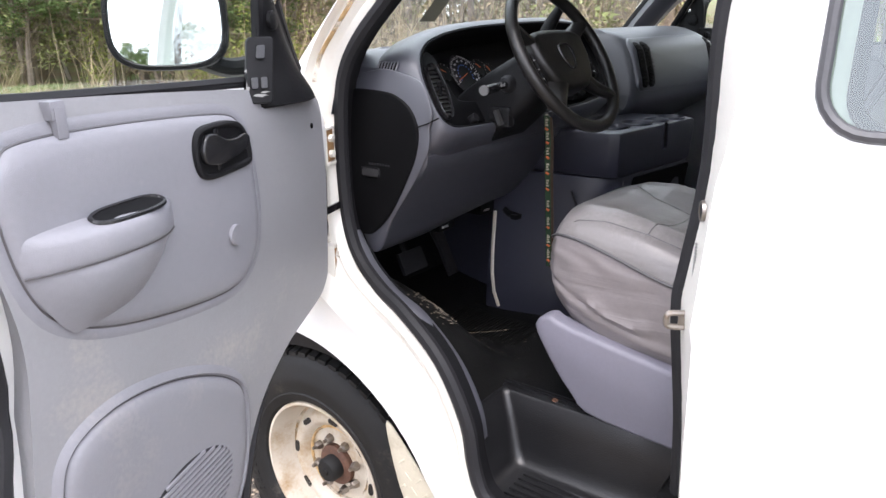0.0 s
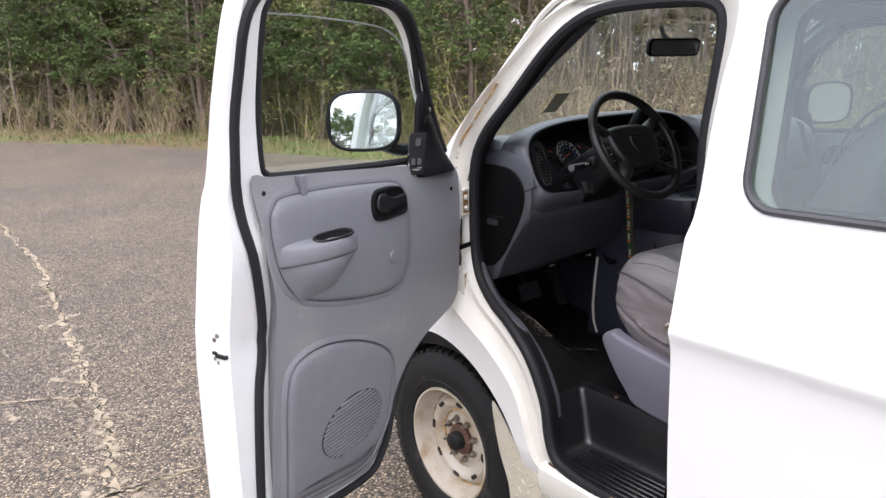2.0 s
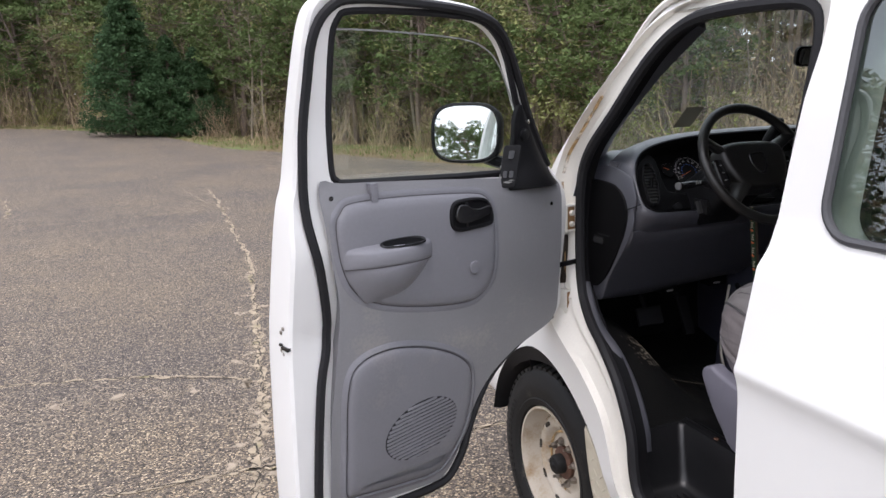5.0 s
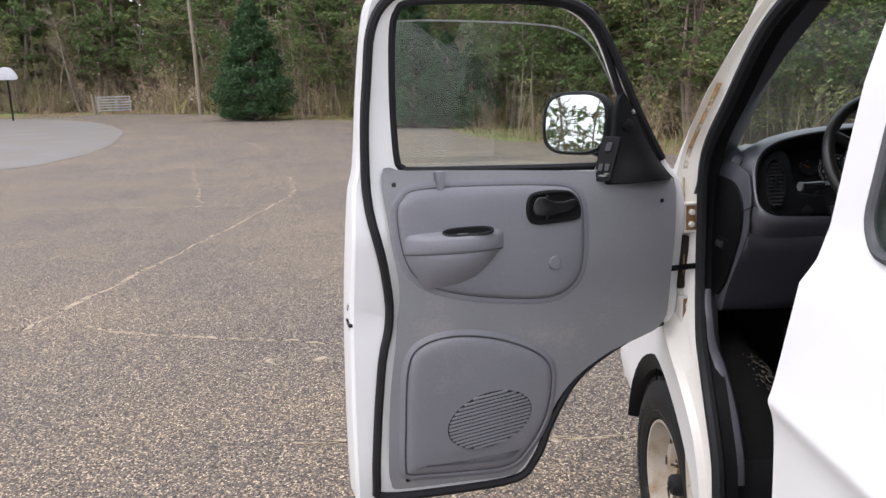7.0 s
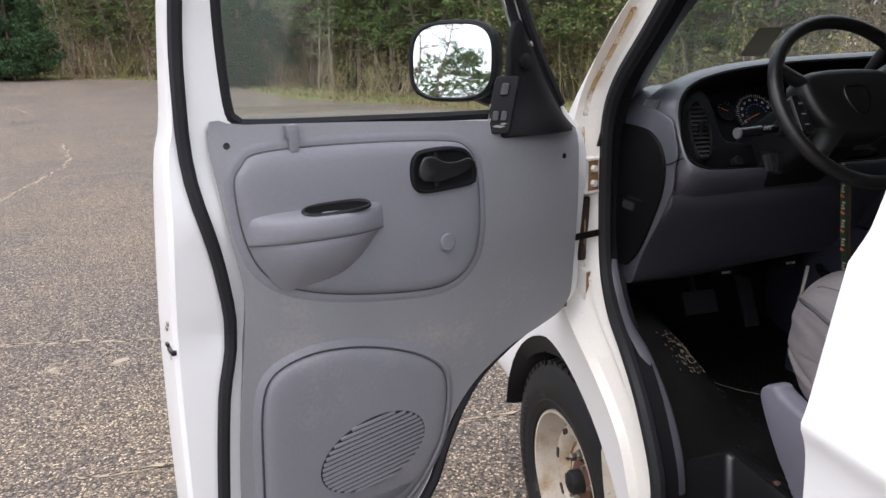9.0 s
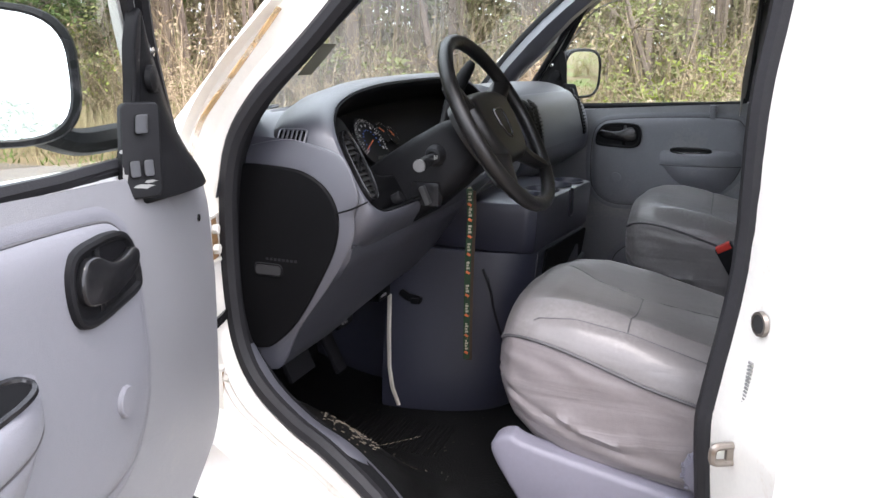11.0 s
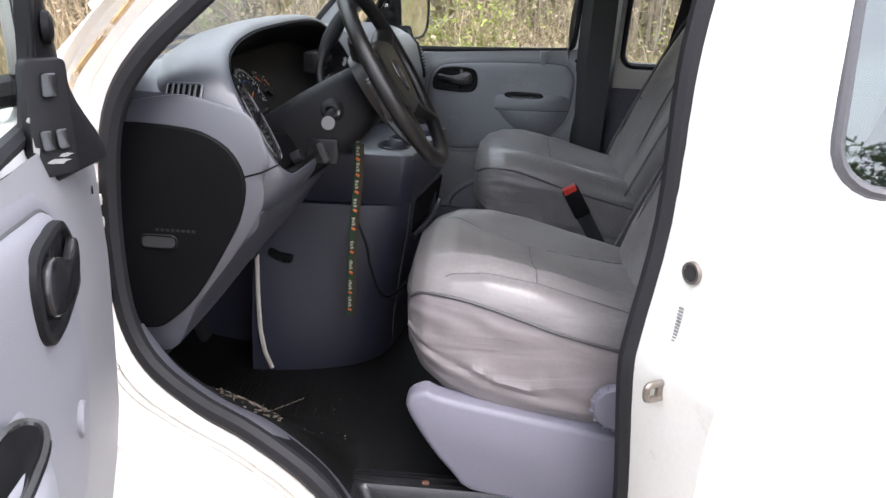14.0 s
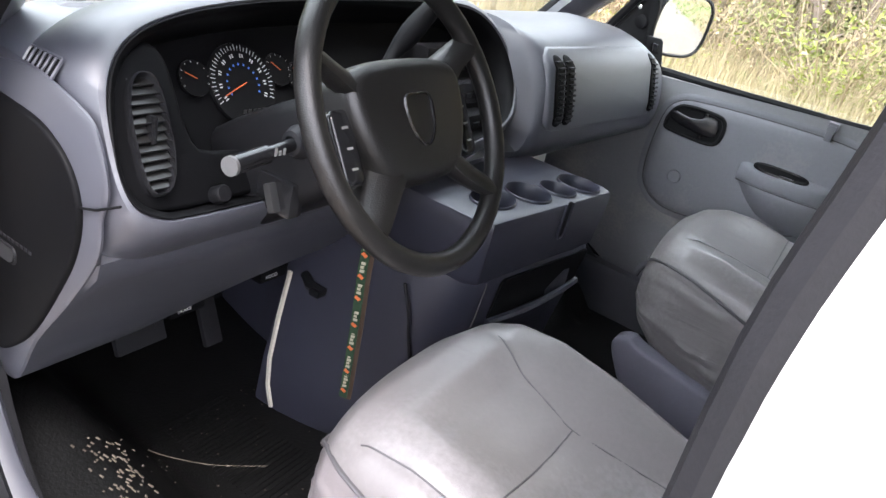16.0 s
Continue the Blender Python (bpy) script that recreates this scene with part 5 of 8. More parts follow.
for k in range(15):
    box(bm, (-0.002, -0.004 + 0.0004 * k, 0.062 + 0.0056 * k), (0.0012, 0.004 + 0.0004 * k, 0.0648 + 0.0056 * k), 0, FACE_AT)
part("faded_label_bars", bm, FADED_LIGHT, van)
PLUG_AT = Matrix.Translation((-0.964, -0.925, 1.338)) @ Matrix.Rotation(radians(119), 4, "Z") @ Matrix.Rotation(radians(90), 4, "Y")
bm = blank()
lathe(bm, [(0.018, -0.002), (0.017, 0.004), (0.013, 0.004)], PLUG_AT, 20)
plug = part("jamb_plug", bm, METAL, van, "dull metal jamb plug")
bm = blank()
lathe(bm, [(0.0135, 0.0025), (0.0, 0.0022)], PLUG_AT, 20)
part("plug_hole", bm, FADED, plug)

# Rust bleeding from under the seal of the rear pillar.
rr = random.Random(21)
for y, z, r in ((-0.911, 1.544, 0.0045), (-0.911, 1.536, 0.0035), (-0.911, 1.552, 0.003), (-0.911, 1.528, 0.0025)):
    bm = blank()
    lathe(bm, [(r, -0.002), (r * 0.8, 0.0015), (0, 0.002)], Matrix.Translation((-0.868, y, z)) @ Matrix.Rotation(radians(119), 4, "Z") @ Matrix.Rotation(radians(90), 4, "Y") @ Matrix.Diagonal((1.0, rr.uniform(0.5, 0.9), 1.0, 1.0)), 9)
    part("rust_spot", bm, RUST, van)
# A faded sticker low on the windshield's inside.
bm = blank()
loft(bm, [[shield(f, h) + Vector((0, -0.006 - t_, -0.006 - t_)) for f in np.linspace(-0.475, -0.365, 5)] for h, t_ in ((0.27, 0.0), (0.30, 0.001), (0.37, 0.001), (0.40, 0.0))], closed=False)
part("sticker", bm, material("faded_sticker", (0.15, 0.135, 0.085), 0.7), screen_ob, "faded brown sticker")
# ---- cabin: dashboard ----
def dash_section(x):
    """The closed outline (y, z) of the dashboard at x."""
    e = max(0.0, (-0.66 - x) / 0.17) if x < 0 else max(0.0, (x - 0.70) / 0.13)
    e = min(e, 1.0) ** 1.6
    right = min(max((x - 0.125) / 0.065, 0.0), 1.0)
    right = right * right * (3 - 2 * right)
    crest = 1.615 - 0.075 * e if x < 0.12 else 1.615 - 0.03 * e
    glass_y = 0.10 + 0.20 * (1 - (x / 0.85) ** 2)
    drop = 0.026 * min(1.0, max(0.0, -0.35 - x) / 0.3)
    low = 0.018 * min(1.0, max(0.0, -0.6 - x) / 0.2)
    k = e if x < 0 else 0.0
    pts = [(glass_y, 1.475), (glass_y - 0.10, 1.505 - 0.01 * e), (-0.02, crest - 0.02), (-0.095, crest - 0.004), (-0.137, crest - 0.006), (-0.155 - (0.055 if x < 0 else 0.03) * e, crest - 0.024), (-0.195 - (0.040 if x < 0 else 0.008) * e, 1.50 - 0.008 * e), (-0.225 - 0.027 * k, 1.44), (-0.250 + low - 0.010 * k, 1.405), (-0.260 + low, 1.378),
           (-0.250 + low, 1.34), (-0.20 + low, 1.26), (-0.135 + low, 1.17), (-0.075, 1.112 - drop), (-0.03, 1.10 - drop), (0.05, 1.115 - drop), (0.2, 1.2)]
    if right > 0:
        # the passenger's side: a rounded brow that rolls down into the airbag cover and tucks in below it
        j = 0.10 * (x - 0.10)
        brow = [(glass_y, 1.475), (glass_y - 0.10, 1.505 - 0.01 * e), (-0.02, 1.588 - 0.02 * e), (-0.095 - j, 1.602 - 0.03 * e), (-0.170 - j, 1.599 - 0.03 * e), (-0.228 - j, 1.580 - 0.03 * e), (-0.271 - j, 1.540 - 0.02 * e), (-0.291 - j, 1.485 - 0.01 * e), (-0.299 - j, 1.435), (-0.299 - j, 1.390),
                (-0.284 - j, 1.350), (-0.232 - 0.5 * j, 1.292), (-0.150, 1.225), (-0.075, 1.162), (-0.03, 1.15), (0.05, 1.165), (0.2, 1.2)]
        pts = [(p[0] + (q[0] - p[0]) * right, p[1] + (q[1] - p[1]) * right) for p, q in zip(pts, brow)]
    if -0.827 < x < 0.160:
        pts = [(y + (0.11 if z > 1.365 and y < -0.06 else 0.0), min(z, 1.578) if y < -0.01 else z) for y, z in pts]
    return pts


dashboard = empty("dashboard")
dashboard.parent = van
bm = blank()
xs = [-0.835, -0.832, -0.829, -0.825, -0.80, -0.775, -0.75, -0.73, -0.69, -0.64, -0.5, -0.3, -0.1, 0.1, 0.13, 0.158, 0.162, 0.168, 0.176, 0.19, 0.24, 0.3, 0.4, 0.5, 0.65, 0.72, 0.78, 0.82, 0.835]
loops = []
for i, x in enumerate(xs):
    s = 0.97 if i in (0, len(xs) - 1) else 1.0
    sec = dash_section(x)
    cy, cz = sum(p[0] for p in sec) / len(sec), sum(p[1] for p in sec) / len(sec)
    line = curve_pts([(cy + (y - cy) * s, cz + (z - cz) * s) for y, z in sec], 3)
    loops.append([Vector((x, p.x, p.y)) for p in line])
loft(bm, loops, True, True, True)
part("dash_body", bm, PURPLE, dashboard, "slate-grey moulded dashboard")

# black side panel at the end of the dash
cap = [(0.02, 1.487), (-0.10, 1.487), (-0.155, 1.475), (-0.195, 1.445), (-0.213, 1.40), (-0.205, 1.345), (-0.18, 1.29), (-0.12, 1.19), (-0.065, 1.134), (-0.03, 1.120), (0.04, 1.122), (0.10, 1.16), (0.11, 1.45)]
bm = blank()
slab(bm, [tuple(p) for p in curve_pts(cap, 4)], lambda y, z, h: Vector((-0.828 - h, y, z)), 0.014, 0.005)
fuse = part("fuse_panel", bm, INK, van, "flat black side cover with a finger pull")
bm = blank()
tube(bm, [Vector((-0.8425, y, z)) for y, z in round_rect(-0.090, 1.276, -0.030, 1.298, 0.008)], 0.0022, 5, closed=True)
pull = part("finger_pull", bm, BLACK, fuse)
bm = blank()
slab(bm, round_rect(-0.088, 1.278, -0.032, 1.296, 0.007), lambda y, z, h: Vector((-0.8424 - h - 0.25 * max(0, 1.290 - z), y, z)), 0.0015)
part("pull_floor", bm, material("grey_pull", (0.022, 0.022, 0.023), 0.4), pull, "worn grey finger recess")
bm = blank()
for k in range(8):
    box(bm, (-0.8428, -0.055 - 0.009 * k - 0.006, 1.306), (-0.8424, -0.055 - 0.009 * k, 1.311))
part("lettering_bars", bm, RUBBER, fuse)
# demister slots on the shoulder
grid = empty("demister_vent")
grid.parent = van
TILT_V = Matrix.Translation((-0.8165, -0.113, 1.536)) @ Matrix.Rotation(radians(32), 4, "Y")
bm = blank()
slab(bm, round_rect(-0.028, -0.015, 0.028, 0.015, 0.004, 3), lambda a, b, h: TILT_V @ Vector((-0.0065 - h, a, b)), 0.002)
part("slot_back", bm, INK, grid)
for k in range(5):
    bm = blank()
    box(bm, (-0.011, -0.0019, -0.0145), (-0.006, 0.0019, 0.0145), 0.001, TILT_V @ Matrix.Translation((0, -0.0188 + 0.0094 * k, 0)), 1)
    part("slot_bar", bm, PURPLE, grid)
bm = blank()
tube(bm, [TILT_V @ Vector((-0.0085, a, b)) for a, b in round_rect(-0.029, -0.016, 0.029, 0.016, 0.005, 3)], 0.0022, 5, closed=True)
part("vent_frame", bm, PURPLE, grid)


def on_face(x, z, h=0.0):
    """A point on the raked instrument face, h towards the driver."""
    n = Vector((0, -0.85, 0.527))
    return Vector((x, -0.2 + 0.62 * (z - 1.48), z)) + n * h


BEZEL = [(-0.817, 1.438), (-0.810, 1.483), (-0.799, 1.518), (-0.781, 1.547), (-0.751, 1.570), (-0.703, 1.587), (-0.616, 1.602), (-0.467, 1.613), (-0.200, 1.618), (-0.027, 1.615), (0.076, 1.600), (0.140, 1.560), (0.162, 1.503), (0.140, 1.445), (0.066, 1.405), (-0.128, 1.385), (-0.450, 1.383), (-0.670, 1.387), (-0.740, 1.389), (-0.776, 1.393), (-0.806, 1.410)]
bez = curve_pts(BEZEL, 4)
cx, cz = -0.32, 1.49
bm = blank()
loops = []
for s, h in ((1.0, 0.030), (0.995, 0.038), (0.985, 0.039), (0.955, 0.034), (0.93, 0.026), (0.90, -0.01), (0.87, -0.035)):
    loops.append([on_face(cx + (p.x - cx) * (1 - (1 - s) * 0.45), cz + (p.y - cz) * s, h - 0.014) for p in bez])
rows = loft(bm, loops)
bm.faces.new(rows[-1])
# INK is darker than the plastic: it paints the shade of a deep binnacle.
bezel = part("instrument_bezel", bm, INK, van, "black oval instrument surround, darkened for the shade of its pocket")
# the dash swells up to the surround in a smooth shoulder
bm = blank()
loops = []
for by, h in ((-0.003, 0.020), (0.003, 0.026), (0.012, 0.024), (0.026, 0.010), (0.040, -0.016), (0.052, -0.06), (0.05, -0.14)):
    row = []
    for i, p in enumerate(bez):
        d = (bez[(i + 1) % len(bez)] - bez[i - 1]).normalized()
        q = on_face(p.x - d.y * by, p.y + d.x * by * (0.65 if p.y < 1.45 else 0.8), h)
        if q.x < -0.80:
            q.x = -0.80 - 0.037 * (1 - math.exp((q.x + 0.80) / 0.037))
        row.append(q)
    loops.append(row)
loft(bm, loops)
part("shoulder", bm, PURPLE, dashboard)


def dial(x, z, r, needle, name="gauge", marks=18, bars=True):
    ob = empty(name)
    ob.parent = van
    m = Matrix.Translation(on_face(x, z, -0.045)) @ Matrix.Rotation(radians(58.2), 4, "X")
    bm = blank()
    lathe(bm, [(r * 1.06, 0.0), (r * 1.04, 0.004), (r, 0.003), (0, 0.003)], m, 40)
    # INK again: the pocket's shade is in the face colour.
    part("dial_face", bm, INK, ob)
    bm = blank()
    for k in range(marks + 1):
        a = radians(205 - 230 * k / marks)
        mm = m @ Matrix.Rotation(a, 4, "Z")
        box(bm, (r * 0.86, -r * 0.008, 0.0036), (r * (0.97 if k % 2 else 1.0), r * 0.008, 0.0040), 0, mm)
        if k % 4 == 0 and bars:
            for s_ in (-1, 1):
                box(bm, (r * 0.68, s_ * r * 0.035 - r * 0.02, 0.0036), (r * 0.77, s_ * r * 0.035 + r * 0.012, 0.0040), 0, mm)
    part("dial_marks", bm, PRINT, ob)
    if bars:
        bm = blank()
        for k in range(0, marks + 1, 3):
            mm = m @ Matrix.Rotation(radians(205 - 230 * k / marks), 4, "Z")
            box(bm, (r * 0.48, -r * 0.022, 0.0036), (r * 0.53, r * 0.022, 0.0040), 0, mm)
        part("inner_marks", bm, BLUE, ob)
    bm = blank()
    box(bm, (-r * 0.1, -r * 0.013, 0.0045), (r * 0.72, r * 0.008, 0.006), 0, m @ Matrix.Rotation(radians(needle), 4, "Z"))
    part("needle", bm, ORANGE, ob)
    return ob


dial(-0.540, 1.526, 0.057, 200, "speedometer", 36)
dial(-0.621, 1.538, 0.024, 150, "fuel_gauge", 8, False)
dial(-0.463, 1.541, 0.024, 140, "temperature_gauge", 8, False)
dial(-0.425, 1.530, 0.022, 120, "oil_gauge", 8, False)
bm = blank()
for k in range(5):
    box(bm, (-0.556 + 0.009 * k, 0, 0), (-0.550 + 0.009 * k, 0.001, 0.006), 0, Matrix.Translation(on_face(0, 1.490, -0.040)))
part("odometer_bars", bm, FADED, bezel)

# flat black fascia round the vent and below the gauges
fascia = [(-0.807, 1.440), (-0.800, 1.485), (-0.788, 1.520), (-0.767, 1.550), (-0.735, 1.568), (-0.708, 1.570), (-0.692, 1.545), (-0.690, 1.475), (-0.66, 1.452), (-0.5, 1.445), (-0.3, 1.443), (-0.28, 1.42), (-0.3, 1.398), (-0.67, 1.398), (-0.75, 1.400), (-0.788, 1.410)]
bm = blank()
slab(bm, [tuple(p) for p in curve_pts(fascia, 3)], lambda x, z, h: on_face(x, z, -0.045 + h), 0.048, 0.006)
part("fascia", bm, INK, bezel)
# tall oval vent beside the wheel
vent = empty("side_vent")
vent.parent = van
oval = [(-0.749 + 0.0225 * math.copysign(abs(math.cos(q)) ** 0.75, math.cos(q)) + 0.16 * 0.058 * math.sin(q), 1.478 + 0.058 * math.copysign(abs(math.sin(q)) ** 0.8, math.sin(q))) for q in np.linspace(0, 2 * math.pi, 40, endpoint=False)]
bm = blank()
loops = [[on_face(-0.749 + (x + 0.749) * s, 1.478 + (z - 1.478) * (1 - (1 - s) * 0.45), h) for x, z in oval] for s, h in ((1.20, 0.002), (1.18, 0.014), (1.10, 0.017), (1.04, 0.014), (0.99, -0.004))]
rows = loft(bm, loops)
bm.faces.new(rows[-1])
part("vent_ring", bm, GLOSS, vent)
for k in range(12):
    z = 1.426 + 0.0094 * k
    half = 0.0225 * math.sqrt(max(0.08, 1 - ((z - 1.478) / 0.060) ** 4))
    bm = blank()
    box(bm, (-half, -0.004, -0.0011), (half, 0.008, 0.0011), 0, Matrix.Translation(on_face(-0.749 + 0.16 * (z - 1.478), z, 0.007)) @ Matrix.Rotation(radians(25), 4, "X"))
    part("louvre", bm, VINYL, vent)
bm = blank()
box(bm, (-0.004, -0.006, -0.017), (0.004, 0.006, 0.017), 0.002, Matrix.Translation(on_face(-0.748, 1.482, 0.012)))
part("vent_thumb", bm, GLOSS, vent)
# light switch knob
bm = blank()
lathe(bm, [(0.012, 0), (0.012, 0.016), (0.010, 0.019), (0, 0.0195)], Matrix.Translation(on_face(-0.682, 1.404, 0.008)) @ Matrix.Rotation(radians(58), 4, "X"), 20)
part("dimmer_knob", bm, BLACK, dashboard)

# centre stack in the right end of the bezel
for z0, h, mat in ((1.535, 0.050, GLOSS), (1.475, 0.045, GLOSS), (1.425, 0.035, BLACK)):
    bm = blank()
    box(bm, (-0.13, -0.015, -h / 2), (0.045, 0.02, h / 2), 0.004, Matrix.Translation(on_face(0, z0, -0.008)))
    o = part("radio" if z0 > 1.45 else "heater_panel", bm, mat, dashboard)
    for k in range(5):
        bm = blank()
        box(bm, (-0.115 + 0.031 * k, -0.02, -0.007), (-0.093 + 0.031 * k, -0.0155, 0.003), 0.001, Matrix.Translation(on_face(0, z0, -0.008)))
        part("button", bm, BLACK, o)
for z0 in (1.475, 1.425):
    bm = blank()
    lathe(bm, [(0.014, 0), (0.013, 0.015), (0, 0.016)], Matrix.Translation(on_face(0.080, z0, -0.008)) @ Matrix.Rotation(radians(58), 4, "X"), 18)
    part("knob", bm, BLACK, dashboard)

# passenger airbag cover with louvres at both ends
def brow_y(x, z):
    """The dashboard's face above the passenger's knees."""
    sec = [p for p in dash_section(x)[4:11]]
    return float(np.interp(z, [p[1] for p in sec][::-1], [p[0] for p in sec][::-1]))


bm = blank()
loops = []
for s_, h in ((1.0, -0.006), (1.0, 0.004), (0.992, 0.008), (0.975, 0.010), (0.90, 0.010), (0.75, 0.010), (0.55, 0.010), (0.35, 0.010), (0.15, 0.010)):
    loops.append([Vector((0.466 + (x - 0.466) * s_, brow_y(0.466 + (x - 0.466) * s_, 1.488 + (z - 1.488) * s_) - h, 1.488 + (z - 1.488) * s_)) for x, z in round_rect(0.180, 1.402, 0.752, 1.572, 0.030, 6)])
rows = loft(bm, loops)
bm.faces.new(rows[-1])
o = part("airbag_cover", bm, PURPLE, van, "slate-grey passenger airbag cover")
for x0 in (0.218, 0.262, 0.735):
    bm = blank()
    loops = []
    for s_, h in ((1.0, 0.008), (1.0, 0.0125), (0.9, 0.0135), (0.5, 0.0125)):
        loops.append([Vector((x, brow_y(x, z) - h, z)) for x, z in [(x0 + (x - x0) * s_, 1.487 + (z - 1.487) * (0.5 + 0.5 * s_)) for x, z in round_rect(x0 - 0.019, 1.414, x0 + 0.019, 1.560, 0.017, 4)]])
    rows = loft(bm, loops)
    bm.faces.new(rows[-1])
    g = part("vent_strip", bm, INK, o)
    for k in range(12):
        z = 1.424 + 0.0114 * k
        bm = blank()
        yy = brow_y(x0, z) - 0.012
        box(bm, (x0 - 0.016, yy - 0.006, z - 0.0020), (x0 + 0.016, yy, z + 0.0020), 0.0008, Matrix.Identity(4), 1)
        part("louvre", bm, BLACK, g)

# ---- steering ----
WC = Vector((-0.525, -0.422, 1.555))
WM = Matrix.Translation(WC) @ Matrix.Rotation(radians(58.5), 4, "X")
steering = empty("steering_wheel")
steering.parent = van
bm = blank()
ring = [WM @ Vector((0.188 * math.cos(q), 0.188 * math.sin(q), 0.0)) for q in np.linspace(0, 2 * math.pi, 48, endpoint=False)]
tube(bm, ring, 0.0150, 12, closed=True)
part("wheel_rim", bm, VINYL, steering, "worn black four-spoke steering wheel rim")
bm = blank()
pad = [(-0.112, 0.058), (-0.06, 0.074), (0.06, 0.074), (0.112, 0.058), (0.118, 0.01), (0.098, -0.045), (0.066, -0.078), (0.0, -0.084), (-0.066, -0.078), (-0.098, -0.045), (-0.118, 0.01)]
slab(bm, [tuple(p) for p in curve_pts(pad, 4)], lambda a, b, h: WM @ Vector((a, b, -0.05 + h)), 0.058, 0.02, 4)
airbag = part("hub_pad", bm, VINYL, steering, "padded black airbag hub")
bm = blank()
shieldy = [(-0.026, 0.028), (0.0, 0.032), (0.026, 0.028), (0.026, -0.004), (0.014, -0.026), (0.0, -0.033), (-0.014, -0.026), (-0.026, -0.004)]
ringy = curve_pts(shieldy, 3)
tube(bm, [WM @ Vector((p.x, p.y - 0.004, 0.0085)) for p in ringy], 0.0022, 5, closed=True)
part("emblem", bm, GLOSS, airbag)
for a in (28, 152, -40, -140):
    bm = blank()
    c, s = math.cos(radians(a)), math.sin(radians(a))
    line = [WM @ Vector((0.07 * c, 0.045 * s * 1.2, -0.022)), WM @ Vector((0.12 * c, 0.12 * s, -0.018)), WM @ Vector((0.184 * c, 0.184 * s, -0.003))]
    tube(bm, curve_pts(line, 4, closed=False), [0.034, 0.034, 0.033, 0.031, 0.028, 0.025, 0.023, 0.022, 0.020] if a > 0 else [0.038, 0.037, 0.035, 0.033, 0.031, 0.029, 0.027, 0.025, 0.022], 10, flat=0.55)
    part("spoke", bm, VINYL, steering)
for sgn in (-1, 1):
    bm = blank()
    slab(bm, round_rect(-0.018, -0.045, 0.018, 0.045, 0.012), lambda a, b, h: WM @ Vector((sgn * 0.128 + a, b - 0.02, -0.030 + h)), 0.02, 0.006)
    pod = part("switch_pod", bm, GLOSS, steering)
    for k in range(3):
        bm = blank()
        box(bm, (sgn * 0.128 - 0.005, -0.046 + 0.024 * k, -0.0095), (sgn * 0.128 + 0.005, -0.043 + 0.024 * k, -0.0088), 0, WM)
        part("lettering_bars", bm, FADED_LIGHT, pod)

column = empty("steering_column")
column.parent = van
axis = (WM.to_3x3() @ Vector((0, 0, -1))).normalized()
CM = WM @ Matrix.Translation((0, 0, -0.06))
bm = blank()
loops = []
for h, sx, sy0, sy1 in ((0.0, 0.055, -0.05, 0.05), (-0.03, 0.078, -0.066, 0.058), (-0.10, 0.088, -0.080, 0.060), (-0.18, 0.095, -0.092, 0.058), (-0.28, 0.095, -0.092, 0.05)):
    loops.append([CM @ Vector((p[0], p[1], h)) for p in round_rect(-sx, sy0, sx, sy1, 0.028, 4)])
loft(bm, loops, True, True, True)
part("column_shroud", bm, BLACK, column, "black plastic steering column shroud")
bm = blank()
lathe(bm, [(0.024, -0.01), (0.022, 0.006), (0.016, 0.018), (0.010, 0.020)], Matrix.Translation((-0.605, -0.312, 1.492)) @ Matrix.Rotation(radians(-90), 4, "Y"), 16)
part("stalk_boot", bm, RUBBER, column)
bm = blank()
tube(bm, [(-0.600, -0.311, 1.492), (-0.650, -0.319, 1.491), (-0.680, -0.323, 1.490)], 0.0085, 12)
tube(bm, [(-0.676, -0.323, 1.490), (-0.715, -0.328, 1.489), (-0.738, -0.3315, 1.489)], 0.0115, 16)
stalk = part("turn_stalk", bm, GLOSS, column)
bm = blank()
tube(bm, [(-0.736, -0.3312, 1.489), (-0.741, -0.332, 1.489)], 0.0118, 16)
part("stalk_knob", bm, material("grey_knob", (0.10, 0.10, 0.10), 0.45), stalk, "grey twist knob")
bm = blank()
for k, L in enumerate((0.010, 0.006, 0.008)):
    box(bm, (-0.676 + 0.007 * k, -0.3365, 1.492), (-0.672 + 0.007 * k, -0.3358, 1.492 + L), 0)
part("lettering_bars", bm, FADED_LIGHT, stalk)
bm = blank()
tube(bm, [(-0.560, -0.325, 1.572), (-0.562, -0.330, 1.585)], 0.006, 8)
part("hazard_pin", bm, CHROME, column)
bm = blank()
box(bm, (-0.622, -0.325, 1.388), (-0.595, -0.262, 1.438), 0.008)
part("ignition_housing", bm, GLOSS, column)
bm = blank()
box(bm, (-0.008, -0.006, -0.020), (0.008, 0.006, 0.020), 0.004, Matrix.Translation((-0.627, -0.298, 1.412)) @ Matrix.Rotation(radians(-24), 4, "X"))
part("tilt_lever", bm, FADED, column, "worn dark grey tilt lever")
bm = blank()
tube(bm, curve_pts([(-0.43, -0.26, 1.50), (-0.37, -0.235, 1.525), (-0.325, -0.235, 1.575), (-0.308, -0.262, 1.635), (-0.30, -0.285, 1.675)], 4, closed=False), [0.008] * 7 + [0.010, 0.013, 0.016, 0.018, 0.018, 0.017, 0.016, 0.014, 0.012, 0.008], 10)
part("gear_lever", bm, BLACK, column, "black column gear lever")

# ---- engine cover and console ----
cover = empty("engine_cover")
cover.parent = van


def cover_y(x):
    """The face of the console towards the seats."""
    return -0.437 - 0.14 * (x + 0.11)


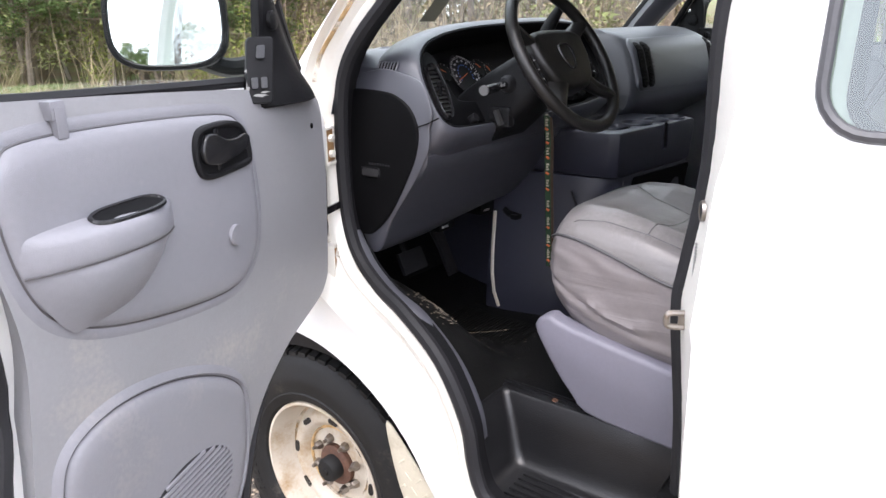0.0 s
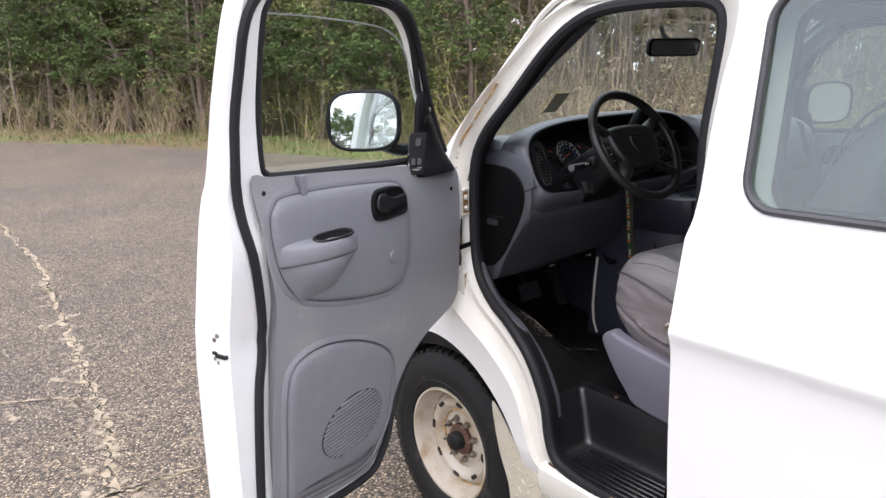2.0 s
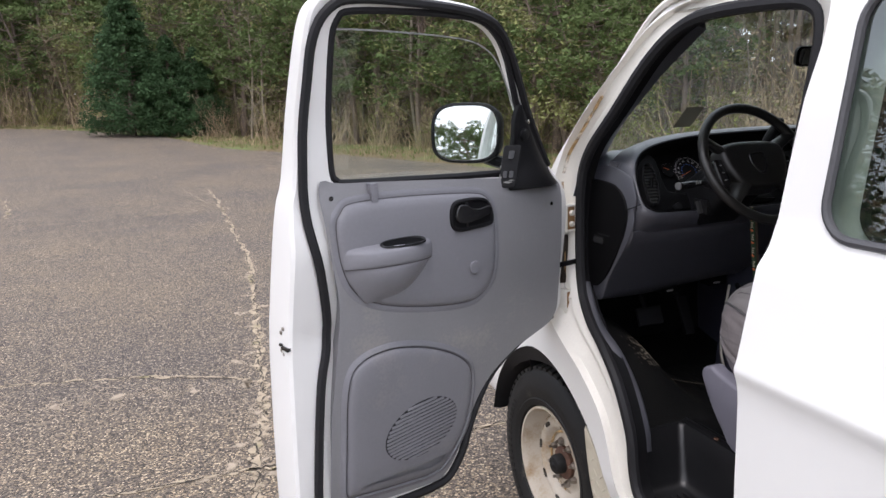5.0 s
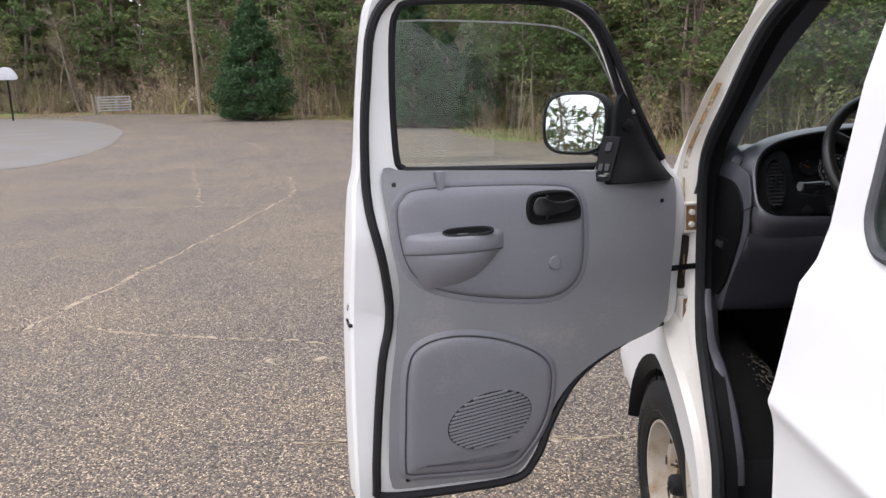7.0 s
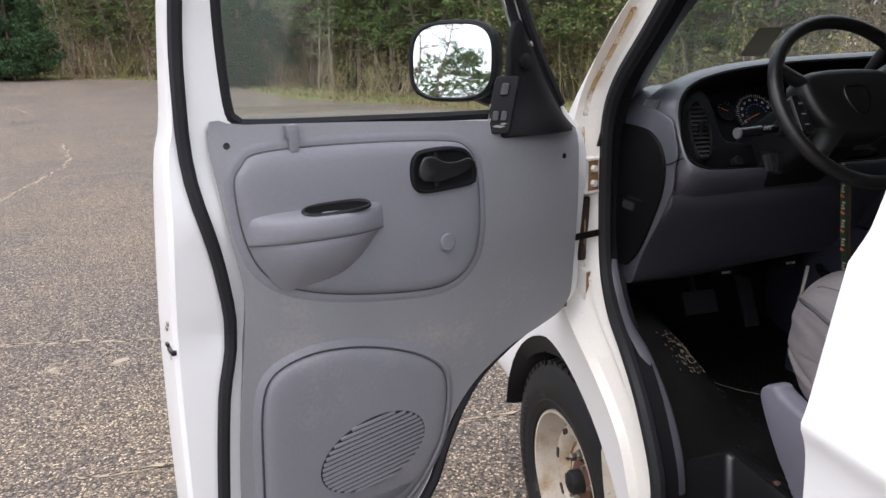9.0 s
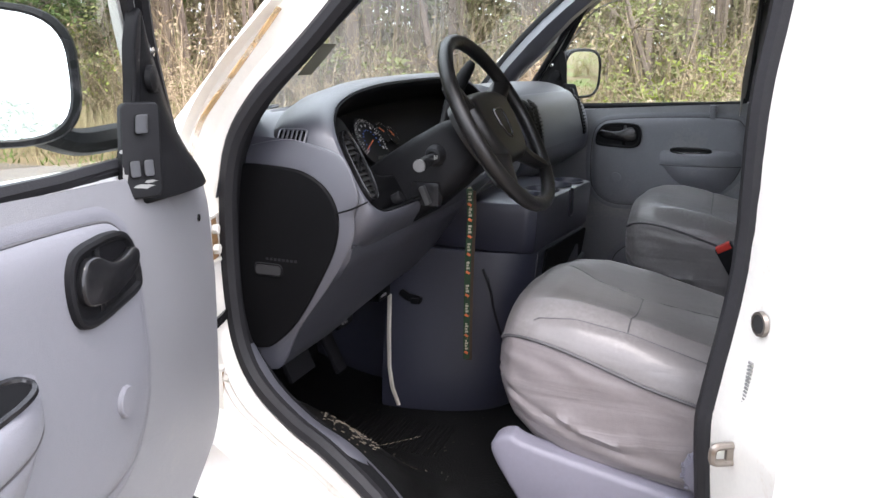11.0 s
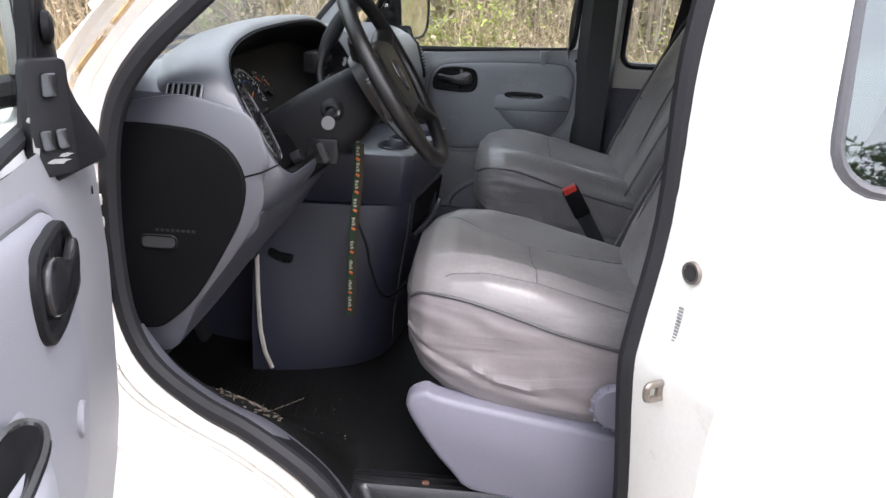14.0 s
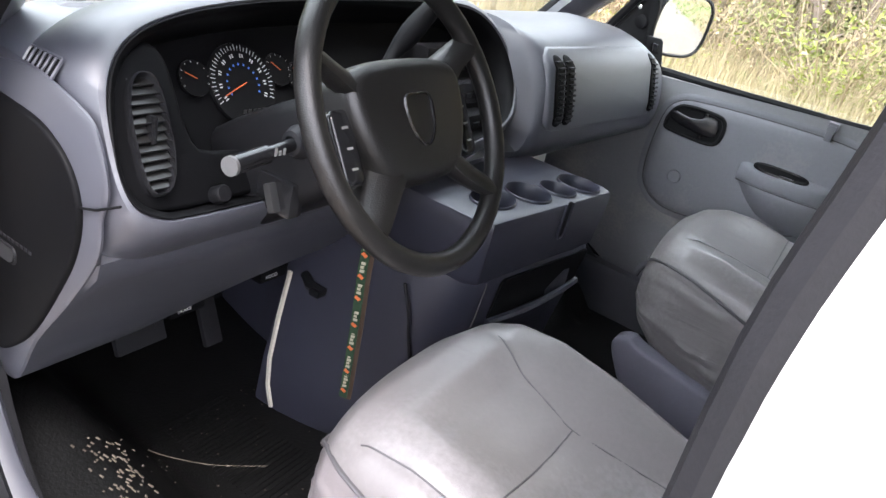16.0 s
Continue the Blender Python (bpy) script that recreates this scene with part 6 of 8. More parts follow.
COVER_LOW = [(-0.292, -0.03), (-0.288, -0.11), (-0.262, -0.22), (-0.215, -0.315), (-0.15, -0.368), (-0.06, -0.392), (0.08, -0.415), (0.20, -0.432), (0.238, -0.405), (0.245, -0.2), (0.25, 0.29), (-0.12, 0.29), (-0.13, -0.03)]
COVER_HIGH = [(-0.232, -0.03), (-0.230, -0.12), (-0.224, -0.26), (-0.205, -0.362), (-0.165, -0.412), (-0.10, -0.434), (0.06, -0.458), (0.19, -0.477), (0.228, -0.45), (0.235, -0.2), (0.25, 0.29), (-0.12, 0.29), (-0.13, -0.03)]
bm = blank()
loops = []
low_, high_ = ([Vector(p) for p in curve_pts(line[:10], 5, closed=False)] + [Vector(p) for p in line[10:]] for line in (COVER_LOW, COVER_HIGH))
for z, f, g in ((0.735, 0.0, 0.010), (0.748, 0.0, 0.0), (0.85, 0.10, 0.0), (0.98, 0.45, 0.0), (1.10, 0.85, 0.0), (1.18, 1.0, 0.0), (1.190, 1.0, 0.003), (1.192, 1.0, 0.010)):
    row = [a_.lerp(b_, f) for a_, b_ in zip(low_, high_)]
    loops.append([Vector((p.x * (1 - g), p.y + (g if p.y < -0.1 else 0), z)) for p in row])
loft(bm, loops, True, False, True)
part("cover_shell", bm, NAVY, cover, "slate-grey moulded engine cover")
CUPS = ((-0.112, -0.372, 0.052, 0.040), (-0.008, -0.395, 0.046, 0.046), (0.082, -0.420, 0.036, 0.038), (0.166, -0.432, 0.044, 0.046))
ringp = [(math.cos(q), math.sin(q)) for q in np.linspace(0, 2 * math.pi, 28, endpoint=False)]
TOP = 1.328
bm = blank()
loops = []
for z, g in ((1.196, 0.0), (1.202, 0.004), (1.30, 0.010), (TOP - 0.010, 0.010), (TOP - 0.003, 0.007), (TOP, 0.0)):
    loops.append([Vector((x, y if y > -0.2 else cover_y(x) - g + (y + 0.44) * (1 if y > -0.435 else 0), z)) for x, y in [(p[0], p[1]) for p in round_rect(-0.215 - g, -0.44, 0.222 + g, -0.10, 0.03, 6)]])
loft(bm, loops, True, True, False)
lid = sheet_fill([(p.x, p.y) for p in loops[-1]], [[(x + a_ * p[0], y + b_ * p[1]) for p in ringp] for x, y, a_, b_ in CUPS], lambda x, y: Vector((x, y, TOP)), 0.4)
tmp = bpy.data.meshes.new("tmp")
lid.to_mesh(tmp)
lid.free()
bm.from_mesh(tmp)
bpy.data.meshes.remove(tmp)
bmesh.ops.remove_doubles(bm, verts=bm.verts, dist=1e-4)
console = part("cup_console", bm, NAVY, cover, "slate-grey console tray with cup holders")
for x, y, a_, b_ in CUPS:
    bm = blank()
    rows = loft(bm, [[Vector((x + a_ * k * p[0], y + b_ * k * p[1], z)) for p in ringp] for k, z in ((1.07, TOP + 0.0005), (1.06, TOP + 0.004), (1.02, TOP + 0.0055), (0.98, TOP + 0.002), (0.95, TOP - 0.02), (0.90, TOP - 0.075))])
    bm.faces.new(rows[-1])
    part("cup_holder", bm, NAVY, console, "deep cup holder with a raised rim")
# Slot for a mug's handle in the front of the tray.
bm = blank()
slab(bm, round_rect(0.030, TOP - 0.078, 0.052, TOP + 0.004, 0.010, 4), lambda x, z, h: Vector((x, cover_y(x) - 0.0098 - h, z)), 0.0015)
slot_ = part("mug_slot", bm, BLACK, console, "narrow slot for a mug's handle")
bm = blank()
tube(bm, [Vector((x, cover_y(x) - 0.011, z)) for x, z in ((0.029, TOP), (0.029, TOP - 0.066), (0.034, TOP - 0.076), (0.041, TOP - 0.079), (0.048, TOP - 0.076), (0.053, TOP - 0.066), (0.053, TOP))], 0.0035, 6)
part("slot_rim", bm, NAVY, slot_)
# No hollow is cut; a black slab paints the shade inside the pocket.
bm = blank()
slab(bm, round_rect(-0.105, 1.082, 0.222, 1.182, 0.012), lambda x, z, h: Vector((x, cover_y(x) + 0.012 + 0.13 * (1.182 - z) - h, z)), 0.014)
pocket = part("map_pocket", bm, INK, cover, "map pocket, its shaded inside a flat black plate")
bm = blank()
tube(bm, curve_pts([(x, cover_y(x) + 0.006 - 0.010 * math.sin(math.pi * (x + 0.11) / 0.34), 1.082 + 0.05 * max(0, x - 0.02)) for x in (-0.11, -0.02, 0.06, 0.15, 0.23)], 4, closed=False), 0.008, 6)
part("pocket_lip", bm, NAVY, pocket)
bm = blank()
tube(bm, [(-0.254, -0.040, 1.055), (-0.276, -0.046, 0.95), (-0.293, -0.054, 0.86), (-0.300, -0.066, 0.80), (-0.301, -0.085, 0.752)], 0.0065, 6, flat=0.6)
part("metal_strip", bm, material("cream_strip", (0.55, 0.51, 0.43), 0.35, var=0.15, scale=30), cover, "scuffed cream metal edge strip")
bm = blank()
tube(bm, [(-0.248, -0.075, 1.062), (-0.262, -0.10, 1.056), (-0.256, -0.13, 1.050)], 0.011, 8)
box(bm, (-0.275, -0.135, 1.042), (-0.245, -0.110, 1.058), 0.005)
part("latch_handle", bm, BLACK, cover)
bm = blank()
tube(bm, [low_[22].lerp(high_[22], f).to_3d() + Vector((0, -0.0005, z)) for z, f in ((0.75, 0.0), (0.85, 0.1), (0.98, 0.45), (1.10, 0.85), (1.18, 1.0))], 0.002, 5)
part("cover_seam", bm, SEAM, cover)
# A thin dark cable sagging across the face of the cover.
bm = blank()
tube(bm, curve_pts([(-0.236, -0.300, 1.15), (-0.232, -0.322, 1.09), (-0.226, -0.330, 1.04), (-0.214, -0.348, 0.97), (-0.192, -0.366, 0.932), (-0.15, -0.388, 0.922), (-0.05, -0.416, 0.935), (0.04, -0.425, 0.97)], 4, closed=False), 0.0035, 6)
part("cable", bm, RUBBER, cover, "thin black cable across the cover")

# ---- lettering on the two release handles under the dash ----
for word, at in (("HOOD", (-0.345, -0.058, 1.074)), ("BRAKE", (-0.545, -0.050, 1.066))):
    bm = blank()
    box(bm, (at[0] - 0.012, at[1] + 0.002, at[2] - 0.010), (at[0] + 0.062, at[1] + 0.06, at[2] + 0.030), 0.006)
    grip = part(word.lower() + "_release", bm, INK, dashboard)
    cu = bpy.data.curves.new("lettering", "FONT")
    cu.body, cu.size, cu.extrude = word, 0.010, 0.0003
    cu.materials.append(PRINT)
    letters = new("lettering", cu)
    letters.parent = dashboard
    letters.matrix_world = Matrix.Translation(at) @ Matrix.Rotation(radians(80), 4, "X")

# ---- pedals ----
for x, z, w, h, nm in ((-0.50, 0.93, 0.055, 0.035, "brake_pedal"), (-0.33, 0.91, 0.022, 0.075, "accelerator_pedal"), (-0.72, 0.90, 0.03, 0.025, "parking_brake_pedal")):
    bm = blank()
    box(bm, (x - w, 0.10, z - h), (x + w, 0.115, z + h), 0.005, Matrix.Translation((x, 0.1, z)) @ Matrix.Rotation(radians(-25), 4, "X") @ Matrix.Translation((-x, -0.1, -z)))
    tube(bm, [(x, 0.12, z), (x, 0.20, z + 0.12), (x, 0.24, z + 0.25)], 0.010, 6)
    part(nm, bm, RUBBER, van)


# ---- seats ----
def seat(at, name, mirrored):
    """A bucket seat; x across, y towards the nose, z from the floor up."""
    root = empty(name, at)
    root.parent = van
    # cushion: rows from the front edge to the back
    n = 180
    table = ((0.012, 0.10, 0.40, 0.30, 2.2), (0.0, 0.19, 0.445, 0.255, 2.6), (-0.03, 0.232, 0.472, 0.215, 3.2), (-0.08, 0.250, 0.487, 0.18, 3.8), (-0.15, 0.258, 0.487, 0.155, 4.2), (-0.25, 0.262, 0.468, 0.14, 4.4), (-0.35, 0.262, 0.440, 0.135, 4.4), (-0.45, 0.258, 0.415, 0.135, 4.2), (-0.54, 0.245, 0.40, 0.14, 3.6), (-0.57, 0.20, 0.38, 0.18, 3.0))
    rev = table[::-1]

    def skin(y, q, out=0.0):
        half, top, low, sq = (interp([(r[0], r[k]) for r in rev], y) for k in (1, 2, 3, 4))
        mid, hh = (top + low) / 2, (top - low) / 2
        c_, s_ = math.cos(q), math.sin(q)
        x = (half + out) * math.copysign(abs(c_) ** (2 / sq), c_)
        z = mid + (hh + out) * math.copysign(abs(s_) ** (2 / sq), s_)
        if s_ > 0.2:
            z -= 0.040 * (1 - min(1, abs(x - 0.02) / half / 0.70) ** 2) * min(1, max(0.0, (0.0 - y) / 0.14))
            z -= seam_dip(x, y)
        z_ = (z - low) / (top - low)
        if abs(c_) > 0.25 and z_ < 0.78:
            sag = math.sin(math.pi * min(1, max(0, z_ * 1.28)))
            ph = 19 * z_ + 7.5 * y + 1.6 * math.sin(9 * y + 2.0 * c_) + 0.8 * math.sin(23 * y)
            x += math.copysign((0.013 * (abs(math.sin(ph / 2)) ** 0.75 - 0.62) + 0.003 * math.sin(41 * z_ - 17 * y)) * sag, x)
        return Vector((x, y, z))

    def right_seam(y):
        return interp([(-0.5, 0.13), (-0.36, 0.095), (-0.246, 0.065), (-0.15, 0.09), (-0.07, 0.135)], y)

    def seam_dip(x, y):
        """The upholstery is drawn in along its seams."""
        if y > -0.06:
            return 0.0
        near = lambda d: math.exp(-(d / 0.013) ** 2)
        dip = near(x - right_seam(y)) + near(x + 0.212)
        if -0.212 < x < right_seam(y):
            dip += near(y + 0.246)
        return 0.0042 * min(1.0, dip)

    def flank_at(y, z, out=0.003):
        """The cushion's left side at a height."""
        half, top, low, sq = (interp([(r[0], r[k]) for r in rev], y) for k in (1, 2, 3, 4))
        f = min(0.999, abs((z - (top + low) / 2) / ((top - low) / 2)))
        return (half + out) * (1 - f ** sq) ** (1 / sq)
    bm = blank()
    ys_ = [0.012, 0.010, 0.005, 0.0, -0.008] + [-0.015 - 0.0105 * k for k in range(52)] + [-0.567, -0.57]
    loft(bm, [[skin(y, 2 * math.pi * k / n) for k in range(n)] for y in ys_], True, True, True)
    cushion = part("cushion", bm, LEATHER, root, "creased grey leather seat cushion")
    bm = blank()
    side_ = [(-0.54, 0.305), (-0.40, 0.342), (-0.30, 0.366), (-0.247, 0.382), (-0.18, 0.402), (-0.115, 0.417), (-0.06, 0.420), (-0.02, 0.410), (0.0, 0.395)]
    pipe = [Vector((-flank_at(y, z), y, z)) for y, z in side_] + [Vector((-0.06, 0.0135, 0.376)), Vector((0.06, 0.0135, 0.376))] + [Vector((flank_at(y, z), y, z)) for y, z in side_[::-1]]
    tube(bm, curve_pts(pipe, 5, closed=False), 0.0036, 6)
    part("piping", bm, SEAM, cushion)
    # the skirt below the piping is a paler, looser leather
    hem = sorted((v.y, v.z) for v in pipe[:9])
    cushion.data.materials.append(LEATHER_SIDE)
    for f_ in cushion.data.polygons:
        if f_.center.z < interp(hem, f_.center.y) and name == "driver_seat":
            f_.material_index = 1
    def on_top(x, y):
        half, top, low, sq = (interp([(r[0], r[k]) for r in rev], y) for k in (1, 2, 3, 4))
        mid, hh = (top + low) / 2, (top - low) / 2
        z = mid + hh * (1 - min(0.999, abs(x) / half) ** sq) ** (1 / sq)
        z -= 0.040 * (1 - min(1, abs(x - 0.02) / half / 0.70) ** 2) * min(1, max(0.0, (0.0 - y) / 0.14)) + seam_dip(x, y)
        return Vector((x, y, z + 0.0004))
    for line in ([(-0.212, -0.07), (-0.212, -0.2), (-0.212, -0.35), (-0.212, -0.5)], [(right_seam(y), y) for y in (-0.07, -0.11, -0.15, -0.2, -0.246, -0.3, -0.36, -0.43, -0.5)], [(-0.212, -0.246), (-0.1, -0.246), (0.0, -0.246), (0.065, -0.246)]):
        bm = blank()
        tube(bm, [on_top(p.x, p.y) for p in curve_pts(line, 8, closed=False)], 0.0014, 5)
        part("seam", bm, SEAM, cushion)
    n = 40
    # backrest leaning back, with an integral head cushion
    bm = blank()
    loops = []
    for h, half, deep, sq in ((0.30, 0.20, 0.06, 3), (0.34, 0.245, 0.085, 4), (0.45, 0.258, 0.095, 4.4), (0.62, 0.262, 0.095, 4.4), (0.80, 0.255, 0.085, 4.2), (0.90, 0.235, 0.075, 3.8), (0.945, 0.18, 0.062, 3.2), (0.965, 0.145, 0.055, 3), (1.05, 0.140, 0.055, 3.2), (1.12, 0.125, 0.05, 3), (1.15, 0.08, 0.03, 2.4)):
        yc = -0.52 - (h - 0.30) * 0.42
        row = []
        for k in range(n):
            q = 2 * math.pi * k / n
            c_, s_ = math.cos(q), math.sin(q)
            x = half * math.copysign(abs(c_) ** (2 / sq), c_)
            y = yc + deep * math.copysign(abs(s_) ** (2 / sq), s_)
            if s_ > 0.2 and h < 0.92:
                y -= 0.022 * (1 - min(1, abs(x) / half / 0.62) ** 2)
            row.append(Vector((x, y, h)))
        loops.append(row)
    loft(bm, loops, True, True, True)
    back = part("backrest", bm, LEATHER, root, "grey leather backrest")
    for sg in (-1, 1):
        bm = blank()
        tube(bm, curve_pts([(sg * 0.165, -0.475, 0.36), (sg * 0.168, -0.52, 0.52), (sg * 0.165, -0.60, 0.72), (sg * 0.145, -0.68, 0.90)], 5, closed=False), 0.0032, 5)
        part("seam", bm, SEAM, back)
        bm = blank()
        tube(bm, curve_pts([(sg * 0.252, -0.47, 0.36), (sg * 0.262, -0.535, 0.52), (sg * 0.262, -0.625, 0.72), (sg * 0.235, -0.705, 0.90), (sg * 0.16, -0.745, 0.96)], 5, closed=False), 0.0045, 6)
        part("piping", bm, SEAM, back)
    bm = blank()
    tube(bm, curve_pts([(-0.165, -0.56, 0.62), (-0.08, -0.578, 0.61), (0.08, -0.578, 0.61), (0.165, -0.56, 0.62)], 5, closed=False), 0.0032, 5)
    part("seam", bm, SEAM, back)
    # plastic pedestal
    bm = blank()
    for sg in (-1, 1):
        prof = [(-0.008, 0.205), (-0.045, 0.232), (-0.10, 0.215), (-0.40, 0.165), (-0.55, 0.150), (-0.56, 0.0), (-0.19, 0.0), (-0.10, 0.055), (-0.03, 0.15)]
        slab(bm, [tuple(p) for p in curve_pts(prof, 4)], lambda y, z, h: Vector((sg * (0.235 + h), y, z)), 0.045, 0.012)
    box(bm, (-0.235, -0.56, 0.0), (0.235, -0.14, 0.15), 0.02)
    part("seat_base", bm, PURPLE_LIGHT, root, "slate plastic seat base")
    if mirrored:
        for ob in list(root.children) + [c for o in root.children for c in o.children]:
            for v in ob.data.vertices:
                v.co.x = -v.co.x
            ob.data.flip_normals()
    return root


seat(Matrix.Translation((-0.475, -0.478, 0.748)), "driver_seat", False)
seat(Matrix.Translation((0.535, -0.595, 0.772)), "passenger_seat", True)

# Recliner knob low on the driver's seat back.
bm = blank()
AXIS_M = Matrix.Translation((-0.282, -0.410, 0.237)) @ Matrix.Rotation(radians(-90), 4, "Y")
lathe(bm, [(0.046, 0.0), (0.047, 0.006), (0.044, 0.016), (0.040, 0.020), (0.0, 0.021)], AXIS_M, 28)
knob_ = part("recliner_knob", bm, PURPLE_LIGHT, bpy.data.objects["driver_seat"], "ribbed mauve recliner knob")
for k in range(14):
    bm = blank()
    box(bm, (0.040, -0.0025, 0.004), (0.0495, 0.0025, 0.017), 0.001, AXIS_M @ Matrix.Rotation(2 * math.pi * k / 14, 4, "Z"), 1)
    part("knob_rib", bm, PURPLE_LIGHT, knob_)

# ---- lanyard on the ignition key ----
lanyard = tagged(empty("lanyard"), "long camouflage-coloured key lanyard hanging from the ignition", "lanyard")
line = curve_pts([(-0.455, -0.335, 1.40), (-0.44, -0.332, 1.33), (-0.42, -0.322, 1.24), (-0.395, -0.312, 1.14), (-0.378, -0.306, 1.03), (-0.370, -0.304, 0.952)], 8, closed=False)
ACROSS, OUT = Vector((0.42, -0.907, 0)), Vector((-0.907, -0.42, 0))


def webbing(points, half):
    """A flat strap facing the driver's door."""
    bm = blank()
    loft(bm, [[p - ACROSS * half, p + ACROSS * half, p + ACROSS * half - OUT * 0.002, p - ACROSS * half - OUT * 0.002] for p in points], True, True, True)
    return bm


part("strap", webbing(line, 0.0075), GREEN, lanyard)
part("strap", webbing([p + ACROSS * 0.0075 - OUT * 0.004 + Vector((0, 0, -0.005)) for p in line], 0.0075), material("brown_webbing", (0.05, 0.03, 0.018), 0.85), lanyard)
TAPE = Matrix(((ACROSS.x, -OUT.x, 0, 0), (ACROSS.y, -OUT.y, 0, 0), (0, 0, 1, 0), (0, 0, 0, 1)))
for k in range(9):
    p = line[min(2 + int(k * 4.2), len(line) - 1)] + OUT * 0.0006
    bm = blank()
    for j, (z0, z1) in enumerate(((-0.016, -0.011), (-0.009, -0.004), (-0.002, 0.003), (0.005, 0.009), (0.011, 0.016))):
        box(bm, (-0.0035, -0.0006, z0), (0.002 if j % 2 else 0.0040, 0.0, z1), 0, Matrix.Translation(p) @ TAPE)
    part("lettering_bars", bm, CREAM, lanyard)
    bm = blank()
    box(bm, (-0.0050, -0.0006, -0.0028), (0.0050, 0.0, 0.0028), 0, Matrix.Translation(p + Vector((0, 0, -0.024))) @ TAPE @ Matrix.Rotation(0.6, 4, "Y"))
    part("logo_shape", bm, ORANGE, lanyard)

# ---- belts, buckle and the cabin mirror ----
buckle = empty("seat_buckle", Matrix.Translation((0.005, -0.004, -0.003)))
buckle.parent = van
bm = blank()
BUCKLE_AT = Matrix.Translation((0.249, -0.893, 1.135)) @ Matrix.Rotation(radians(-32), 4, "X")
box(bm, (-0.009, -0.022, -0.26), (0.009, 0.022, -0.05), 0.006, BUCKLE_AT)
part("buckle_stem", bm, WEB, buckle)
bm = blank()
box(bm, (-0.013, -0.026, -0.075), (0.013, 0.026, 0.026), 0.006, BUCKLE_AT)
part("buckle_case", bm, BLACK, buckle)
bm = blank()
box(bm, (-0.0145, -0.020, 0.010), (0.0145, 0.022, 0.0285), 0.003, BUCKLE_AT)
part("release_button", bm, RED, buckle, "red release button")
belt = empty("seat_belt")
belt.parent = van
bm = blank()
loft(bm, [[Vector((x, y - 0.024, z)), Vector((x, y + 0.024, z)), Vector((x + 0.002, y + 0.024, z)), Vector((x + 0.002, y - 0.024, z))] for x, y, z in ((0.80, -1.33, 1.92), (0.80, -1.318, 1.83), (0.795, -1.295, 1.68), (0.785, -1.265, 1.52), (0.77, -1.22, 1.2), (0.76, -1.2, 0.85))], True, True, True)
part("webbing", bm, WEB, belt, "black shoulder belt")
bm = blank()
GUIDE = Matrix.Translation((0.782, -1.302, 1.822)) @ Matrix.Rotation(radians(-12), 4, "X")
slab(bm, [tuple(p) for p in curve_pts([(-0.040, -0.020), (-0.046, -0.004), (-0.020, 0.018), (-0.012, 0.050), (0.012, 0.050), (0.020, 0.018), (0.046, -0.004), (0.040, -0.020), (0.0, -0.024)], 3)], lambda a, b, h: GUIDE @ Vector((-h, a, b)), 0.012, 0.004)
part("belt_guide", bm, BLACK, belt)
cabin_mirror = empty("cabin_mirror")
cabin_mirror.parent = van
MM = Matrix.Translation((0.0, -0.185, 1.878)) @ Matrix.Rotation(radians(-14), 4, "Z") @ Matrix.Rotation(radians(8), 4, "X")
bm = blank()
slab(bm, round_rect(-0.125, -0.034, 0.125, 0.034, 0.02), lambda a, b, h: MM @ Vector((a, h, b)), 0.022, 0.010)
part("mirror_case", bm, BLACK, cabin_mirror)
bm = blank()
slab(bm, round_rect(-0.116, -0.027, 0.116, 0.027, 0.016), lambda a, b, h: MM @ Vector((a, -0.001 - h, b)), 0.002)
part("mirror_glass", bm, MIRROR, cabin_mirror)
bm = blank()
tube(bm, [(0.0, -0.165, 1.90), (0.0, -0.13, 1.93), (0.0, -0.12, 1.96)], 0.009, 8)
part("mirror_stem", bm, BLACK, cabin_mirror)
# Joint between the upper and lower dash.
bm = blank()
tube(bm, [(-0.8385, -0.20, 1.405), (-0.8385, -0.241, 1.418), (-0.834, -0.257, 1.426), (-0.828, -0.269, 1.432)], 0.0016, 5)
part("dash_joint", bm, INK, dashboard)
# Pale marks paint lit ribs and wear on the mat, with a scraped line.
rm = random.Random(11)
bm = blank()
for k in range(150):
    row, col = k % 10, k // 10
    x, y = -0.772 + 0.0085 * row + rm.gauss(0, 0.002), -0.110 - 0.0085 * col + rm.gauss(0, 0.0015)
    if rm.random() < 0.22 + 0.07 * abs(row - 4) + 0.04 * abs(col - 9):
        continue
    L = rm.uniform(0.0015, 0.0050)
    slope = (floor_z(x, y + 0.01) - floor_z(x, y - 0.01)) / 0.02
    box(bm, (-0.0012, -L, 0.0), (0.0012, L, 0.0012), 0, Matrix.Translation((x, y, floor_z(x, y) + 0.001)) @ Matrix.Rotation(math.atan(slope), 4, "X") @ Matrix.Rotation(0.35 + rm.gauss(0, 0.12), 4, "Z"))
tagged(part("worn_print", bm, WORN_AND_LIT, van), kind="stuff")
bm = blank()
for k in range(70):
    x, y = rm.uniform(-0.70, -0.25), rm.uniform(-0.34, 0.02)
    L = rm.uniform(0.0006, 0.0022)
    box(bm, (-L, -L * 0.7, 0.0), (L, L * 0.7, 0.001), 0, Matrix.Translation((x, y, floor_z(x, y) + 0.0015)) @ Matrix.Rotation(rm.uniform(0, 3), 4, "Z"))
tagged(part("grit", bm, WORN_AND_LIT, van), kind="stuff")
bm = blank()
tube(bm, [Vector((x, y, floor_z(x, y) + 0.002)) for x, y in curve_pts([(-0.56, -0.02), (-0.50, -0.12), (-0.42, -0.20)], 5, closed=False)], 0.0013, 4)
part("mat_scrape", bm, WORN_AND_LIT, van)
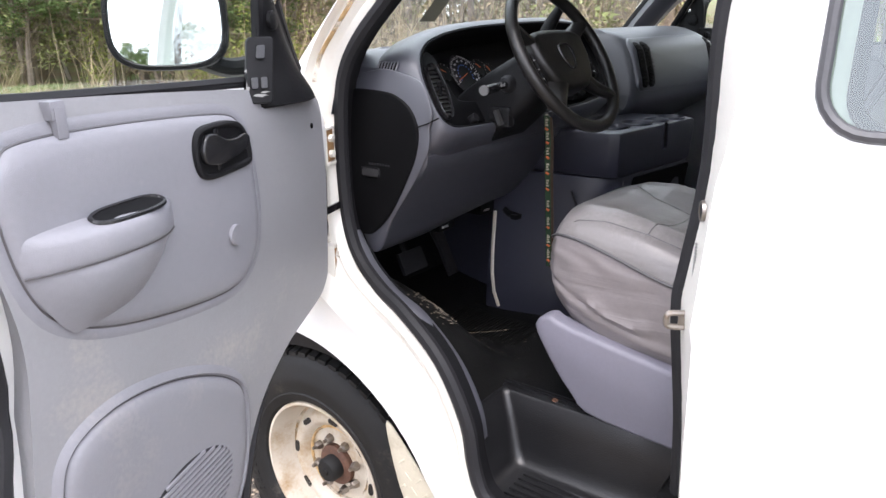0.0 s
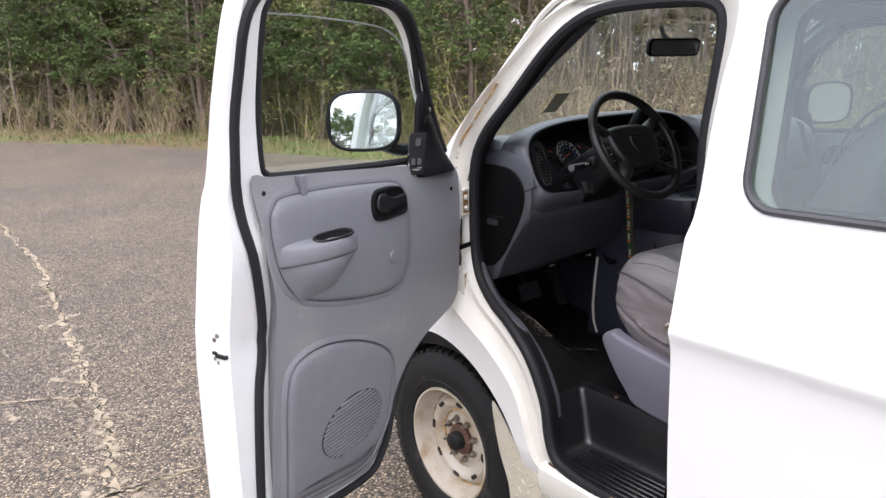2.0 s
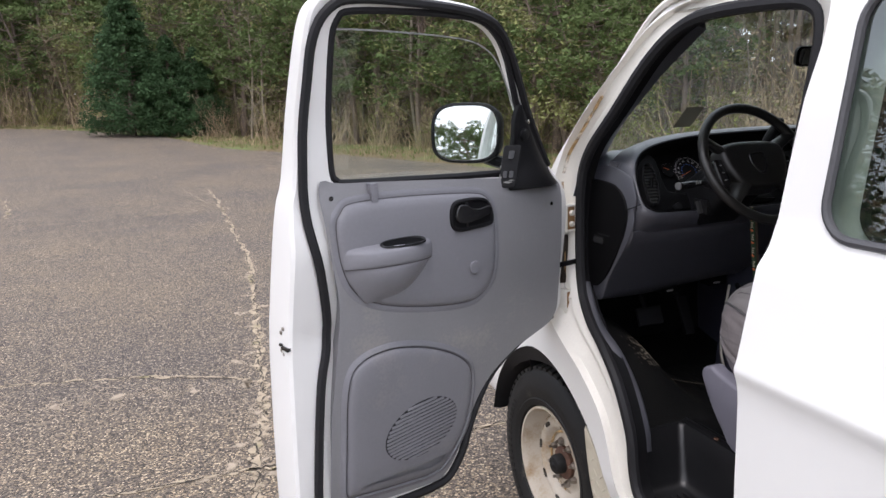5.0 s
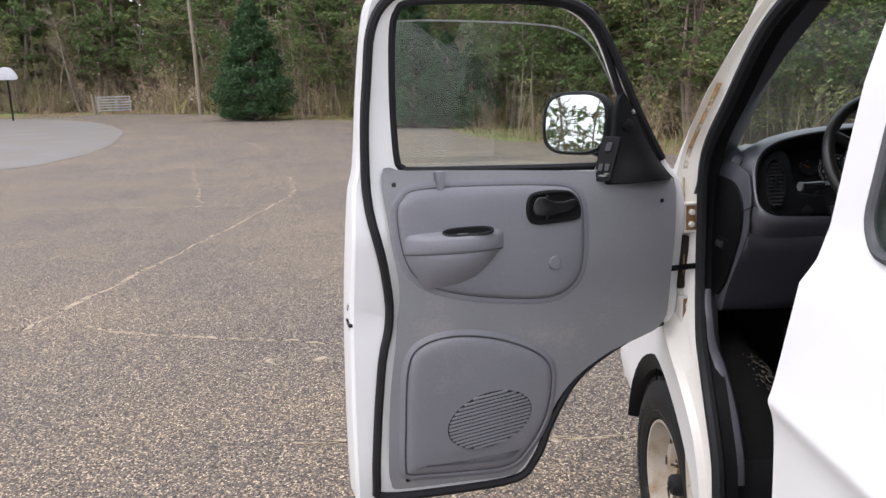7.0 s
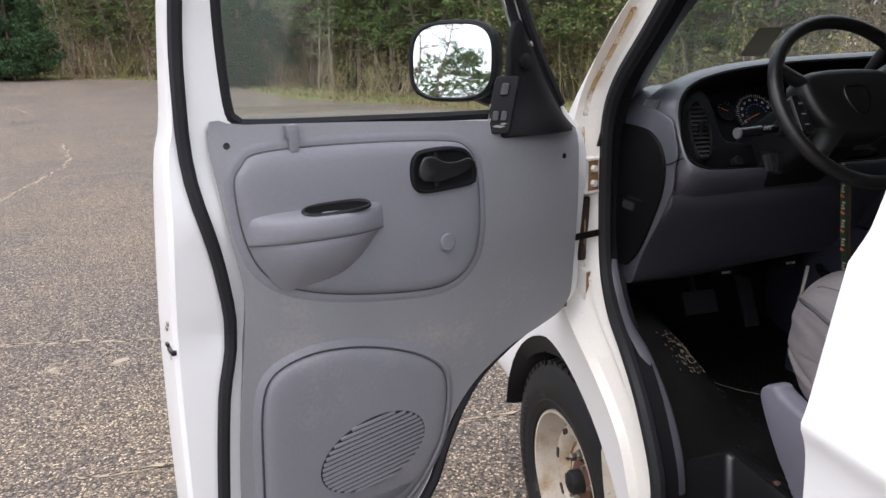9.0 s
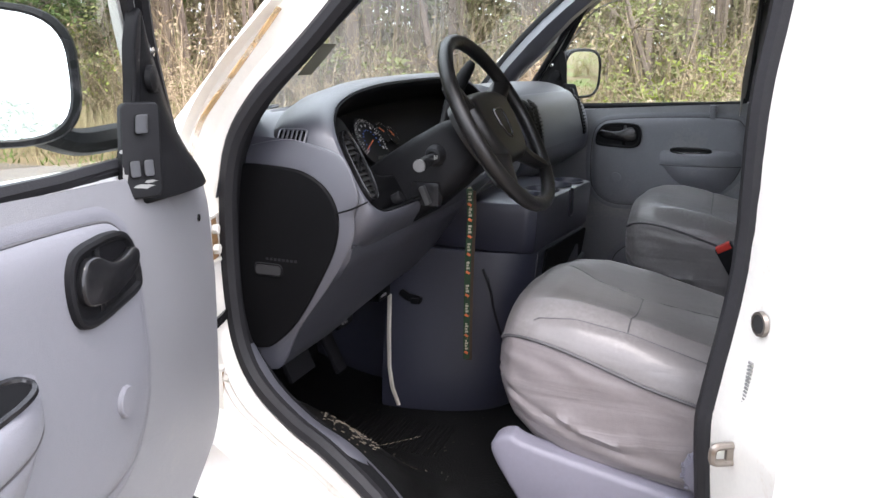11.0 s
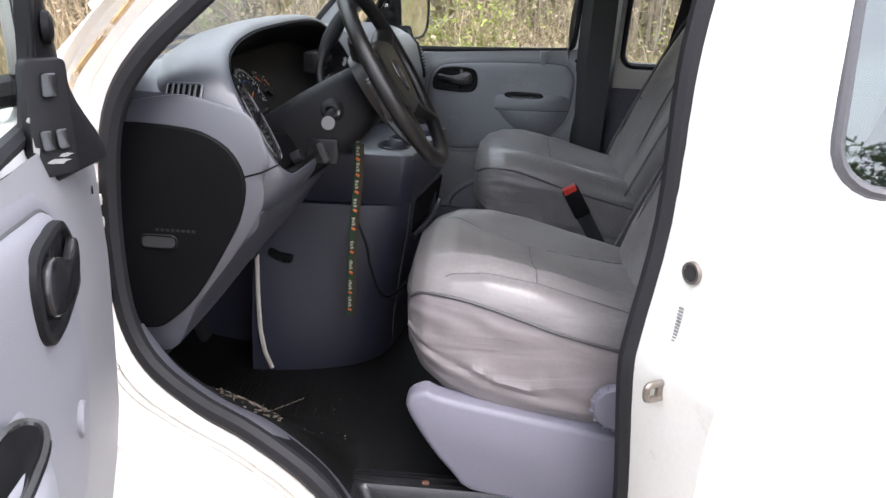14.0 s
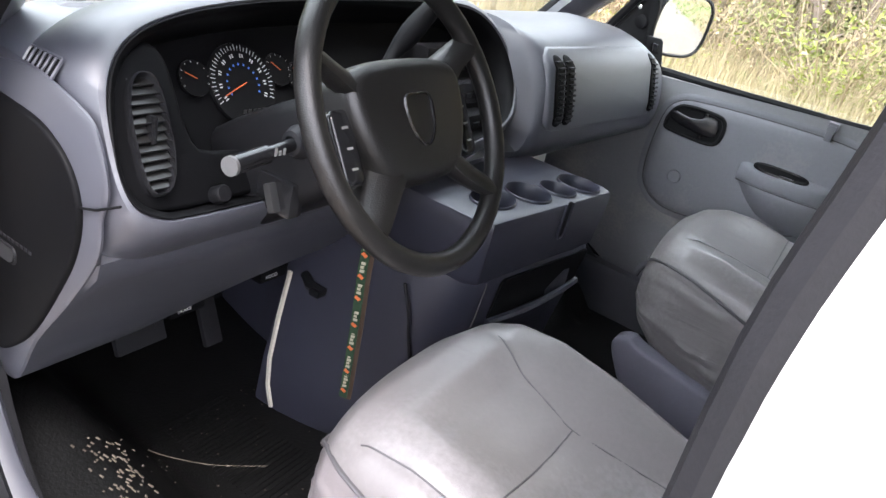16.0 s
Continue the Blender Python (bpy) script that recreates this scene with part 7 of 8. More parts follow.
for k in range(26):
    bm = blank()
    y = 0.02 - 0.0115 * k
    box(bm, (-0.50, y - 0.0022, FLOOR - 0.002), (-0.34, y + 0.0022, FLOOR + 0.0025), 0)
    part("mat_rib", bm, MAT, van)

# ---- woods ----
def leaf_cloud(verts, faces, rnd, c, r, n, size, squash=0.7, droop=0.0):
    """Small folded leaves scattered in a ragged clump."""
    for _ in range(n):
        d = Vector((rnd.gauss(0, 1), rnd.gauss(0, 1), rnd.gauss(0, 1)))
        d.normalize()
        p = c + Vector((d.x * r, d.y * r, d.z * r * squash)) * rnd.random() ** 0.45
        a = Vector((rnd.gauss(0, 1), rnd.gauss(0, 1), rnd.gauss(0, 0.6) - droop)).normalized()
        b = a.cross(Vector((rnd.gauss(0, 1), rnd.gauss(0, 1), rnd.gauss(0, 1)))).normalized()
        s = size * rnd.uniform(0.6, 1.4)
        k = len(verts)
        verts += [p - a * s * 0.5 - b * s * 0.22, p - a * s * 0.5 + b * s * 0.22, p + a * s * 0.6]
        faces.append((k, k + 1, k + 2))


def limb(verts, faces, pts, radii, sides=5):
    k0 = len(verts)
    for i, p in enumerate(pts):
        a, b = pts[max(i - 1, 0)], pts[min(i + 1, len(pts) - 1)]
        d = (b - a).normalized()
        u = d.cross(Vector((0.31, 0.87, 0.2)) if abs(d.z) > 0.7 else Vector((0, 0, 1))).normalized()
        w = d.cross(u)
        for q in range(sides):
            an = 2 * math.pi * q / sides
            verts.append(p + (u * math.cos(an) + w * math.sin(an)) * radii[i])
    for i in range(len(pts) - 1):
        for q in range(sides):
            r = (q + 1) % sides
            faces.append((k0 + i * sides + q, k0 + i * sides + r, k0 + (i + 1) * sides + r, k0 + (i + 1) * sides + q))


def mesh_of(name, verts, faces, mat):
    me = bpy.data.meshes.new(name)
    me.from_pydata([tuple(v) for v in verts], [], faces)
    me.materials.append(mat)
    return me


def wander(rnd, start, way, length, n, bend):
    pts, p, d = [start.copy()], start.copy(), way.normalized()
    for _ in range(n):
        d = (d + Vector((rnd.gauss(0, bend), rnd.gauss(0, bend), rnd.gauss(0, bend * 0.6)))).normalized()
        p = p + d * (length / n)
        pts.append(p.copy())
    return pts


def make_tree(kind, seed):
    """Meshes of one tree: wood and, where it has any, foliage."""
    rnd = random.Random(seed)
    wv, wf, lv, lf = [], [], [], []
    bark, leaf = BARK, NEEDLE
    if kind == "pine":
        h = rnd.uniform(13, 18)
        trunk = wander(rnd, Vector((0, 0, -0.2)), Vector((rnd.gauss(0, 0.03), rnd.gauss(0, 0.03), 1)), h, 10, 0.03)
        limb(wv, wf, trunk, [0.17 * (1 - 0.085 * i) for i in range(11)], 7)
        for _ in range(34):
            f = rnd.uniform(0.16, 1.0)
            p = trunk[min(int(f * 10), 9)].lerp(trunk[min(int(f * 10) + 1, 10)], f * 10 % 1)
            a = rnd.uniform(0, 6.28)
            L = rnd.uniform(0.8, 2.6) * (1.15 - f * 0.6)
            b = wander(rnd, p, Vector((math.cos(a), math.sin(a), rnd.uniform(-0.15, 0.4))), L, 4, 0.18)
            limb(wv, wf, b, [0.035, 0.028, 0.02, 0.014, 0.006], 3)
            if f > 0.30 or rnd.random() < 0.35:
                for q in b[2:]:
                    leaf_cloud(lv, lf, rnd, q, rnd.uniform(0.25, 0.55), 47, 0.215, 0.6)
    elif kind == "lone_pine":
        h = rnd.uniform(9, 11)
        trunk = wander(rnd, Vector((0, 0, -0.2)), Vector((rnd.gauss(0, 0.05), rnd.gauss(0, 0.05), 1)), h, 10, 0.05)
        limb(wv, wf, trunk, [0.20 * (1 - 0.085 * i) for i in range(11)], 7)
        for _ in range(70):
            f = rnd.uniform(0.32, 1.0)
            p = trunk[min(int(f * 10), 9)].lerp(trunk[min(int(f * 10) + 1, 10)], f * 10 % 1)
            a = rnd.uniform(0, 6.28)
            L = rnd.uniform(0.7, 1.0) * (0.8 + 3.4 * math.sin(math.pi * min(1, (f - 0.2) / 0.85)))
            b = wander(rnd, p, Vector((math.cos(a), math.sin(a), rnd.uniform(-0.1, 0.5))), L, 5, 0.16)
            limb(wv, wf, b, [0.05, 0.04, 0.03, 0.02, 0.012, 0.006], 3)
            for q in b[2:]:
                for _ in range(2):
                    leaf_cloud(lv, lf, rnd, q + Vector((rnd.gauss(0, 0.25), rnd.gauss(0, 0.25), rnd.gauss(0, 0.2))), rnd.uniform(0.2, 0.42), 18, 0.20, 0.6)
    elif kind == "bare":
        bark = BARK_PALE if seed % 2 else SAPLING
        h = rnd.uniform(7, 12)
        trunk = wander(rnd, Vector((0, 0, -0.2)), Vector((rnd.gauss(0, 0.08), rnd.gauss(0, 0.08), 1)), h, 9, 0.07)
        limb(wv, wf, trunk, [0.085 * (1 - 0.095 * i) for i in range(10)], 6)
        for _ in range(22):
            i = rnd.randint(1, 8)
            a = rnd.uniform(0, 6.28)
            b = wander(rnd, trunk[i], Vector((math.cos(a), math.sin(a), rnd.uniform(0.2, 1.0))), rnd.uniform(1.0, 2.6), 5, 0.22)
            limb(wv, wf, b, [0.03, 0.024, 0.018, 0.012, 0.009, 0.005], 3)
            for q in b[1:]:
                for _ in range(2):
                    c = wander(rnd, q, Vector((rnd.gauss(0, 1), rnd.gauss(0, 1), rnd.gauss(0.3, 0.6))), rnd.uniform(0.4, 1.0), 2, 0.3)
                    limb(wv, wf, c, [0.011, 0.007, 0.003], 3)
    elif kind == "hardwood":
        leaf = LEAF
        h = rnd.uniform(6, 10)
        trunk = wander(rnd, Vector((0, 0, -0.2)), Vector((rnd.gauss(0, 0.1), rnd.gauss(0, 0.1), 1)), h, 8, 0.08)
        limb(wv, wf, trunk, [0.10 * (1 - 0.11 * i) for i in range(9)], 6)
        for _ in range(24):
            i = rnd.randint(1, 7)
            a = rnd.uniform(0, 6.28)
            b = wander(rnd, trunk[i], Vector((math.cos(a), math.sin(a), rnd.uniform(0.0, 0.7))), rnd.uniform(0.9, 2.3), 4, 0.2)
            limb(wv, wf, b, [0.03, 0.022, 0.016, 0.01, 0.005], 3)
            for q in b[2:]:
                leaf_cloud(lv, lf, rnd, q, rnd.uniform(0.35, 0.65), 30, 0.115, 0.7)
    elif kind == "cedar":
        leaf = CEDAR
        h = rnd.uniform(6.2, 7.6)
        limb(wv, wf, [Vector((0, 0, -0.1)), Vector((0, 0, h * 0.5)), Vector((0, 0, h * 0.96))], [0.14, 0.08, 0.02], 7)
        for _ in range(260):
            f = rnd.random() ** 1.25
            z = 0.15 + f * (h - 0.3)
            R = (2.5 * (1 - f) ** 0.8 * min(1.0, 0.72 + 1.6 * f) + 0.1) * rnd.uniform(0.75, 1.12)
            a = rnd.uniform(0, 6.28)
            tip = Vector((math.cos(a) * R, math.sin(a) * R, z + 0.18 * R))
            limb(wv, wf, [Vector((0, 0, z)), tip * 0.6 + Vector((0, 0, z * 0.4)), tip], [0.02, 0.012, 0.004], 3)
            for s in (0.55, 0.8, 1.0):
                leaf_cloud(lv, lf, rnd, Vector((tip.x * s, tip.y * s, z + (tip.z - z) * s)), 0.36 * (0.6 + 0.5 * (1 - f)), 42, 0.15, 0.9, -0.5)
    elif kind in ("bush", "yellow_bush"):
        leaf = LEAF if kind == "bush" else LEAF_YELLOW
        bark = BRUSH
        for _ in range(18):
            a = rnd.uniform(0, 6.28)
            b = wander(rnd, Vector((rnd.gauss(0, 0.15), rnd.gauss(0, 0.15), -0.05)), Vector((math.cos(a) * 0.6, math.sin(a) * 0.6, 1)), rnd.uniform(0.8, 2.2), 5, 0.16)
            limb(wv, wf, b, [0.016, 0.013, 0.010, 0.008, 0.005, 0.003], 3)
            for q in b[1:]:
                leaf_cloud(lv, lf, rnd, q, rnd.uniform(0.18, 0.4), 15 if kind == "bush" else 12, 0.058, 0.8)
    elif kind == "brush":
        bark = BRUSH
        leaf = BRUSH
        for _ in range(46):
            a = rnd.uniform(0, 6.28)
            b = wander(rnd, Vector((rnd.gauss(0, 0.4), rnd.gauss(0, 0.4), -0.05)), Vector((math.cos(a) * 0.5, math.sin(a) * 0.5, 1)), rnd.uniform(0.7, 2.4), 4, 0.2)
            limb(wv, wf, b, [0.010, 0.008, 0.006, 0.004, 0.002], 3)
            leaf_cloud(lv, lf, rnd, b[rnd.randint(2, 4)], 0.25, 13, 0.055, 0.8)
    return mesh_of(kind + "_wood", wv, wf, bark), (mesh_of(kind + "_foliage", lv, lf, leaf) if lv else None)


STOCK = {k: [make_tree(k, 100 * i + s) for s in range(n)] for i, (k, n) in enumerate((("pine", 4), ("bare", 4), ("hardwood", 4), ("cedar", 2), ("bush", 3), ("yellow_bush", 2), ("brush", 3), ("lone_pine", 2)))}
WORDS = {"lone_pine": ("pine_tree", "broad-crowned pine standing alone in the open", "tree"), "pine": ("pine_tree", "tall loblolly pine with dull green needles", "tree"), "bare": ("bare_tree", "pale leafless winter tree", "tree"), "hardwood": ("hardwood_tree", "small tree with thin olive leaves", "tree"),
         "cedar": ("cedar_tree", "dense dark green conical cedar", "tree"), "bush": ("shrub", "olive-green shrub at the wood edge", "shrub"), "yellow_bush": ("shrub", "yellow-green budding shrub by the lot", "shrub"), "brush": ("brushwood", "tangled brown winter brushwood thicket", "shrub")}


def plant(kind, which, x, y, turn, scale, tall=1.0):
    wood, foliage = STOCK[kind][which % len(STOCK[kind])]
    name, label, cat = WORDS[kind]
    root = empty(name, Matrix.Translation((x, y, ground_z(x, y) - 0.05)) @ Matrix.Rotation(turn, 4, "Z") @ Matrix.Diagonal((scale, scale, scale * tall, 1)))
    tagged(root, label, cat, "edge of the woods")
    w = new("trunk" if cat == "tree" else "stem", wood)
    w.parent = root
    if foliage:
        f = new("crown" if cat == "tree" else "foliage", foliage)
        f.parent = root


rnd = random.Random(7)
# The woods' front follows the lot's edge a few metres off.
FRONT = [(-62, 48), (-46, 54), (-36, 56), (-28, 60), (-20, 57), (-13, 51), (-7, 47), (-1, 40), (2.5, 30), (5.5, 24.5), (8.2, 18.5), (10, 13), (11, 6), (11.5, 0), (11.5, -10), (11, -22)]
front_line = [Vector((p[0], p[1])) for p in resample([(x, y, 0) for x, y in FRONT], 60)]
for i, p in enumerate(front_line):
    a, b = front_line[max(i - 1, 0)], front_line[min(i + 1, 60)]
    d = (b - a).normalized()
    out = Vector((-d.y, d.x))
    if out.dot(p - Vector((-10, 0))) < 0:
        out = -out
    along = (b - a).length / 2
    for kind, n, near, far, s0, s1 in (("bush", 1, -0.4, 1.5, 0.5, 1.1), ("brush", 1, -1.0, 1.5, 0.8, 1.5), ("hardwood", 2, 0.5, 5, 0.8, 1.3), ("bare", 2, 0.0, 5, 0.55, 1.05), ("pine", 2, 1.5, 7, 0.8, 1.15)):
        if p.x > 9.4 and p.y < 14:
            n = {"pine": 1 if i % 4 == 0 else 0, "hardwood": 1 if i % 3 == 0 else 0, "bare": 2, "brush": 4, "bush": 1}[kind]
            s0, s1, near, far = (0.4, 0.65, 1.5, 6) if kind == "bare" else (s0, s1, near, far + 1.5)
        for _ in range(n):
            q = p + out * rnd.uniform(near, far) + d * rnd.uniform(-along, along)
            if kind == "brush" and rnd.random() < 0.25:
                kind_ = "yellow_bush"
            else:
                kind_ = kind
            plant(kind_, rnd.randint(0, 9), q.x, q.y, rnd.uniform(0, 6.28), rnd.uniform(s0, s1))
for x, y, s in ((-14.1, 46.0, 1.12), (-15.0, 47.2, 0.85), (-3.4, 36.6, 0.95), (-1.6, 36.0, 0.7), (-0.4, 35.5, 0.62)):
    plant("cedar", rnd.randint(0, 1), x, y, rnd.uniform(0, 6.28), s)
for kind, x, y, s in (("lone_pine", -6.0, -26.0, 1.1), ("lone_pine", 3.0, -34.0, 1.1), ("bare", -2.5, -30.0, 1.3), ("bare", -8.5, -34.0, 1.4), ("bare", -11.0, -30.0, 1.3), ("lone_pine", -14.0, -33.0, 1.0), ("lone_pine", -27.0, -19.0, 0.72), ("lone_pine", -30.5, -14.0, 0.66), ("lone_pine", -33.0, -12.0, 0.7), ("lone_pine", -44.0, -25.0, 0.9), ("bare", -30.0, -6.0, 1.2), ("bare", -31.0, -4.0, 1.3), ("bare", -29.0, -7.6, 1.2), ("bare", -30.0, -5.0, 1.3), ("bare", -31.0, -6.8, 1.3), ("bare", -32.0, -2.8, 1.3), ("bare", 0.5, -27.0, 1.2)):
    plant(kind, rnd.randint(0, 9), x, y, rnd.uniform(0, 6.28), s)

# Young pines, green to the ground, standing among the brush ahead of the van.
for x, y, s in ((3.4, 31.5, 0.72), (1.6, 35.0, 0.80), (-1.2, 41.5, 0.85), (5.2, 27.0, 0.60), (6.8, 23.6, 0.62), (4.6, 29.6, 0.85), (0.4, 38.4, 0.66), (7.6, 21.2, 0.5), (8.8, 18.9, 0.55), (-4.6, 45.6, 0.8), (9.6, 16.4, 0.5), (-9.4, 50.2, 0.8), (-17.4, 55.6, 0.9), (-25.5, 60.0, 0.9), (-31.0, 60.5, 0.9), (10.4, 14.4, 0.55)):
    plant("lone_pine", rnd.randint(0, 9), x, y, rnd.uniform(0, 6.28), s)
for kind, x, y, s in (("brush", -24.5, 55.5, 2.0), ("brush", -23.0, 56.5, 2.4), ("brush", -22.0, 55.8, 2.0), ("brush", -18.5, 54.5, 1.9), ("bare", -35.5, 56.5, 1.0), ("bare", -33.0, 57.5, 1.1), ("bare", -37.0, 58.0, 1.2), ("bare", -31.5, 58.0, 0.9), ("brush", -29.5, 57.5, 1.6), ("brush", -33.5, 55.8, 1.5), ("yellow_bush", -22.2, 54.6, 1.4), ("brush", -6.0, 45.5, 1.6), ("brush", -10.5, 48.0, 1.8)):
    plant(kind, rnd.randint(0, 9), x, y, rnd.uniform(0, 6.28), s)
# A far line of trees across the open side of the lot.
fv, ff_ = [], []
for k in range(500):
    y = rnd.uniform(-110, 20)
    x = -48 - 0.10 * abs(y + 30) + rnd.gauss(0, 2)
    leaf_cloud(fv, ff_, rnd, Vector((x, y, ground_z(x, y) + rnd.uniform(0, 1) ** 1.3 * 8)), 1.6, 26, 0.8, 0.8)
tagged(new("far_tree_line", mesh_of("far_tree_line", fv, ff_, NEEDLE)), "low dark line of trees far across the lot", "woods", kind="stuff")

# Deep woods behind, in masses that nobody could count.
tv, tf, gv, gf, bv, bf, pv, pf, ev, ef, qv, qf = ([] for _ in range(12))
for i, p in enumerate(front_line):
    a, b = front_line[max(i - 1, 0)], front_line[min(i + 1, 60)]
    d = (b - a).normalized()
    out = Vector((-d.y, d.x))
    if out.dot(p - Vector((-10, 0))) < 0:
        out = -out
    along = (b - a).length / 2
    east = p.x > 7.5 and p.y < 20
    for _ in range(12):
        q = p + out * rnd.uniform(6, 24) + d * rnd.uniform(-along, along)
        z = ground_z(q.x, q.y)
        h = rnd.uniform(11, 19)
        limb(tv, tf, [Vector((q.x, q.y, z - 0.2)), Vector((q.x + rnd.gauss(0, 0.2), q.y, z + h * 0.5)), Vector((q.x + rnd.gauss(0, 0.4), q.y, z + h))], [rnd.uniform(0.06, 0.16), 0.07, 0.02], 4)
        for _ in range(12 if not east else 6):
            c = Vector((q.x + rnd.gauss(0, 1.2), q.y + rnd.gauss(0, 1.2), z + rnd.uniform(0.3, h)))
            if east:
                leaf_cloud(*((qv, qf) if rnd.random() < 0.5 else (ev, ef)), rnd, c, rnd.uniform(0.8, 1.5), 90, 0.075, 0.8)
            else:
                leaf_cloud(*((gv, gf) if rnd.random() < 0.62 else (bv, bf)), rnd, c, rnd.uniform(0.8, 1.7), 36, 0.37, 0.8)
    # the far wall of the woods, dense enough to hide the sky
    for _ in range(90 if not east else 150):
        q = p + out * (rnd.uniform(20, 30) if not east else rnd.uniform(9, 26)) + d * rnd.uniform(-along * 1.4, along * 1.4)
        c = Vector((q.x, q.y, ground_z(q.x, q.y) + (rnd.uniform(0.2, 21) if not east else rnd.uniform(0.0, 1.0) ** 1.3 * 11)))
        if east:
            leaf_cloud(*((qv, qf) if rnd.random() < 0.45 else (ev, ef)), rnd, c, rnd.uniform(0.7, 1.4), 84, 0.075, 0.9)
        else:
            leaf_cloud(*((gv, gf) if rnd.random() < 0.5 else (bv, bf)), rnd, c, rnd.uniform(1.2, 2.2), 22, 0.8, 0.9)
    if east:
        for _ in range(130):
            q = p + out * rnd.uniform(14, 30) + d * rnd.uniform(-along * 1.4, along * 1.4)
            leaf_cloud(*((qv, qf) if rnd.random() < 0.5 else (ev, ef)), rnd, Vector((q.x, q.y, ground_z(q.x, q.y) + rnd.uniform(0.2, 15))), rnd.uniform(0.9, 1.8), 40, 0.5, 0.9)
    # thin saplings
    for _ in range(55 if east else 14):
        q = p + out * rnd.uniform(0.0, 9 if east else 6) + d * rnd.uniform(-along, along)
        z = ground_z(q.x, q.y)
        s = wander(rnd, Vector((q.x, q.y, z - 0.1)), Vector((rnd.gauss(0, 0.12), rnd.gauss(0, 0.12), 1)), rnd.uniform(1.5, 6.5), 5, 0.10)
        w = rnd.uniform(0.008, 0.022)
        limb(pv, pf, s, [w, w * 0.85, w * 0.7, w * 0.5, w * 0.35, w * 0.15], 3)
        for k in (2, 3, 4):
            t = wander(rnd, s[k], Vector((rnd.gauss(0, 1), rnd.gauss(0, 1), 0.8)), rnd.uniform(0.3, 1.2), 2, 0.2)
            limb(pv, pf, t, [w * 0.4, w * 0.3, w * 0.1], 3)
# more depth beyond the gate, where the edge bends away
for _ in range(2600):
    x = rnd.uniform(-85, 6)
    y = rnd.uniform(66, 84) - 0.10 * abs(x + 28)
    leaf_cloud(*((gv, gf) if rnd.random() < 0.4 else (bv, bf)), rnd, Vector((x, y, ground_z(x, y) + rnd.uniform(0, 24))), rnd.uniform(1.3, 2.4), 20, 1.1, 0.9)
for nm, vv, ff, mat, lab in (("deep_woods_trunks", tv, tf, BARK, "dark trunks deep in the woods"), ("deep_woods_foliage", gv, gf, LEAF, "dull green and brown foliage deep in the woods"), ("deep_woods_thicket", bv, bf, BRUSH, "brown leafless thicket deep in the woods"),
                             ("sapling_stems", pv, pf, SAPLING, "thin brown saplings along the wood edge"), ("pale_thicket", ev, ef, THICKET, "tan winter thicket beside the lot, paled for windshield glare"), ("pale_undergrowth", qv, qf, LEAF_PALE, "olive undergrowth beside the lot, paled for windshield glare")):
    tagged(new(nm, mesh_of(nm, vv, ff, mat)), lab, "woods", kind="stuff")

# Dry grass and green verge along the edge.
sv, sf, nv, nf = [], [], [], []
edge_line = resample([(x, y, 0) for x, y in EDGE[:14]], 400)
for i, p in enumerate(edge_line[:-1]):
    for _ in range(26):
        q = p.lerp(edge_line[i + 1], rnd.random()) + Vector((rnd.uniform(0.0, 3.0) ** 1.0 * 1.2, rnd.uniform(0.0, 2.2), 0))
        z = ground_z(q.x, q.y) - 0.05
        dry = rnd.random() < 0.4
        h = rnd.uniform(0.08, 0.36) * (1.0 if dry else 0.5)
        a = rnd.uniform(0, 6.28)
        vv, ff = (sv, sf) if dry else (nv, nf)
        k = len(vv)
        w = 0.012 if dry else 0.02
        vv += [Vector((q.x - w * math.cos(a), q.y - w * math.sin(a), z)), Vector((q.x + w * math.cos(a), q.y + w * math.sin(a), z)), Vector((q.x + rnd.gauss(0, 0.1), q.y + rnd.gauss(0, 0.1), z + h))]
        ff.append((k, k + 1, k + 2))
for _ in range(16000):
    y = rnd.uniform(-14, 12)
    x = rnd.uniform(7.4, 12.5)
    z = ground_z(x, y) - 0.05
    h = rnd.uniform(0.3, 1.0)
    a = rnd.uniform(0, 6.28)
    k = len(sv)
    w = 0.012
    sv += [Vector((x - w * math.cos(a), y - w * math.sin(a), z)), Vector((x + w * math.cos(a), y + w * math.sin(a), z)), Vector((x + rnd.gauss(0, 0.15), y + rnd.gauss(0, 0.15), z + h))]
    sf.append((k, k + 1, k + 2))
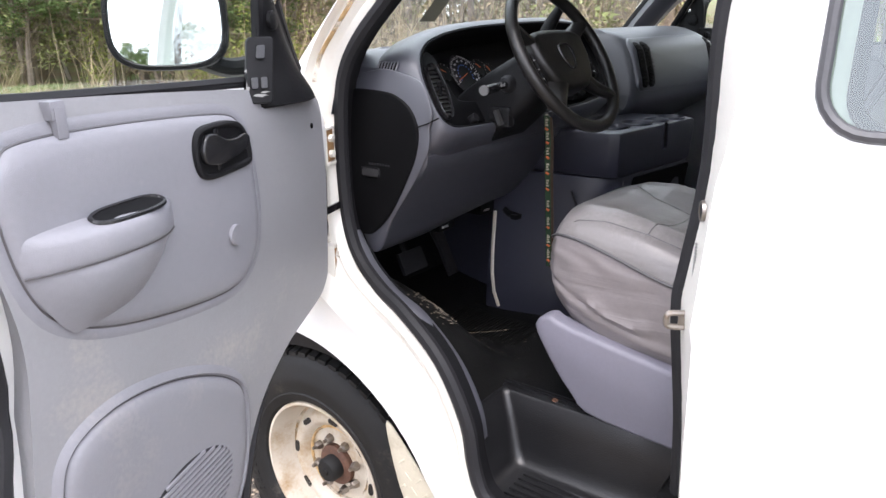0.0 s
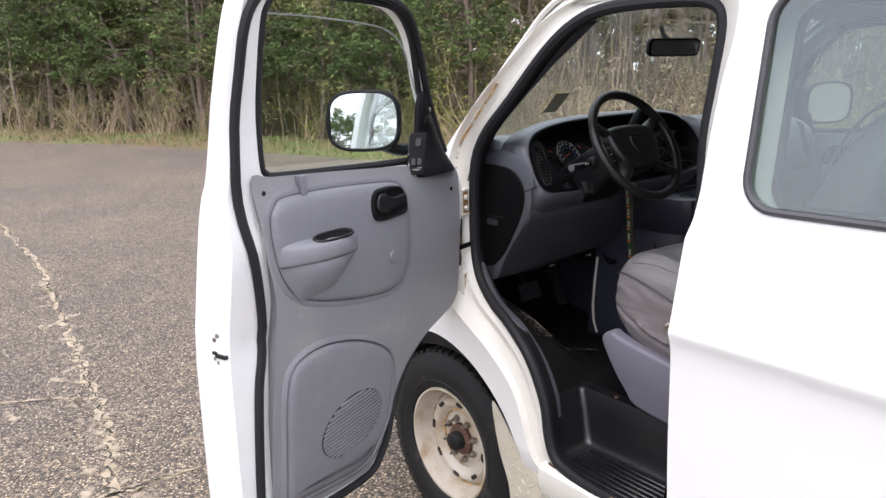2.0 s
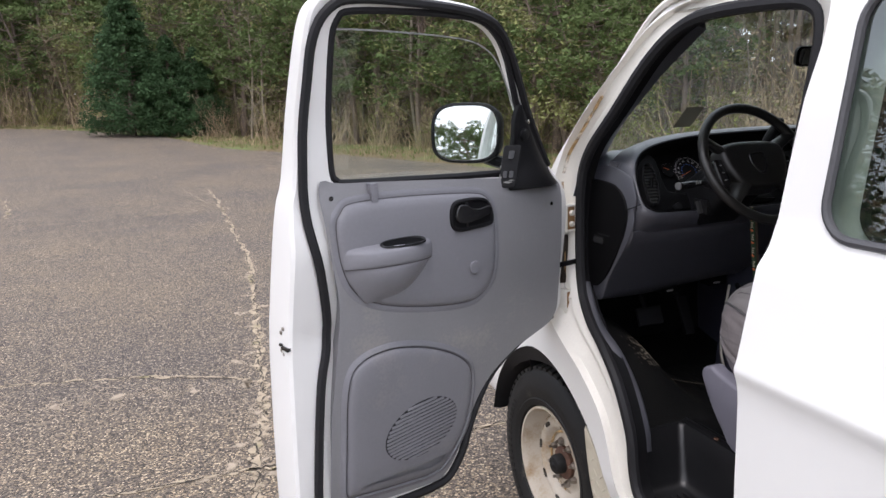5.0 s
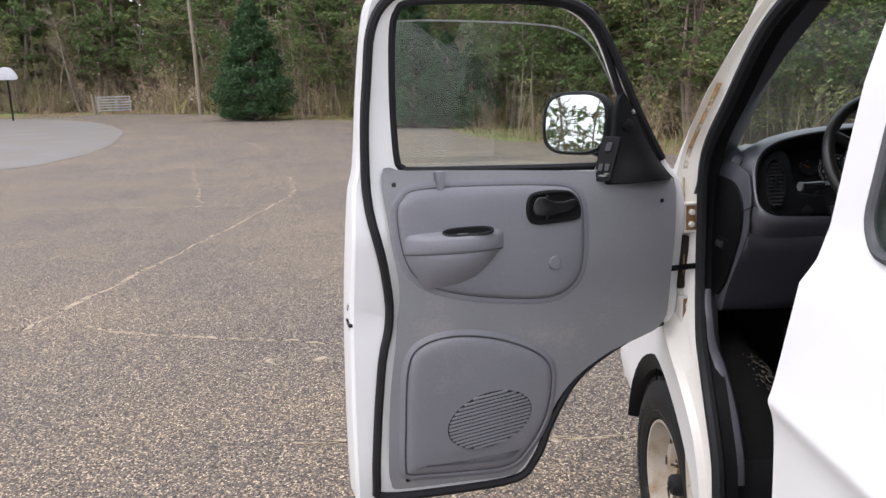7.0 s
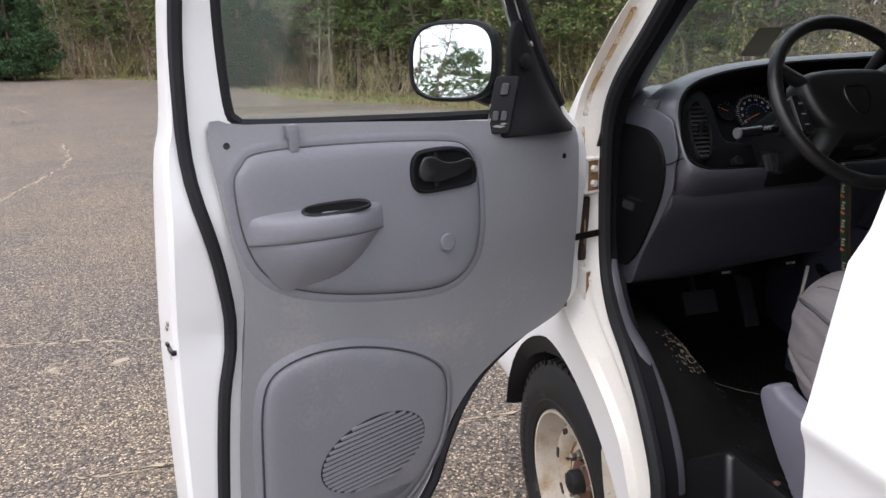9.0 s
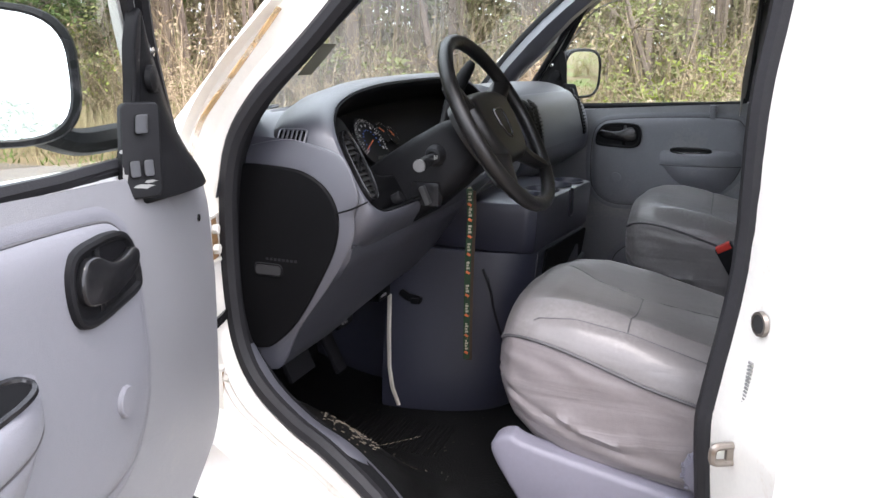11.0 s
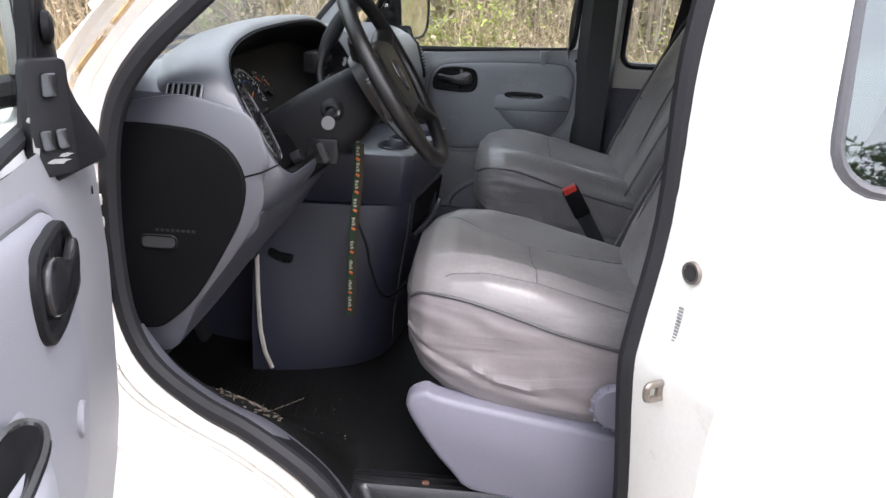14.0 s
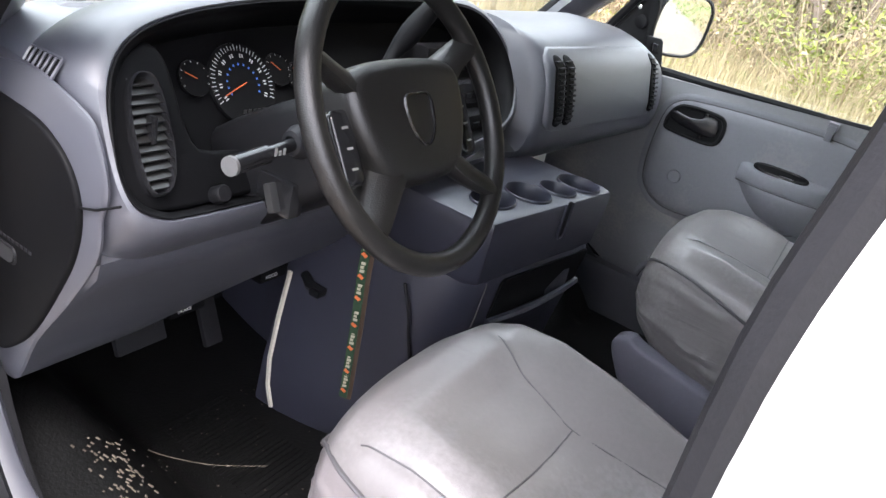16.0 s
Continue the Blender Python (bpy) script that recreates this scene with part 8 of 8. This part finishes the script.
tagged(new("dry_grass", mesh_of("dry_grass", sv, sf, STRAW)), "straw-coloured dead grass along the lot's edge", "grass", kind="stuff")
tagged(new("green_grass", mesh_of("green_grass", nv, nf, GRASS)), "short green verge grass", "grass", kind="stuff")

# ---- far things at the lot's end ----
pole = tagged(empty("utility_pole", Matrix.Translation((-20.0, 52.8, ground_z(-20, 52.8)))), "weathered grey wooden utility pole", "pole")
bm = blank()
tube(bm, [(0, 0, -0.3), (0, 0, 5), (-0.15, 0, 11)], [0.15, 0.13, 0.10], 10)
part("pole_shaft", bm, POLE, pole)
gate = tagged(empty("farm_gate", Matrix.Translation((-27.3, 54.6, ground_z(-27.3, 54.6))) @ Matrix.Rotation(radians(14), 4, "Z")), "galvanised tube farm gate between wooden posts", "gate")
for k in range(6):
    bm = blank()
    tube(bm, [(-1.0, 0, 0.3 + 0.2 * k), (1.3, 0, 0.3 + 0.2 * k)], 0.035, 6)
    part("rail", bm, GALV, gate)
for x in (-1.0, 0.3, 1.3):
    bm = blank()
    tube(bm, [(x, 0.02, 0.2), (x, 0.02, 1.35)], 0.035, 6)
    part("upright", bm, GALV, gate)
for x in (-1.3, -1.05):
    bm = blank()
    tube(bm, [(x, 0.1, -0.2), (x - 0.1, 0.1, 1.5)], 0.10, 8)
    part("gate_post", bm, POLE, gate)
hoop = tagged(empty("basketball_hoop", Matrix.Translation((-31.2, 48.0, ground_z(-31.2, 48.0)))), "basketball hoop with a pale fan-shaped backboard", "basketball hoop")
bm = blank()
tube(bm, [(0, 0, -0.2), (0, 0, 2.9)], 0.06, 8)
part("post", bm, BLACK, hoop)
bm = blank()
slab(bm, [tuple(p) for p in curve_pts([(-0.7, 2.75), (-0.68, 3.1), (-0.4, 3.45), (0, 3.55), (0.4, 3.45), (0.68, 3.1), (0.7, 2.75), (0.0, 2.72)], 4)], lambda a, b, h: Vector((a * 0.86 + h * 0.3, -0.1 - h + a * 0.3, b)), 0.04, 0.01)
part("backboard", bm, material("pale_backboard", (0.6, 0.6, 0.62), 0.5), hoop)
